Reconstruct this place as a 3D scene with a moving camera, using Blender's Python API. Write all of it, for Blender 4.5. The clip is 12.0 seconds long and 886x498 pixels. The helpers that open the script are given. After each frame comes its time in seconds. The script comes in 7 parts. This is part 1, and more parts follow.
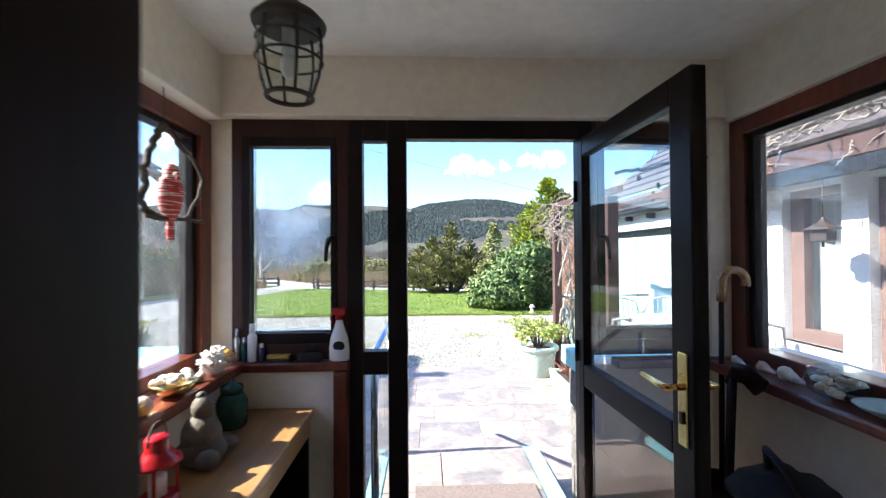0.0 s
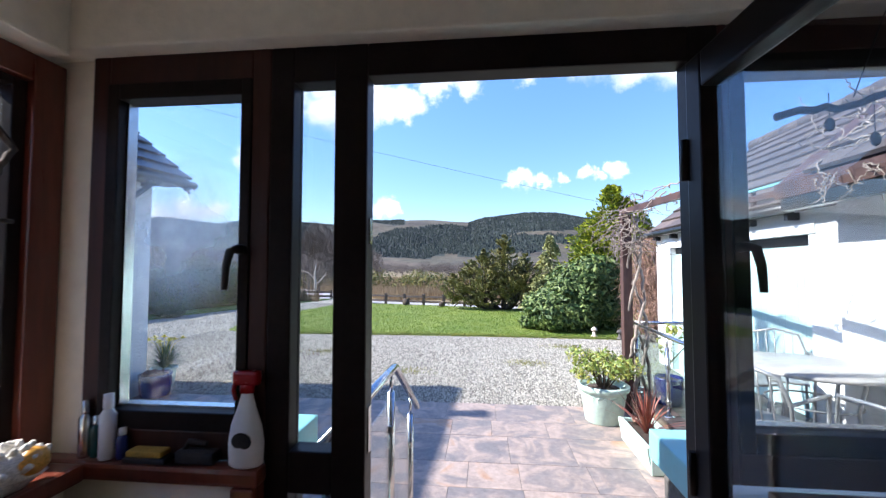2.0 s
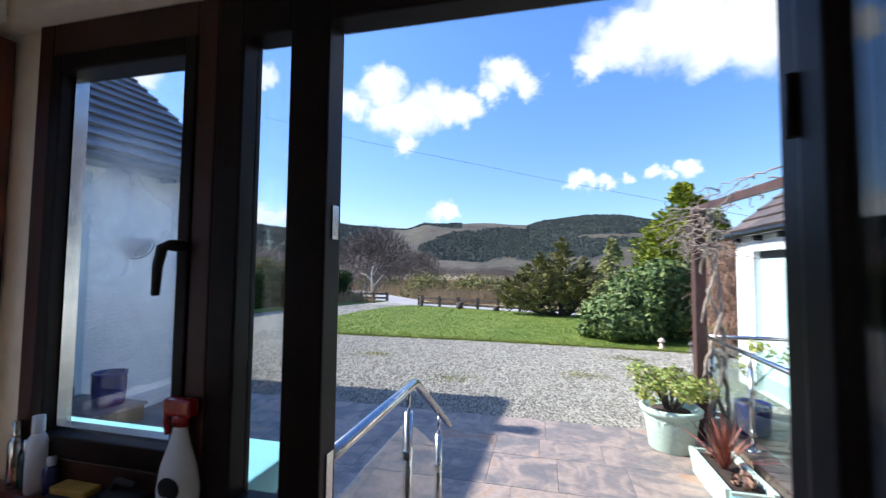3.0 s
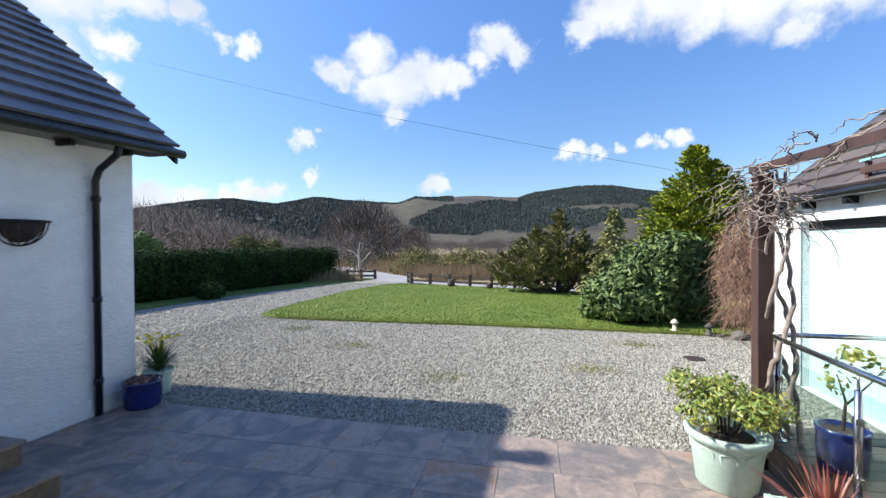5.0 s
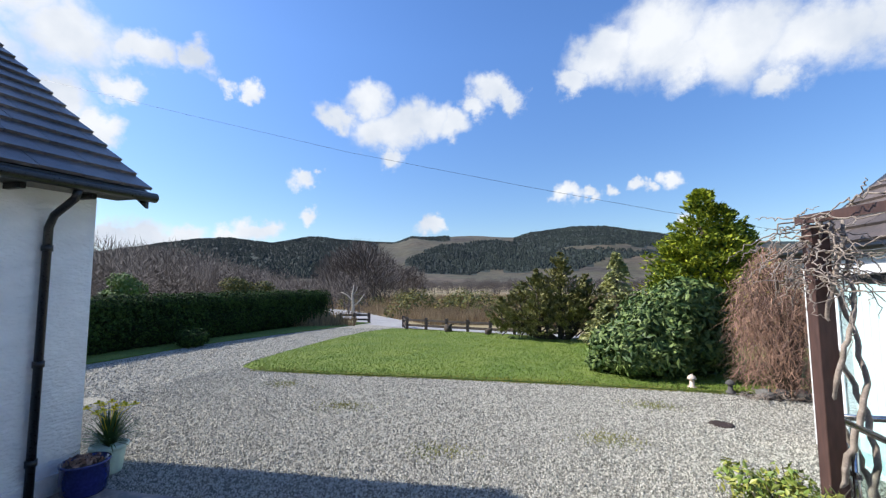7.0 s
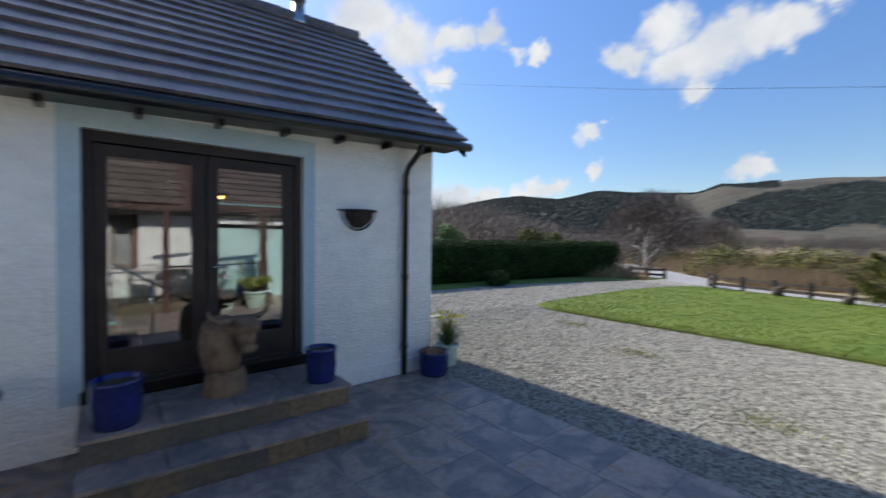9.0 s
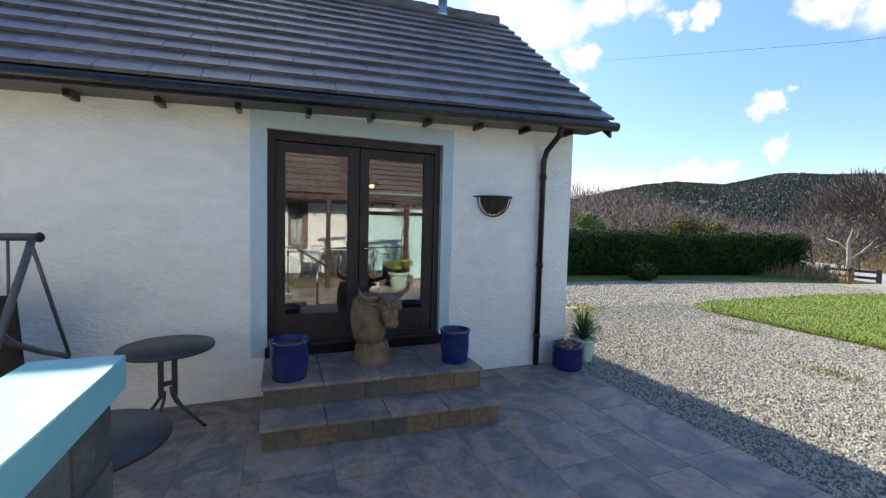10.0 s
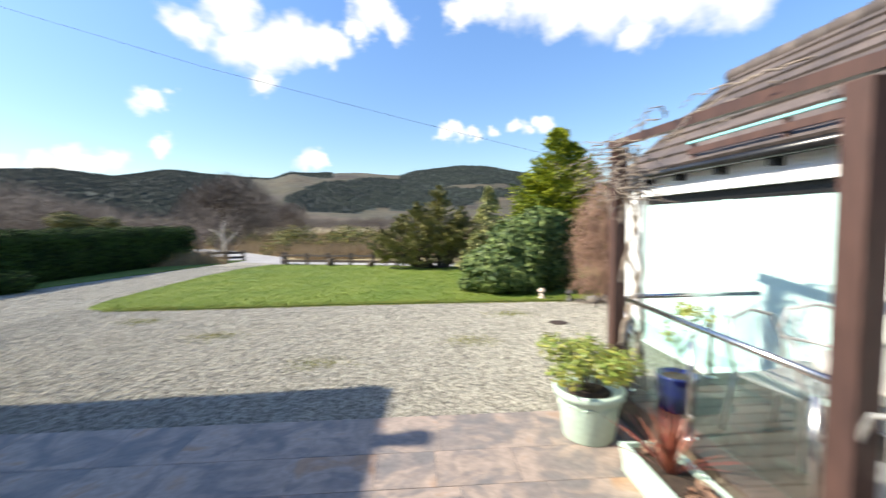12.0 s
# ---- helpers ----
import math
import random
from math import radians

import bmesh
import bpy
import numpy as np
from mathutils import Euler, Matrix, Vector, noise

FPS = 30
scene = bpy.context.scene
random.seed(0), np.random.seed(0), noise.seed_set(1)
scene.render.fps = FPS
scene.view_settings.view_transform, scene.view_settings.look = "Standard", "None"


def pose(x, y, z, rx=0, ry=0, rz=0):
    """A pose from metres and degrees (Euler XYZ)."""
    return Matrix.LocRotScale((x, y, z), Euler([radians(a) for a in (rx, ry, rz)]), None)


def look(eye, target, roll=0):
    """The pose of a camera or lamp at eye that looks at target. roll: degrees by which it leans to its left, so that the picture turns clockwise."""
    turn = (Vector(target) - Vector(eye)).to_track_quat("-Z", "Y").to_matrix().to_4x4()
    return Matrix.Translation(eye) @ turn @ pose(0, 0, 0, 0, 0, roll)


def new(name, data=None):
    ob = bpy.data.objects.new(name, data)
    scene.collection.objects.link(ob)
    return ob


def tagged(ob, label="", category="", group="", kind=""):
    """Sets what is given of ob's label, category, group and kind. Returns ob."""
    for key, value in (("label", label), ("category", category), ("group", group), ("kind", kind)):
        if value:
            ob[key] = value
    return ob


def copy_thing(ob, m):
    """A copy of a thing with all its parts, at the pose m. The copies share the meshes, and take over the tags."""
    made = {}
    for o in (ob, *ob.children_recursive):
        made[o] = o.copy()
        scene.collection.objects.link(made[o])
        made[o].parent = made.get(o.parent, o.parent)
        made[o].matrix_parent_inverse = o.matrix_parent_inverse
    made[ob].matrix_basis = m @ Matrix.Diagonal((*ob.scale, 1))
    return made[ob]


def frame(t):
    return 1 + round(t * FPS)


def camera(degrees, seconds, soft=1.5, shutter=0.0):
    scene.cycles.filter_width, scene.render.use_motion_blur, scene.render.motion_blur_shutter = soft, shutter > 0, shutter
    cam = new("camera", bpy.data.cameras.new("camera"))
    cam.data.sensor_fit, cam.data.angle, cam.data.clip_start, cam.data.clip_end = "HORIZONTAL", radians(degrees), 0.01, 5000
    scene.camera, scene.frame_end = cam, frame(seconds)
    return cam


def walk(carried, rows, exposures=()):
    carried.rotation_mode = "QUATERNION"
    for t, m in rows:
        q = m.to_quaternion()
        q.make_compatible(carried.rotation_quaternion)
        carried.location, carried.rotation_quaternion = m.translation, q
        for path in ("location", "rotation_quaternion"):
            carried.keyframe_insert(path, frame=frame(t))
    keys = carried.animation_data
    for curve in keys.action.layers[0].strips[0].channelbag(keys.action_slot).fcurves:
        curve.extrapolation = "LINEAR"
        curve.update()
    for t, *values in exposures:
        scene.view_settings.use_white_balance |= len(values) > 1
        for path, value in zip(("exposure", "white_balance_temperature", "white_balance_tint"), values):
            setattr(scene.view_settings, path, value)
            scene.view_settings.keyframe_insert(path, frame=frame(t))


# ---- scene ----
cam = camera(94.0, 12.0, soft=1.25, shutter=0.5)
PATH = [
    (0, (-0.087, -0.047, 1.461), (-0.011, 1.952, 1.483), -0.4),
    (0.5, (-0.02, 0.183, 1.454), (0.078, 2.181, 1.465), -0.7),
    (1, (0.051, 0.418, 1.449), (-0.069, 2.415, 1.48), -0.5),
    (1.5, (0.088, 0.659, 1.453), (-0.09, 2.651, 1.478), -0.1),
    (2, (0.124, 0.829, 1.487), (-0.072, 2.817, 1.577), 0.0),
    (2.5, (0.189, 0.954, 1.477), (-0.039, 2.938, 1.584), -0.2),
    (3, (0.239, 1.145, 1.488), (-0.231, 3.086, 1.592), 0.6),
    (3.2, (0.25, 1.26, 1.505), (-0.28, 3.188, 1.577), 1.7),
    (4.8, (0.049, 2.146, 1.596), (-0.402, 4.094, 1.558), -0.4),
    (5, (0.057, 2.290, 1.580), (-0.375, 4.243, 1.556), -0.4),
    (5.5, (0.034, 2.579, 1.639), (-0.341, 4.543, 1.669), -0.4),
    (6, (0.028, 2.762, 1.705), (-0.339, 4.727, 1.77), -0.4),
    (6.5, (-0.047, 2.806, 1.755), (-0.433, 4.764, 1.889), -0.3),
    (8.3, (-0.123, 2.783, 1.556), (-0.981, 4.579, 1.744), -0.2),
    (8.5, (-0.164, 2.817, 1.52), (-1.256, 4.489, 1.629), -0.0),
    (9, (-0.20, 2.816, 1.509), (-1.74, 4.108, 1.456), 0.7),
    (9.5, (-0.242, 2.802, 1.483), (-2.053, 3.711, 1.374), 1.1),
    (10, (-0.246, 2.833, 1.487), (-2.127, 3.58, 1.365), 1.5),
    (10.5, (-0.228, 2.861, 1.513), (-1.94, 3.922, 1.387), 1.3),
    (11, (-0.156, 2.791, 1.484), (-1.274, 4.444, 1.363), 0.4),
    (11.5, (-0.077, 2.742, 1.488), (-0.607, 4.666, 1.371), 0.1),
    (11.7, (-0.037, 2.711, 1.49), (-0.296, 4.69, 1.367), -0.0),
    (12, (0.089, 2.585, 1.526), (0.217, 4.576, 1.391), -0.8),
]
walk(cam, [(t, look(eye, target, roll)) for t, eye, target, roll in PATH],
     [(0, 2.05, 6200, 9), (0.6, 1.95, 6100, 12), (1.2, 1.65, 6050, 14), (2.0, 1.33, 6050, 14), (2.6, 1.18, 6050, 13), (3.2, 0.92, 6100, 10),
      (4.8, 0.7, 6400, 9), (6.5, 0.63, 6350, 9), (8.3, 0.4, 6300, 10), (8.9, 0.4, 6500, 9), (9.4, 0.75, 6900, 8), (10.2, 1.02, 7200, 7), (11, 1.15, 7200, 7), (12, 1.03, 7200, 7)])

# ---- world, sun, sky ----
SUN_EL, SUN_AZ = radians(38.7), radians(-94.0)        # azimuth from +y towards +x
CLOUDS = [(-26.5, 21.7, 2.6), (-22.5, 24.2, 3.2), (-21.0, 20.5, 4.0), (-17.5, 21.3, 3.8), (-14.0, 22.3, 3.3), (-10.5, 21.6, 2.5), (-19.7, 17.4, 2.0), (-5.0, 25.5, 2.8), (-2.5, 24.6, 2.2), (-7.2, 23.4, 2.0),
          (6.0, 25.6, 2.6), (10.0, 27.5, 4.5), (17.0, 28.5, 6.0), (25.0, 26.0, 6.2), (32.0, 24.5, 5.2), (38.0, 24.0, 5.0), (28.5, 20.8, 2.6), (20.0, 25.0, 4.0),
          (5.4, 11.8, 2.0), (8.0, 11.9, 1.3), (10.8, 12.0, 1.2), (14.0, 12.1, 1.2), (17.0, 12.4, 1.7), (-14.1, 8.2, 1.9), (-12.8, 8.3, 1.1), (-30.0, 8.8, 1.6), (-31.0, 13.6, 1.8), (-28.6, 14.5, 0.9),
          (-40.3, 23.6, 1.5), (-37.6, 23.4, 1.4), (-48.7, 25.3, 3.0), (-44.0, 25.3, 2.4), (-55.0, 24.5, 5.0), (-56.7, 18.7, 4.0), (-53.0, 17.0, 2.6), (-61.0, 27.0, 5.0), (-62.0, 20.0, 5.0), (-51.0, 21.0, 2.0),
          (-48.0, 5.6, 3.2), (-45.0, 5.5, 2.6), (-51.0, 5.0, 2.6), (-37.5, 6.2, 2.4), (-35.3, 6.5, 2.2), (-40.0, 5.8, 1.9), (19.5, 7.0, 1.7)]


def direction(az, el):
    a, e = radians(az), radians(el)
    return Vector((math.sin(a) * math.cos(e), math.cos(a) * math.cos(e), math.sin(e)))


def build_world():
    world = bpy.data.worlds.new("sky")
    scene.world = world
    world.use_nodes = True
    nt = world.node_tree
    nt.nodes.clear()
    N, L = nt.nodes.new, nt.links.new
    sky = N("ShaderNodeTexSky")
    sky.sky_type, sky.sun_disc = "NISHITA", False
    sky.sun_elevation, sky.sun_rotation = SUN_EL, SUN_AZ % (2 * math.pi)
    sky.air_density, sky.dust_density, sky.ozone_density = 1.0, 0.4, 2.5
    co = N("ShaderNodeTexCoord")
    warp = N("ShaderNodeTexNoise")
    warp.inputs["Scale"].default_value, warp.inputs["Detail"].default_value, warp.inputs["Roughness"].default_value = 13, 11, 0.6
    L(co.outputs["Generated"], warp.inputs["Vector"])
    sub = N("ShaderNodeVectorMath")
    sub.operation = "SUBTRACT"
    sub.inputs[1].default_value = (0.5, 0.5, 0.5)
    L(warp.outputs["Color"], sub.inputs[0])
    mul = N("ShaderNodeVectorMath")
    mul.operation = "SCALE"
    mul.inputs["Scale"].default_value = 0.125
    L(sub.outputs[0], mul.inputs[0])
    add = N("ShaderNodeVectorMath")
    add.operation = "ADD"
    L(co.outputs["Generated"], add.inputs[0])
    L(mul.outputs[0], add.inputs[1])
    flat = N("ShaderNodeVectorMath")
    flat.operation = "MULTIPLY"
    flat.inputs[1].default_value = (1, 1, 1.35)
    L(add.outputs[0], flat.inputs[0])
    last = None
    for az, el, r in CLOUDS:
        d = N("ShaderNodeVectorMath")
        d.operation = "DISTANCE"
        d.inputs[1].default_value = direction(az, el) * Vector((1, 1, 1.35))
        L(flat.outputs[0], d.inputs[0])
        m = N("ShaderNodeMapRange")
        m.interpolation_type = "SMOOTHSTEP"
        m.inputs["From Min"].default_value, m.inputs["From Max"].default_value = radians(r) * 1.2, radians(r) * 0.45
        L(d.outputs["Value"], m.inputs["Value"])
        if last is None:
            last = m.outputs[0]
        else:
            mx = N("ShaderNodeMath")
            mx.operation = "MAXIMUM"
            L(last, mx.inputs[0])
            L(m.outputs[0], mx.inputs[1])
            last = mx.outputs[0]
    tone = N("ShaderNodeTexNoise")
    tone.inputs["Scale"].default_value, tone.inputs["Detail"].default_value = 9, 6
    L(co.outputs["Generated"], tone.inputs["Vector"])
    ramp = N("ShaderNodeValToRGB")
    ramp.color_ramp.elements[0].position, ramp.color_ramp.elements[1].position = 0.3, 0.65
    ramp.color_ramp.elements[0].color, ramp.color_ramp.elements[1].color = (4.6, 5.0, 5.7, 1), (6.5, 6.6, 6.8, 1)
    L(tone.outputs["Fac"], ramp.inputs[0])
    mix = N("ShaderNodeMix")
    mix.data_type = "RGBA"
    L(last, mix.inputs["Factor"])
    sat = N("ShaderNodeHueSaturation")
    sat.inputs["Hue"].default_value = 0.509
    sat.inputs["Saturation"].default_value, sat.inputs["Value"].default_value = 1.2, 1.16
    L(sky.outputs[0], sat.inputs["Color"])
    # the air is thinner and the blue deeper overhead; the spring sky stays bright up there
    height, gain, lift = N("ShaderNodeSeparateXYZ"), N("ShaderNodeMapRange"), N("ShaderNodeVectorMath")
    L(co.outputs["Generated"], height.inputs[0])
    L(height.outputs["Z"], gain.inputs["Value"])
    gain.inputs["From Min"].default_value, gain.inputs["From Max"].default_value = 0.08, 0.5
    gain.inputs["To Min"].default_value, gain.inputs["To Max"].default_value = 0.9, 1.35
    lift.operation = "SCALE"
    L(sat.outputs[0], lift.inputs[0])
    L(gain.outputs[0], lift.inputs["Scale"])
    L(lift.outputs[0], mix.inputs["A"])
    L(ramp.outputs[0], mix.inputs["B"])
    bg = N("ShaderNodeBackground")
    bg.inputs["Strength"].default_value = 0.10
    L(mix.outputs["Result"], bg.inputs["Color"])
    L(bg.outputs[0], N("ShaderNodeOutputWorld").inputs["Surface"])


build_world()
sun_data = bpy.data.lights.new("sun", "SUN")
sun_data.energy, sun_data.angle, sun_data.color = 4.9, radians(0.55), (1.0, 0.95, 0.87)
sun = new("sun", sun_data)
sun_way = direction(math.degrees(SUN_AZ), math.degrees(SUN_EL))
sun.matrix_world = look(sun_way * 50, (0, 0, 0))


# ---- materials ----
def material(name, a, b=None, rough=0.6, scale=6.0, metal=0.0, bump=0.0, bump_scale=40.0, spec=0.5, wave=None,
             third=None, spread=(0.35, 0.68), per_object=0.0, per_island=0.0, coat=0.0, stretch=(1, 1, 1), fine=0.25):
    """Colour from a coarse and a fine noise between a and b (third: stains), relief from noise, in metres."""
    m = bpy.data.materials.new(name)
    m.use_nodes = True
    nt = m.node_tree
    N, L = nt.nodes.new, nt.links.new
    bsdf = nt.nodes["Principled BSDF"]
    bsdf.inputs["Roughness"].default_value, bsdf.inputs["Metallic"].default_value = rough, metal
    bsdf.inputs["Specular IOR Level"].default_value, bsdf.inputs["Coat Weight"].default_value = spec, coat
    co = N("ShaderNodeTexCoord")
    geo = N("ShaderNodeNewGeometry")
    mp = N("ShaderNodeMapping")
    mp.inputs["Scale"].default_value = stretch
    L(geo.outputs["Position"], mp.inputs["Vector"])
    b = b or tuple(c * 0.8 for c in a)
    n1 = N("ShaderNodeTexNoise")
    n1.inputs["Scale"].default_value, n1.inputs["Detail"].default_value = scale, 5
    L(mp.outputs[0], n1.inputs["Vector"])
    ramp = N("ShaderNodeValToRGB")
    e = ramp.color_ramp.elements
    e[0].position, e[1].position = spread
    e[0].color, e[1].color = (*a, 1), (*b, 1)
    if third:
        x = e.new((spread[0] + spread[1]) / 2 + 0.02)
        x.color = (*third, 1)
    fac = n1.outputs["Fac"]
    if per_object or per_island:
        src = N("ShaderNodeObjectInfo").outputs["Random"] if per_object else geo.outputs["Random Per Island"]
        mm = N("ShaderNodeMath")
        mm.operation = "MULTIPLY_ADD"
        mm.inputs[1].default_value, mm.inputs[2].default_value = (per_object or per_island), -(per_object or per_island) / 2
        L(src, mm.inputs[0])
        ad = N("ShaderNodeMath")
        ad.operation = "ADD"
        L(fac, ad.inputs[0])
        L(mm.outputs[0], ad.inputs[1])
        fac = ad.outputs[0]
    L(fac, ramp.inputs[0])
    n2 = N("ShaderNodeTexNoise")
    n2.inputs["Scale"].default_value, n2.inputs["Detail"].default_value = scale * 9, 4
    L(mp.outputs[0], n2.inputs["Vector"])
    mr = N("ShaderNodeMapRange")
    mr.inputs["From Min"].default_value, mr.inputs["From Max"].default_value = 0.3, 0.7
    mr.inputs["To Min"].default_value, mr.inputs["To Max"].default_value = 1 - fine, 1 + fine
    L(n2.outputs["Fac"], mr.inputs["Value"])
    mx = N("ShaderNodeVectorMath")
    mx.operation = "SCALE"
    L(ramp.outputs[0], mx.inputs[0])
    L(mr.outputs[0], mx.inputs["Scale"])
    L(mx.outputs[0], bsdf.inputs["Base Color"])
    rr = N("ShaderNodeMapRange")
    rr.inputs["To Min"].default_value, rr.inputs["To Max"].default_value = max(rough - 0.1, 0.03), min(rough + 0.1, 1)
    L(n2.outputs["Fac"], rr.inputs["Value"])
    L(rr.outputs[0], bsdf.inputs["Roughness"])
    if bump:
        n3 = N("ShaderNodeTexNoise")
        n3.inputs["Scale"].default_value, n3.inputs["Detail"].default_value = bump_scale, 5
        L(mp.outputs[0], n3.inputs["Vector"])
        bp = N("ShaderNodeBump")
        bp.inputs["Strength"].default_value, bp.inputs["Distance"].default_value = 0.9, bump
        L(n3.outputs["Fac"], bp.inputs["Height"])
        L(bp.outputs[0], bsdf.inputs["Normal"])
    return m


def glass_material(name, tint, gloss=0.9, base=0.045, haze_at=None, reach=0.34, amount=0.5):
    m = bpy.data.materials.new(name)
    m.use_nodes = True
    nt = m.node_tree
    nt.nodes.remove(nt.nodes["Principled BSDF"])
    N, L = nt.nodes.new, nt.links.new
    tr, gl, mix, lw = N("ShaderNodeBsdfTransparent"), N("ShaderNodeBsdfGlossy"), N("ShaderNodeMixShader"), N("ShaderNodeLayerWeight")
    tr.inputs[0].default_value, gl.inputs[0].default_value, gl.inputs["Roughness"].default_value = (*tint, 1), (gloss,) * 3 + (1,), 0.0
    lw.inputs["Blend"].default_value = 0.5
    pw, ma = N("ShaderNodeMath"), N("ShaderNodeMath")
    pw.operation, ma.operation = "POWER", "MULTIPLY_ADD"
    pw.inputs[1].default_value, ma.inputs[1].default_value, ma.inputs[2].default_value = 5.0, 0.95, base
    L(lw.outputs["Facing"], pw.inputs[0])
    L(pw.outputs[0], ma.inputs[0])
    L(ma.outputs[0], mix.inputs[0])
    L(tr.outputs[0], mix.inputs[1])
    L(gl.outputs[0], mix.inputs[2])
    out = mix.outputs[0]
    if haze_at:
        # pale haze round one place: condensation in front, reflection veil at the sides
        geo, dist, noi = N("ShaderNodeNewGeometry"), N("ShaderNodeVectorMath"), N("ShaderNodeTexNoise")
        dist.operation = "DISTANCE"
        dist.inputs[1].default_value = haze_at
        L(geo.outputs["Position"], dist.inputs[0])
        noi.inputs["Scale"].default_value, noi.inputs["Detail"].default_value = 7, 6
        L(geo.outputs["Position"], noi.inputs["Vector"])
        near, times = N("ShaderNodeMapRange"), N("ShaderNodeMath")
        near.interpolation_type = "SMOOTHSTEP"
        near.inputs["From Min"].default_value, near.inputs["From Max"].default_value, near.inputs["To Max"].default_value = reach, 0.03, amount
        L(dist.outputs["Value"], near.inputs["Value"])
        times.operation = "MULTIPLY"
        L(near.outputs[0], times.inputs[0])
        L(noi.outputs["Fac"], times.inputs[1])
        haze, mix2 = N("ShaderNodeBsdfTranslucent"), N("ShaderNodeMixShader")
        haze.inputs[0].default_value = (0.9, 0.92, 0.95, 1)
        L(times.outputs[0], mix2.inputs[0])
        L(out, mix2.inputs[1])
        L(haze.outputs[0], mix2.inputs[2])
        out = mix2.outputs[0]
    L(out, nt.nodes["Material Output"].inputs["Surface"])
    return m


def glow_material(name, colour, strength):
    m = bpy.data.materials.new(name)
    m.use_nodes = True
    b = m.node_tree.nodes["Principled BSDF"]
    b.inputs["Emission Color"].default_value, b.inputs["Emission Strength"].default_value = (*colour, 1), strength
    return m


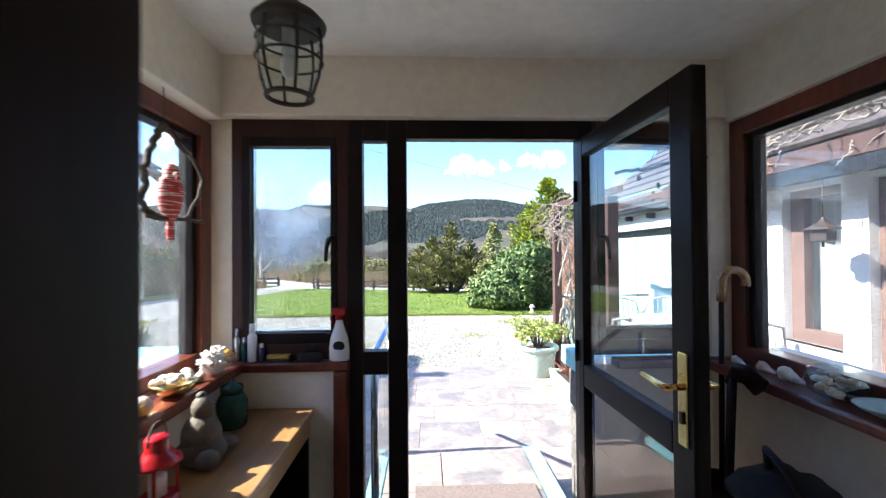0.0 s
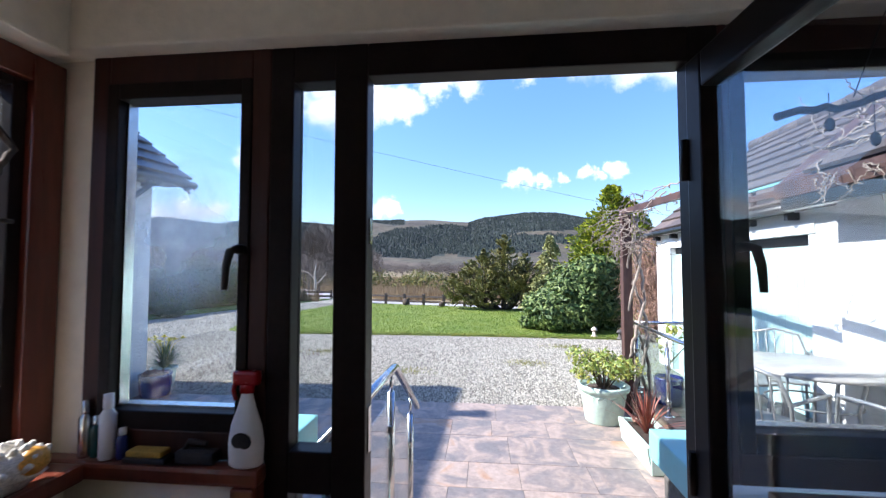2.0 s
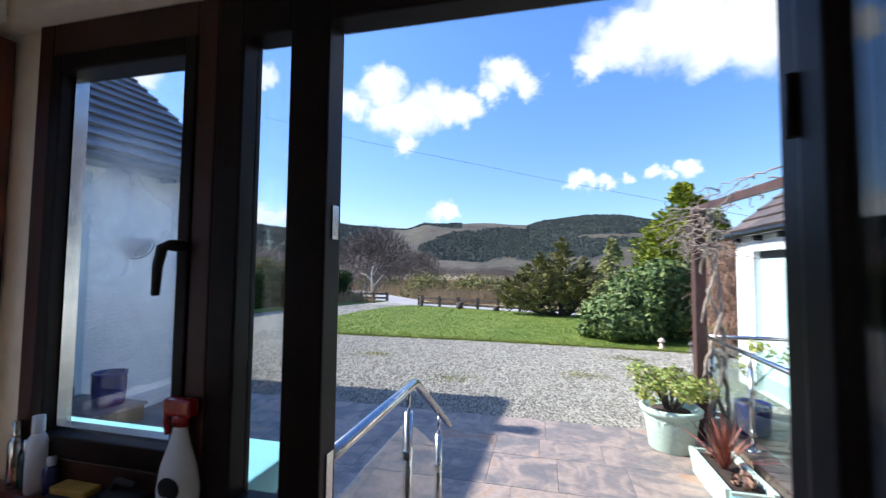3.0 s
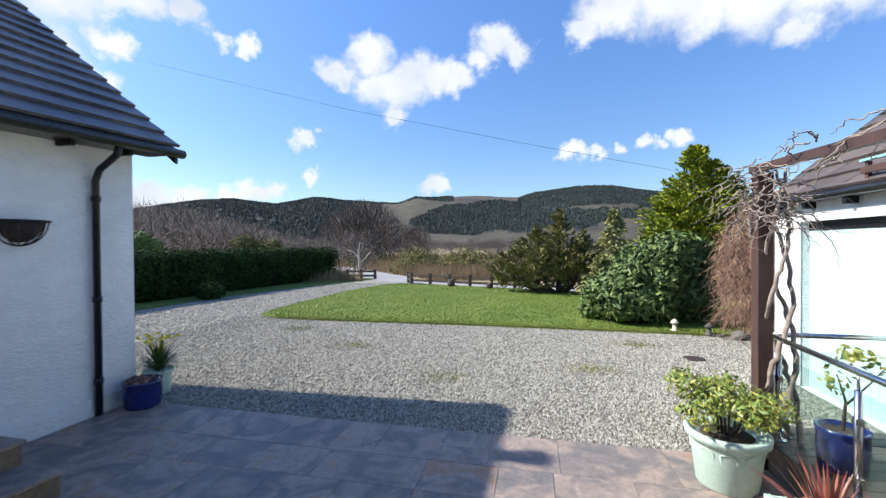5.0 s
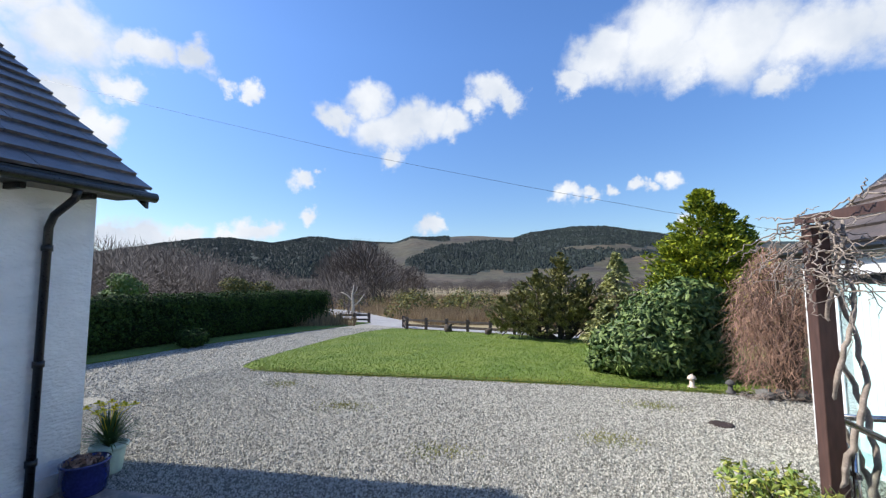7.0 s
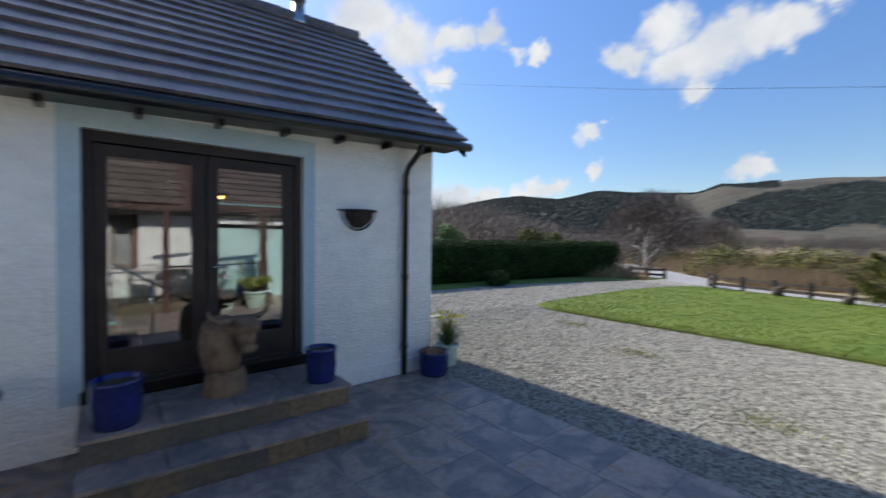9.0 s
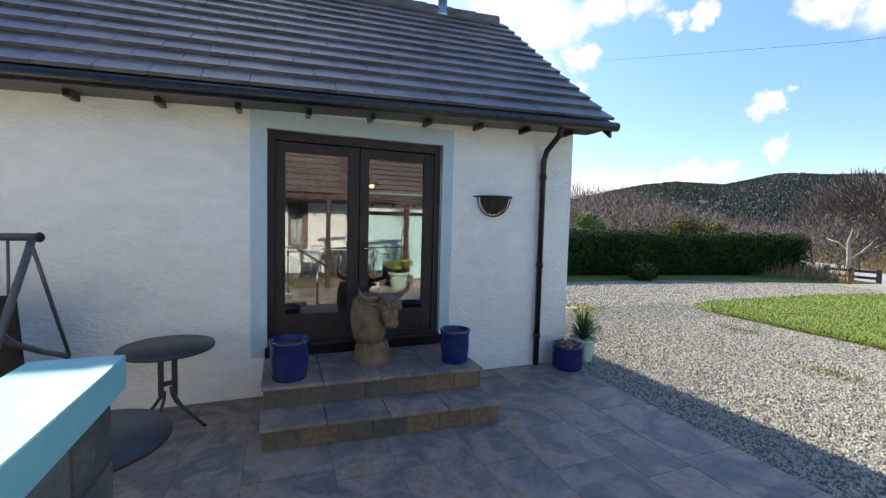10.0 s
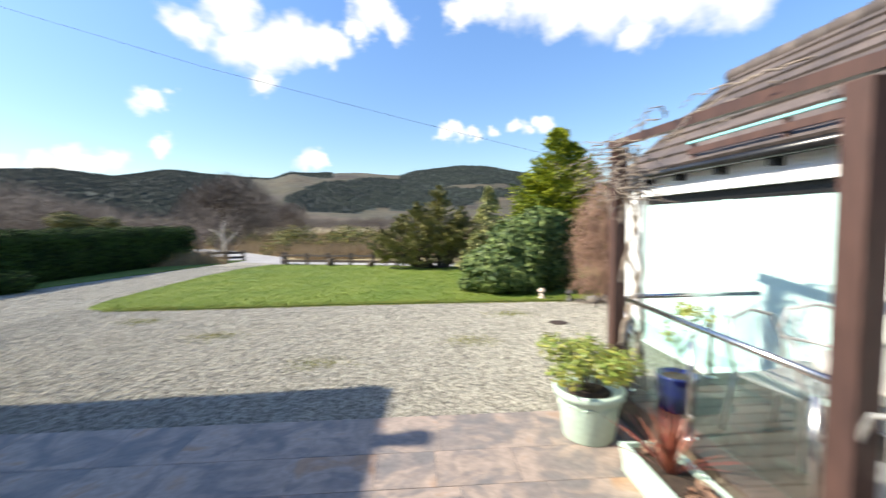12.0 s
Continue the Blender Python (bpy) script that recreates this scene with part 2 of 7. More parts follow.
M = {
    "cream": material("cream_plaster", (0.84, 0.77, 0.64), (0.79, 0.72, 0.59), 0.85, 2.5, bump=0.002, bump_scale=60, fine=0.05),
    "ceiling": material("ceiling_paint", (0.86, 0.83, 0.77), (0.82, 0.79, 0.72), 0.9, 2, bump=0.002, bump_scale=30, fine=0.05),
    "render": material("white_roughcast", (0.85, 0.85, 0.82), (0.78, 0.78, 0.76), 0.9, 0.9, bump=0.022, bump_scale=36, stretch=(1, 0.5, 1), fine=0.05),
    "mahogany": material("mahogany", (0.19, 0.045, 0.024), (0.1, 0.024, 0.014), 0.32, 5, bump=0.001, bump_scale=25, stretch=(1, 1, 0.15), coat=0.3),
    "darkframe": material("dark_brown_frame", (0.018, 0.012, 0.011), (0.011, 0.008, 0.0075), 0.4, 6, spec=0.12, fine=0.15),
    "rubber": material("black_gasket", (0.012, 0.012, 0.013), None, 0.6, 20),
    "grout": material("grout", (0.2, 0.175, 0.155), None, 0.9, 10, bump=0.002),
    "gravel": material("gravel", (0.40, 0.375, 0.31), (0.19, 0.178, 0.148), 0.95, 30, bump=0.04, bump_scale=45, spread=(0.3, 0.7), fine=0.4),
    "pebble": material("pebble", (0.49, 0.46, 0.39), (0.17, 0.16, 0.134), 0.9, 20, per_island=0.85, fine=0.2, spec=0.3),
    "framewood": material("dark_mahogany", (0.05, 0.015, 0.01), (0.03, 0.01, 0.007), 0.42, 5, stretch=(1, 1, 0.15), spec=0.3),
    "hedgecore": material("hedge_inner_shade", (0.012, 0.02, 0.007), (0.006, 0.01, 0.004), 0.95, 6, bump=0.03, bump_scale=14),
    "deadwood": material("bleached_wood", (0.5, 0.45, 0.38), (0.35, 0.31, 0.26), 0.9, 8, bump=0.004),
    "pine_leaf": material("bright_evergreen_leaf", (0.06, 0.12, 0.02), (0.13, 0.2, 0.03), 0.7, 2, per_island=0.6),
    "soil": material("soil", (0.06, 0.04, 0.028), (0.03, 0.02, 0.015), 0.95, 20, bump=0.01, bump_scale=60),
    "grass": material("lawn_turf", (0.11, 0.165, 0.022), (0.165, 0.21, 0.034), 0.9, 0.9, bump=0.02, bump_scale=40, fine=0.3),
    "blade": material("grass_blade", (0.125, 0.195, 0.026), (0.19, 0.245, 0.04), 0.8, 0.8, per_island=0.06, fine=0.1, spec=0.2),
    "land": material("rough_pasture", (0.27, 0.20, 0.12), (0.16, 0.125, 0.075), 0.95, 0.06, third=(0.22, 0.18, 0.09), bump=0.15, bump_scale=2, fine=0.4),
    "hill": material("moor_hillside", (0.085, 0.064, 0.043), (0.046, 0.037, 0.03), 1.0, 0.012, third=(0.062, 0.056, 0.034), bump=3.0, bump_scale=0.05, fine=0.35),
    "conifer": material("plantation_conifers", (0.010, 0.017, 0.016), (0.020, 0.030, 0.023), 0.95, 0.02, per_island=0.5),
    "hedge": material("hedge_leaf", (0.010, 0.024, 0.005), (0.045, 0.085, 0.016), 0.85, 1.5, spec=0.2, per_island=0.6),
    "laurel": material("shrub_leaf", (0.045, 0.085, 0.02), (0.17, 0.225, 0.065), 0.55, 2, per_island=0.8, spec=0.3),
    "cypress": material("cypress_leaf", (0.37, 0.40, 0.03), (0.085, 0.13, 0.018), 0.75, 1.6, per_island=0.7, spec=0.25),
    "golden": material("golden_conifer_leaf", (0.42, 0.41, 0.16), (0.18, 0.2, 0.07), 0.7, 2, per_island=0.6),
    "olive": material("dark_conifer_leaf", (0.11, 0.115, 0.032), (0.25, 0.225, 0.075), 0.7, 1.5, per_island=0.6),
    "twig": material("bare_twig", (0.155, 0.125, 0.105), (0.075, 0.062, 0.058), 0.9, 0.12, per_island=0.7),
    "redtwig": material("dry_creeper_stem", (0.34, 0.2, 0.135), (0.13, 0.075, 0.055), 0.85, 2, per_island=0.8),
    "vine": material("wisteria_bark", (0.36, 0.3, 0.25), (0.2, 0.16, 0.13), 0.9, 14, bump=0.006, bump_scale=60),
    "bark": material("bark", (0.1, 0.075, 0.055), (0.05, 0.04, 0.03), 0.95, 12, bump=0.01, bump_scale=40),
    "gorse": material("gorse_leaf", (0.15, 0.13, 0.02), (0.06, 0.075, 0.02), 0.8, 1, per_island=0.8),
    "tile": material("roof_tile", (0.15, 0.128, 0.122), (0.085, 0.075, 0.077), 0.38, 1.7, bump=0.004, bump_scale=40, per_object=0.3),
    "tileG": material("weathered_roof_tile", (0.13, 0.1, 0.088), (0.075, 0.06, 0.056), 0.7, 1.7, bump=0.004, bump_scale=40, per_object=0.3),
    "gutter": material("black_gutter", (0.008, 0.008, 0.009), (0.016, 0.015, 0.015), 0.3, 8),
    "turquoise": material("turquoise_paint", (0.25, 0.58, 0.60), (0.22, 0.53, 0.56), 0.5, 2, bump=0.001, bump_scale=30, fine=0.05),
    "palepaint": material("pale_turquoise_paint", (0.55, 0.76, 0.74), (0.50, 0.72, 0.71), 0.55, 2, fine=0.05),
    "bluetrim": material("pale_blue_trim", (0.50, 0.62, 0.67), (0.45, 0.57, 0.62), 0.8, 3, bump=0.006, bump_scale=38, fine=0.06),
    "stone": material("rubble_stone", (0.15, 0.14, 0.125), (0.08, 0.075, 0.07), 0.9, 5, bump=0.012, bump_scale=25, per_object=0.4),
    "steptile": material("step_riser_stone", (0.20, 0.145, 0.085), (0.10, 0.092, 0.08), 0.75, 3, bump=0.004, bump_scale=14, per_object=0.5),
    "blueglaze": material("blue_glaze", (0.012, 0.018, 0.15), (0.015, 0.024, 0.095), 0.18, 4, coat=0.4, fine=0.3),
    "mintpot": material("pale_green_plastic", (0.52, 0.66, 0.56), (0.47, 0.61, 0.52), 0.5, 3, fine=0.08),
    "steel": material("brushed_steel", (0.62, 0.61, 0.59), (0.5, 0.5, 0.5), 0.22, 30, metal=1.0, fine=0.1),
    "brass": material("brass", (0.75, 0.52, 0.2), (0.62, 0.42, 0.15), 0.22, 12, metal=1.0, fine=0.1),
    "pergola": material("stained_timber", (0.085, 0.042, 0.032), (0.055, 0.028, 0.024), 0.6, 4, bump=0.002, bump_scale=20, stretch=(1, 1, 0.2)),
    "fence": material("weathered_fence", (0.10, 0.075, 0.06), (0.055, 0.042, 0.036), 0.9, 5, bump=0.004, bump_scale=20),
    "pine": material("varnished_pine", (0.36, 0.2, 0.075), (0.28, 0.145, 0.05), 0.35, 3, stretch=(1, 0.15, 1), coat=0.3),
    "chair": material("grey_metal", (0.12, 0.125, 0.13), (0.09, 0.09, 0.1), 0.4, 10, metal=0.3),
    "silver": material("silver_furniture", (0.42, 0.42, 0.41), (0.33, 0.33, 0.33), 0.4, 10, metal=0.5),
    "tabletop": material("mottled_tabletop", (0.5, 0.46, 0.42), (0.36, 0.34, 0.32), 0.35, 9),
    "darktable": material("dark_table", (0.035, 0.037, 0.042), (0.028, 0.03, 0.034), 0.4, 8),
    "white": material("white_plastic", (0.8, 0.8, 0.8), (0.75, 0.76, 0.77), 0.4, 4, fine=0.04),
    "red": material("red_enamel", (0.36, 0.01, 0.014), (0.3, 0.008, 0.012), 0.25, 4, fine=0.1),
    "shell": material("sea_shell", (0.72, 0.62, 0.52), (0.6, 0.45, 0.34), 0.4, 25, bump=0.004, bump_scale=60),
    "coral": material("white_coral", (0.85, 0.82, 0.76), (0.75, 0.7, 0.6), 0.6, 30, bump=0.006, bump_scale=80),
    "amber": material("amber_shell", (0.75, 0.38, 0.07), (0.6, 0.28, 0.05), 0.3, 20),
    "stoneware": material("brown_stone_figure", (0.13, 0.105, 0.07), (0.075, 0.062, 0.045), 0.7, 14, bump=0.003, bump_scale=50),
    "greenglass": material("dark_green_glass", (0.01, 0.06, 0.045), (0.015, 0.08, 0.06), 0.12, 6),
    "horn": material("polished_horn", (0.26, 0.12, 0.04), (0.42, 0.26, 0.12), 0.2, 14, coat=0.4),
    "darkwood": material("dark_wood", (0.024, 0.009, 0.006), (0.012, 0.005, 0.004), 0.5, 5, stretch=(1, 1, 0.2), spec=0.1),
    "carved": material("carved_log", (0.24, 0.165, 0.10), (0.11, 0.072, 0.045), 0.8, 8, bump=0.01, bump_scale=30, third=(0.17, 0.115, 0.07)),
    "iron": material("rusty_iron", (0.05, 0.03, 0.022), (0.03, 0.02, 0.018), 0.7, 20),
    "floor": material("porch_floor_tile", (0.3, 0.2, 0.14), (0.24, 0.155, 0.11), 0.4, 4),
    "deck": material("dark_decking", (0.10, 0.075, 0.062), (0.055, 0.043, 0.038), 0.5, 4, bump=0.003, bump_scale=40, stretch=(0.2, 1, 1), per_object=0.4),
    "doorbrown": material("dark_brown_door", (0.05, 0.037, 0.032), (0.036, 0.028, 0.025), 0.45, 6, spec=0.2, fine=0.12),
    "coir": material("brown_mat", (0.2, 0.15, 0.125), (0.15, 0.115, 0.1), 0.95, 60, bump=0.004, bump_scale=200),
    # plaster darkened: the room's lack of light is put into its colour
    "room": material("darkened_room_plaster", (0.3, 0.27, 0.22), (0.26, 0.23, 0.18), 0.9, 2),
    "oak": material("oak_floor", (0.2, 0.11, 0.05), (0.14, 0.08, 0.04), 0.4, 3),
    "cordyline": material("cordyline_leaf", (0.22, 0.04, 0.035), (0.3, 0.1, 0.06), 0.45, 3, per_island=0.7),
    "pieris": material("pot_shrub_leaf", (0.17, 0.24, 0.04), (0.33, 0.33, 0.06), 0.45, 4, per_island=0.8),
    "daff": material("daffodil_leaf", (0.05, 0.11, 0.03), (0.08, 0.14, 0.035), 0.6, 4, per_island=0.5),
    "yellow": material("yellow_petal", (0.8, 0.62, 0.03), None, 0.6, 10, per_island=0.3),
    "slate": material("dark_cloth", (0.015, 0.013, 0.013), (0.03, 0.026, 0.026), 0.9, 12, bump=0.004, bump_scale=60),
    "orange": material("red_banded_plumage", (0.55, 0.05, 0.035), (0.72, 0.55, 0.46), 0.6, 9, stretch=(1, 1, 16), spread=(0.49, 0.56)),
    "concrete": material("grey_track", (0.33, 0.32, 0.31), (0.27, 0.26, 0.26), 0.9, 1.2, fine=0.2),
    "yellowcloth": material("ochre_sponge", (0.5, 0.3, 0.05), None, 0.9, 20),
    "curtain": material("white_curtain", (0.85, 0.85, 0.85), (0.78, 0.79, 0.8), 0.9, 3, fine=0.05),
    "pinkframe": material("brown_window_frame", (0.2, 0.125, 0.105), (0.16, 0.1, 0.085), 0.5, 5),
}


def slab_material():
    """Riven multicoloured slate: each slab has its own clouding of blue-grey, plum and rust."""
    m = bpy.data.materials.new("slate_paving")
    m.use_nodes = True
    nt = m.node_tree
    N, L = nt.nodes.new, nt.links.new
    bsdf = nt.nodes["Principled BSDF"]
    geo, info, shift, fine, wide = N("ShaderNodeNewGeometry"), N("ShaderNodeObjectInfo"), N("ShaderNodeVectorMath"), N("ShaderNodeTexNoise"), N("ShaderNodeTexNoise")
    shift.operation = "MULTIPLY_ADD"
    shift.inputs[1].default_value = (37.0, 53.0, 11.0)
    L(info.outputs["Random"], shift.inputs[0])
    L(geo.outputs["Position"], shift.inputs[2])
    wide.inputs["Scale"].default_value, wide.inputs["Detail"].default_value, wide.inputs["Distortion"].default_value = 2.6, 7, 1.4
    fine.inputs["Scale"].default_value, fine.inputs["Detail"].default_value, fine.inputs["Roughness"].default_value = 22, 8, 0.65
    for n in (wide, fine):
        L(shift.outputs[0], n.inputs["Vector"])
    tilt, tone = N("ShaderNodeMath"), N("ShaderNodeMath")
    tilt.operation, tone.operation = "MULTIPLY_ADD", "ADD"
    tilt.inputs[1].default_value, tilt.inputs[2].default_value = 0.11, -0.055
    L(info.outputs["Random"], tilt.inputs[0])
    L(tilt.outputs[0], tone.inputs[0])
    L(wide.outputs["Fac"], tone.inputs[1])
    ramp = N("ShaderNodeValToRGB")
    e = ramp.color_ramp.elements
    e[0].position, e[0].color = 0.33, (0.17, 0.155, 0.15, 1)
    e[1].position, e[1].color = 0.72, (0.34, 0.215, 0.14, 1)
    for at, c in ((0.45, (0.225, 0.19, 0.172)), (0.52, (0.30, 0.238, 0.20)), (0.60, (0.35, 0.277, 0.232))):
        e.new(at).color = (*c, 1)
    L(tone.outputs[0], ramp.inputs[0])
    gain, scale = N("ShaderNodeMapRange"), N("ShaderNodeVectorMath")
    gain.inputs["From Min"].default_value, gain.inputs["From Max"].default_value = 0.3, 0.7
    gain.inputs["To Min"].default_value, gain.inputs["To Max"].default_value = 0.78, 1.22
    scale.operation = "SCALE"
    L(fine.outputs["Fac"], gain.inputs["Value"])
    L(ramp.outputs[0], scale.inputs[0])
    L(gain.outputs[0], scale.inputs["Scale"])
    L(scale.outputs[0], bsdf.inputs["Base Color"])
    gloss = N("ShaderNodeMapRange")
    bsdf.inputs["Specular IOR Level"].default_value = 0.25
    gloss.inputs["To Min"].default_value, gloss.inputs["To Max"].default_value = 0.38, 0.65
    L(fine.outputs["Fac"], gloss.inputs["Value"])
    L(gloss.outputs[0], bsdf.inputs["Roughness"])
    bump = N("ShaderNodeBump")
    bump.inputs["Strength"].default_value, bump.inputs["Distance"].default_value = 0.8, 0.006
    L(wide.outputs["Fac"], bump.inputs["Height"])
    L(bump.outputs[0], bsdf.inputs["Normal"])
    return m


M["slab"] = slab_material()
GLASS = glass_material("window_glass", (0.93, 0.95, 0.95))
MISTED = glass_material("misted_window_glass", (0.93, 0.95, 0.95), haze_at=(-0.755, 1.93, 1.60), reach=0.27, amount=0.85)
# side panes: pale haze mixed in, standing in for their bright reflections
VEILED = [glass_material("veiled_window_glass", (0.93, 0.95, 0.95), haze_at=(x, 1.2, 1.5), reach=1.3, amount=a) for x, a in ((-1.13, 0.045), (1.385, 0.13))]
SHINY = glass_material("double_glazing", (0.72, 0.74, 0.74), 0.95, 0.22)
CLEAR = glass_material("balustrade_glass", (0.90, 0.95, 0.94))
BULB = glow_material("warm_bulb", (1.0, 0.5, 0.15), 6)


# ---- mesh helpers ----
def box(bm, lo, hi, m=None):
    lo, hi = [min(a, b) for a, b in zip(lo, hi)], [max(a, b) for a, b in zip(lo, hi)]
    v = [bm.verts.new((x, y, z)) for z in (lo[2], hi[2]) for y in (lo[1], hi[1]) for x in (lo[0], hi[0])]
    if m:
        for q in v:
            q.co = m @ q.co
    for f in ((0, 2, 3, 1), (4, 5, 7, 6), (0, 1, 5, 4), (2, 6, 7, 3), (0, 4, 6, 2), (1, 3, 7, 5)):
        bm.faces.new([v[i] for i in f])
    return bm


def soft_box(bm, lo, hi, r=0.006, m=None):
    b2 = bmesh.new()
    box(b2, lo, hi)
    bmesh.ops.bevel(b2, geom=b2.edges[:], offset=r, segments=2, affect="EDGES", profile=0.6)
    return graft(bm, b2, m)


def graft(bm, b2, m=None):
    if m:
        b2.transform(m)
    made = {v: bm.verts.new(v.co) for v in b2.verts}
    for f in b2.faces:
        bm.faces.new([made[v] for v in f.verts]).smooth = f.smooth
    b2.free()
    return bm


def tube(bm, pts, r, n=8, caps=True):
    """A round bar along the points; r is one radius or one for each point."""
    pts = [Vector(p) for p in pts]
    rs = r if isinstance(r, (list, tuple)) else [r] * len(pts)
    rings, side = [], None
    for i, p in enumerate(pts):
        d = (pts[min(i + 1, len(pts) - 1)] - pts[max(i - 1, 0)])
        d = d.normalized() if d.length > 1e-9 else Vector((0, 0, 1))
        if side is None:
            side = d.orthogonal().normalized()
        side = (side - d * side.dot(d))
        side = side.normalized() if side.length > 1e-6 else d.orthogonal().normalized()
        up = d.cross(side)
        rings.append([bm.verts.new(p + (side * math.cos(a) + up * math.sin(a)) * rs[i]) for a in (2 * math.pi * k / n for k in range(n))])
    for a, b in zip(rings, rings[1:]):
        for k in range(n):
            bm.faces.new((a[k], a[(k + 1) % n], b[(k + 1) % n], b[k])).smooth = True
    if caps:
        bm.faces.new(rings[0][::-1])
        bm.faces.new(rings[-1])
    return bm


def lathe(bm, profile, n=24, m=None, smooth=True):
    """Turns (radius, height) pairs round z."""
    rings = []
    for r, z in profile:
        r = max(r, 0.0005)
        rings.append([bm.verts.new((r * math.cos(2 * math.pi * k / n), r * math.sin(2 * math.pi * k / n), z)) for k in range(n)])
    for a, b in zip(rings, rings[1:]):
        for k in range(n):
            bm.faces.new((a[k], a[(k + 1) % n], b[(k + 1) % n], b[k])).smooth = smooth
    bm.faces.new(rings[0][::-1])
    bm.faces.new(rings[-1])
    if m:
        for ring in rings:
            for v in ring:
                v.co = m @ v.co
    return bm


def blob(bm, c, r, n=12, rough=0.0, seed=0, m=None):
    """A rounded lump with radii r about c, roughened by noise."""
    b2 = bmesh.new()
    bmesh.ops.create_uvsphere(b2, u_segments=n, v_segments=max(n * 2 // 3, 5), radius=1)
    for v in b2.verts:
        k = 1 + rough * noise.noise(v.co * 2.3 + Vector((seed, seed * 2, 0)))
        v.co = Vector((v.co.x * r[0] * k, v.co.y * r[1] * k, v.co.z * r[2] * k)) + Vector(c)
    for f in b2.faces:
        f.smooth = True
    return graft(bm, b2, m)


def sheet(bm, pts, z):
    return bm.faces.new([bm.verts.new((x, y, z)) for x, y in pts])


def prism(bm, outline, lo, hi, axis="y"):
    """A flat outline drawn out along an axis: outline in (x, z) for y, (y, z) for x, (x, y) for z."""
    place = {"y": lambda p, t: (p[0], t, p[1]), "x": lambda p, t: (t, p[0], p[1]), "z": lambda p, t: (p[0], p[1], t)}[axis]
    a = [bm.verts.new(place(p, lo)) for p in outline]
    b = [bm.verts.new(place(p, hi)) for p in outline]
    n = len(outline)
    bm.faces.new(a)
    bm.faces.new(b[::-1])
    for i in range(n):
        bm.faces.new((a[i], b[i], b[(i + 1) % n], a[(i + 1) % n]))
    return bm


def link(name, bm, mat):
    bmesh.ops.recalc_face_normals(bm, faces=bm.faces[:])
    me = bpy.data.meshes.new(name)
    bm.to_mesh(me)
    bm.free()
    me.materials.append(mat)
    return new(name, me)


def part(name, bm, mat, parent, label=""):
    ob = link(name, bm, mat)
    ob.parent = parent
    if parent.type == "EMPTY":
        ob.matrix_parent_inverse = Matrix.Translation(-parent.location)
    return tagged(ob, label)


def thing(name, at, label, category, group="", kind=""):
    ob = new(name)
    ob.empty_display_size = 0.1
    ob.location = at
    return tagged(ob, label, category, group, kind)


def solid(name, bm, mat, label, category, kind="", group=""):
    return tagged(link(name, bm, mat), label, category, group, kind)


def B():
    return bmesh.new()


def raw(name, verts, faces, mat, parent=None, label="", category="", kind="", smooth=False):
    me = bpy.data.meshes.new(name)
    me.from_pydata(verts, [], faces)
    me.materials.append(mat)
    if smooth:
        me.polygons.foreach_set("use_smooth", [True] * len(me.polygons))
    ob = new(name, me)
    if parent:
        ob.parent = parent
        ob.matrix_parent_inverse = Matrix.Translation(-parent.location)
    return tagged(ob, label, category, "", kind)


def pane(name, lo, hi, parent, mat=None):
    ob = part(name, box(B(), lo, hi), mat or GLASS, parent)
    ob.visible_shadow = False
    return ob


def leaves(rng, centres, count, size, long=2.0, shell=0.55, up=0.3):
    """Leaf quads scattered in the outer part of ellipsoids (x, y, z, rx, ry, rz); each leaf is a folded pair of triangles."""
    c = np.array(centres, float)
    w = (c[:, 3] * c[:, 4] + c[:, 4] * c[:, 5] + c[:, 3] * c[:, 5])
    pick = rng.choice(len(c), count, p=w / w.sum())
    d = rng.normal(size=(count, 3))
    d /= np.linalg.norm(d, axis=1)[:, None]
    rad = (shell + (1 - shell) * rng.random(count) ** 0.6) * (0.9 + 0.2 * rng.random(count))
    p = c[pick, :3] + d * rad[:, None] * c[pick, 3:6]
    n = d + rng.normal(size=(count, 3)) * 0.55
    n[:, 2] += up
    n /= np.linalg.norm(n, axis=1)[:, None]
    t = np.cross(n, rng.normal(size=(count, 3)))
    t /= np.linalg.norm(t, axis=1)[:, None]
    s = np.cross(n, t)
    k = size * (0.6 + 0.8 * rng.random(count))[:, None]
    tip, base, l, r = p + t * k * long / 2, p - t * k * long / 2, p + s * k / 2 - n * k * 0.15, p - s * k / 2 - n * k * 0.15
    v = np.stack([base, r, tip, l], 1).reshape(-1, 3)
    i = np.arange(count) * 4
    f = np.concatenate([np.stack([i, i + 1, i + 2], 1), np.stack([i, i + 2, i + 3], 1)])
    return v.tolist(), f.tolist()


def copies(ob, spots):
    for m in spots:
        copy_thing(ob, m)


# ---- ground ----
G = -0.28
rng = np.random.default_rng(7)
DRIVE_L = [(-11.2, 12.3), (-11.1, 15.0), (-10.2, 18.0), (-9.2, 20.6), (-8.3, 23.4)]
LAWN = [(3.6, 11.45), (0.6, 11.6), (-2.0, 11.65), (-4.5, 11.6), (-6.4, 11.65), (-7.05, 11.95), (-7.25, 12.6), (-7.3, 14.0),
        (-7.25, 17.2), (-6.9, 19.4), (-6.2, 20.8), (-3.6, 20.25), (-0.5, 19.25), (3.0, 18.1), (9.0, 17.5), (9.0, 11.4)]


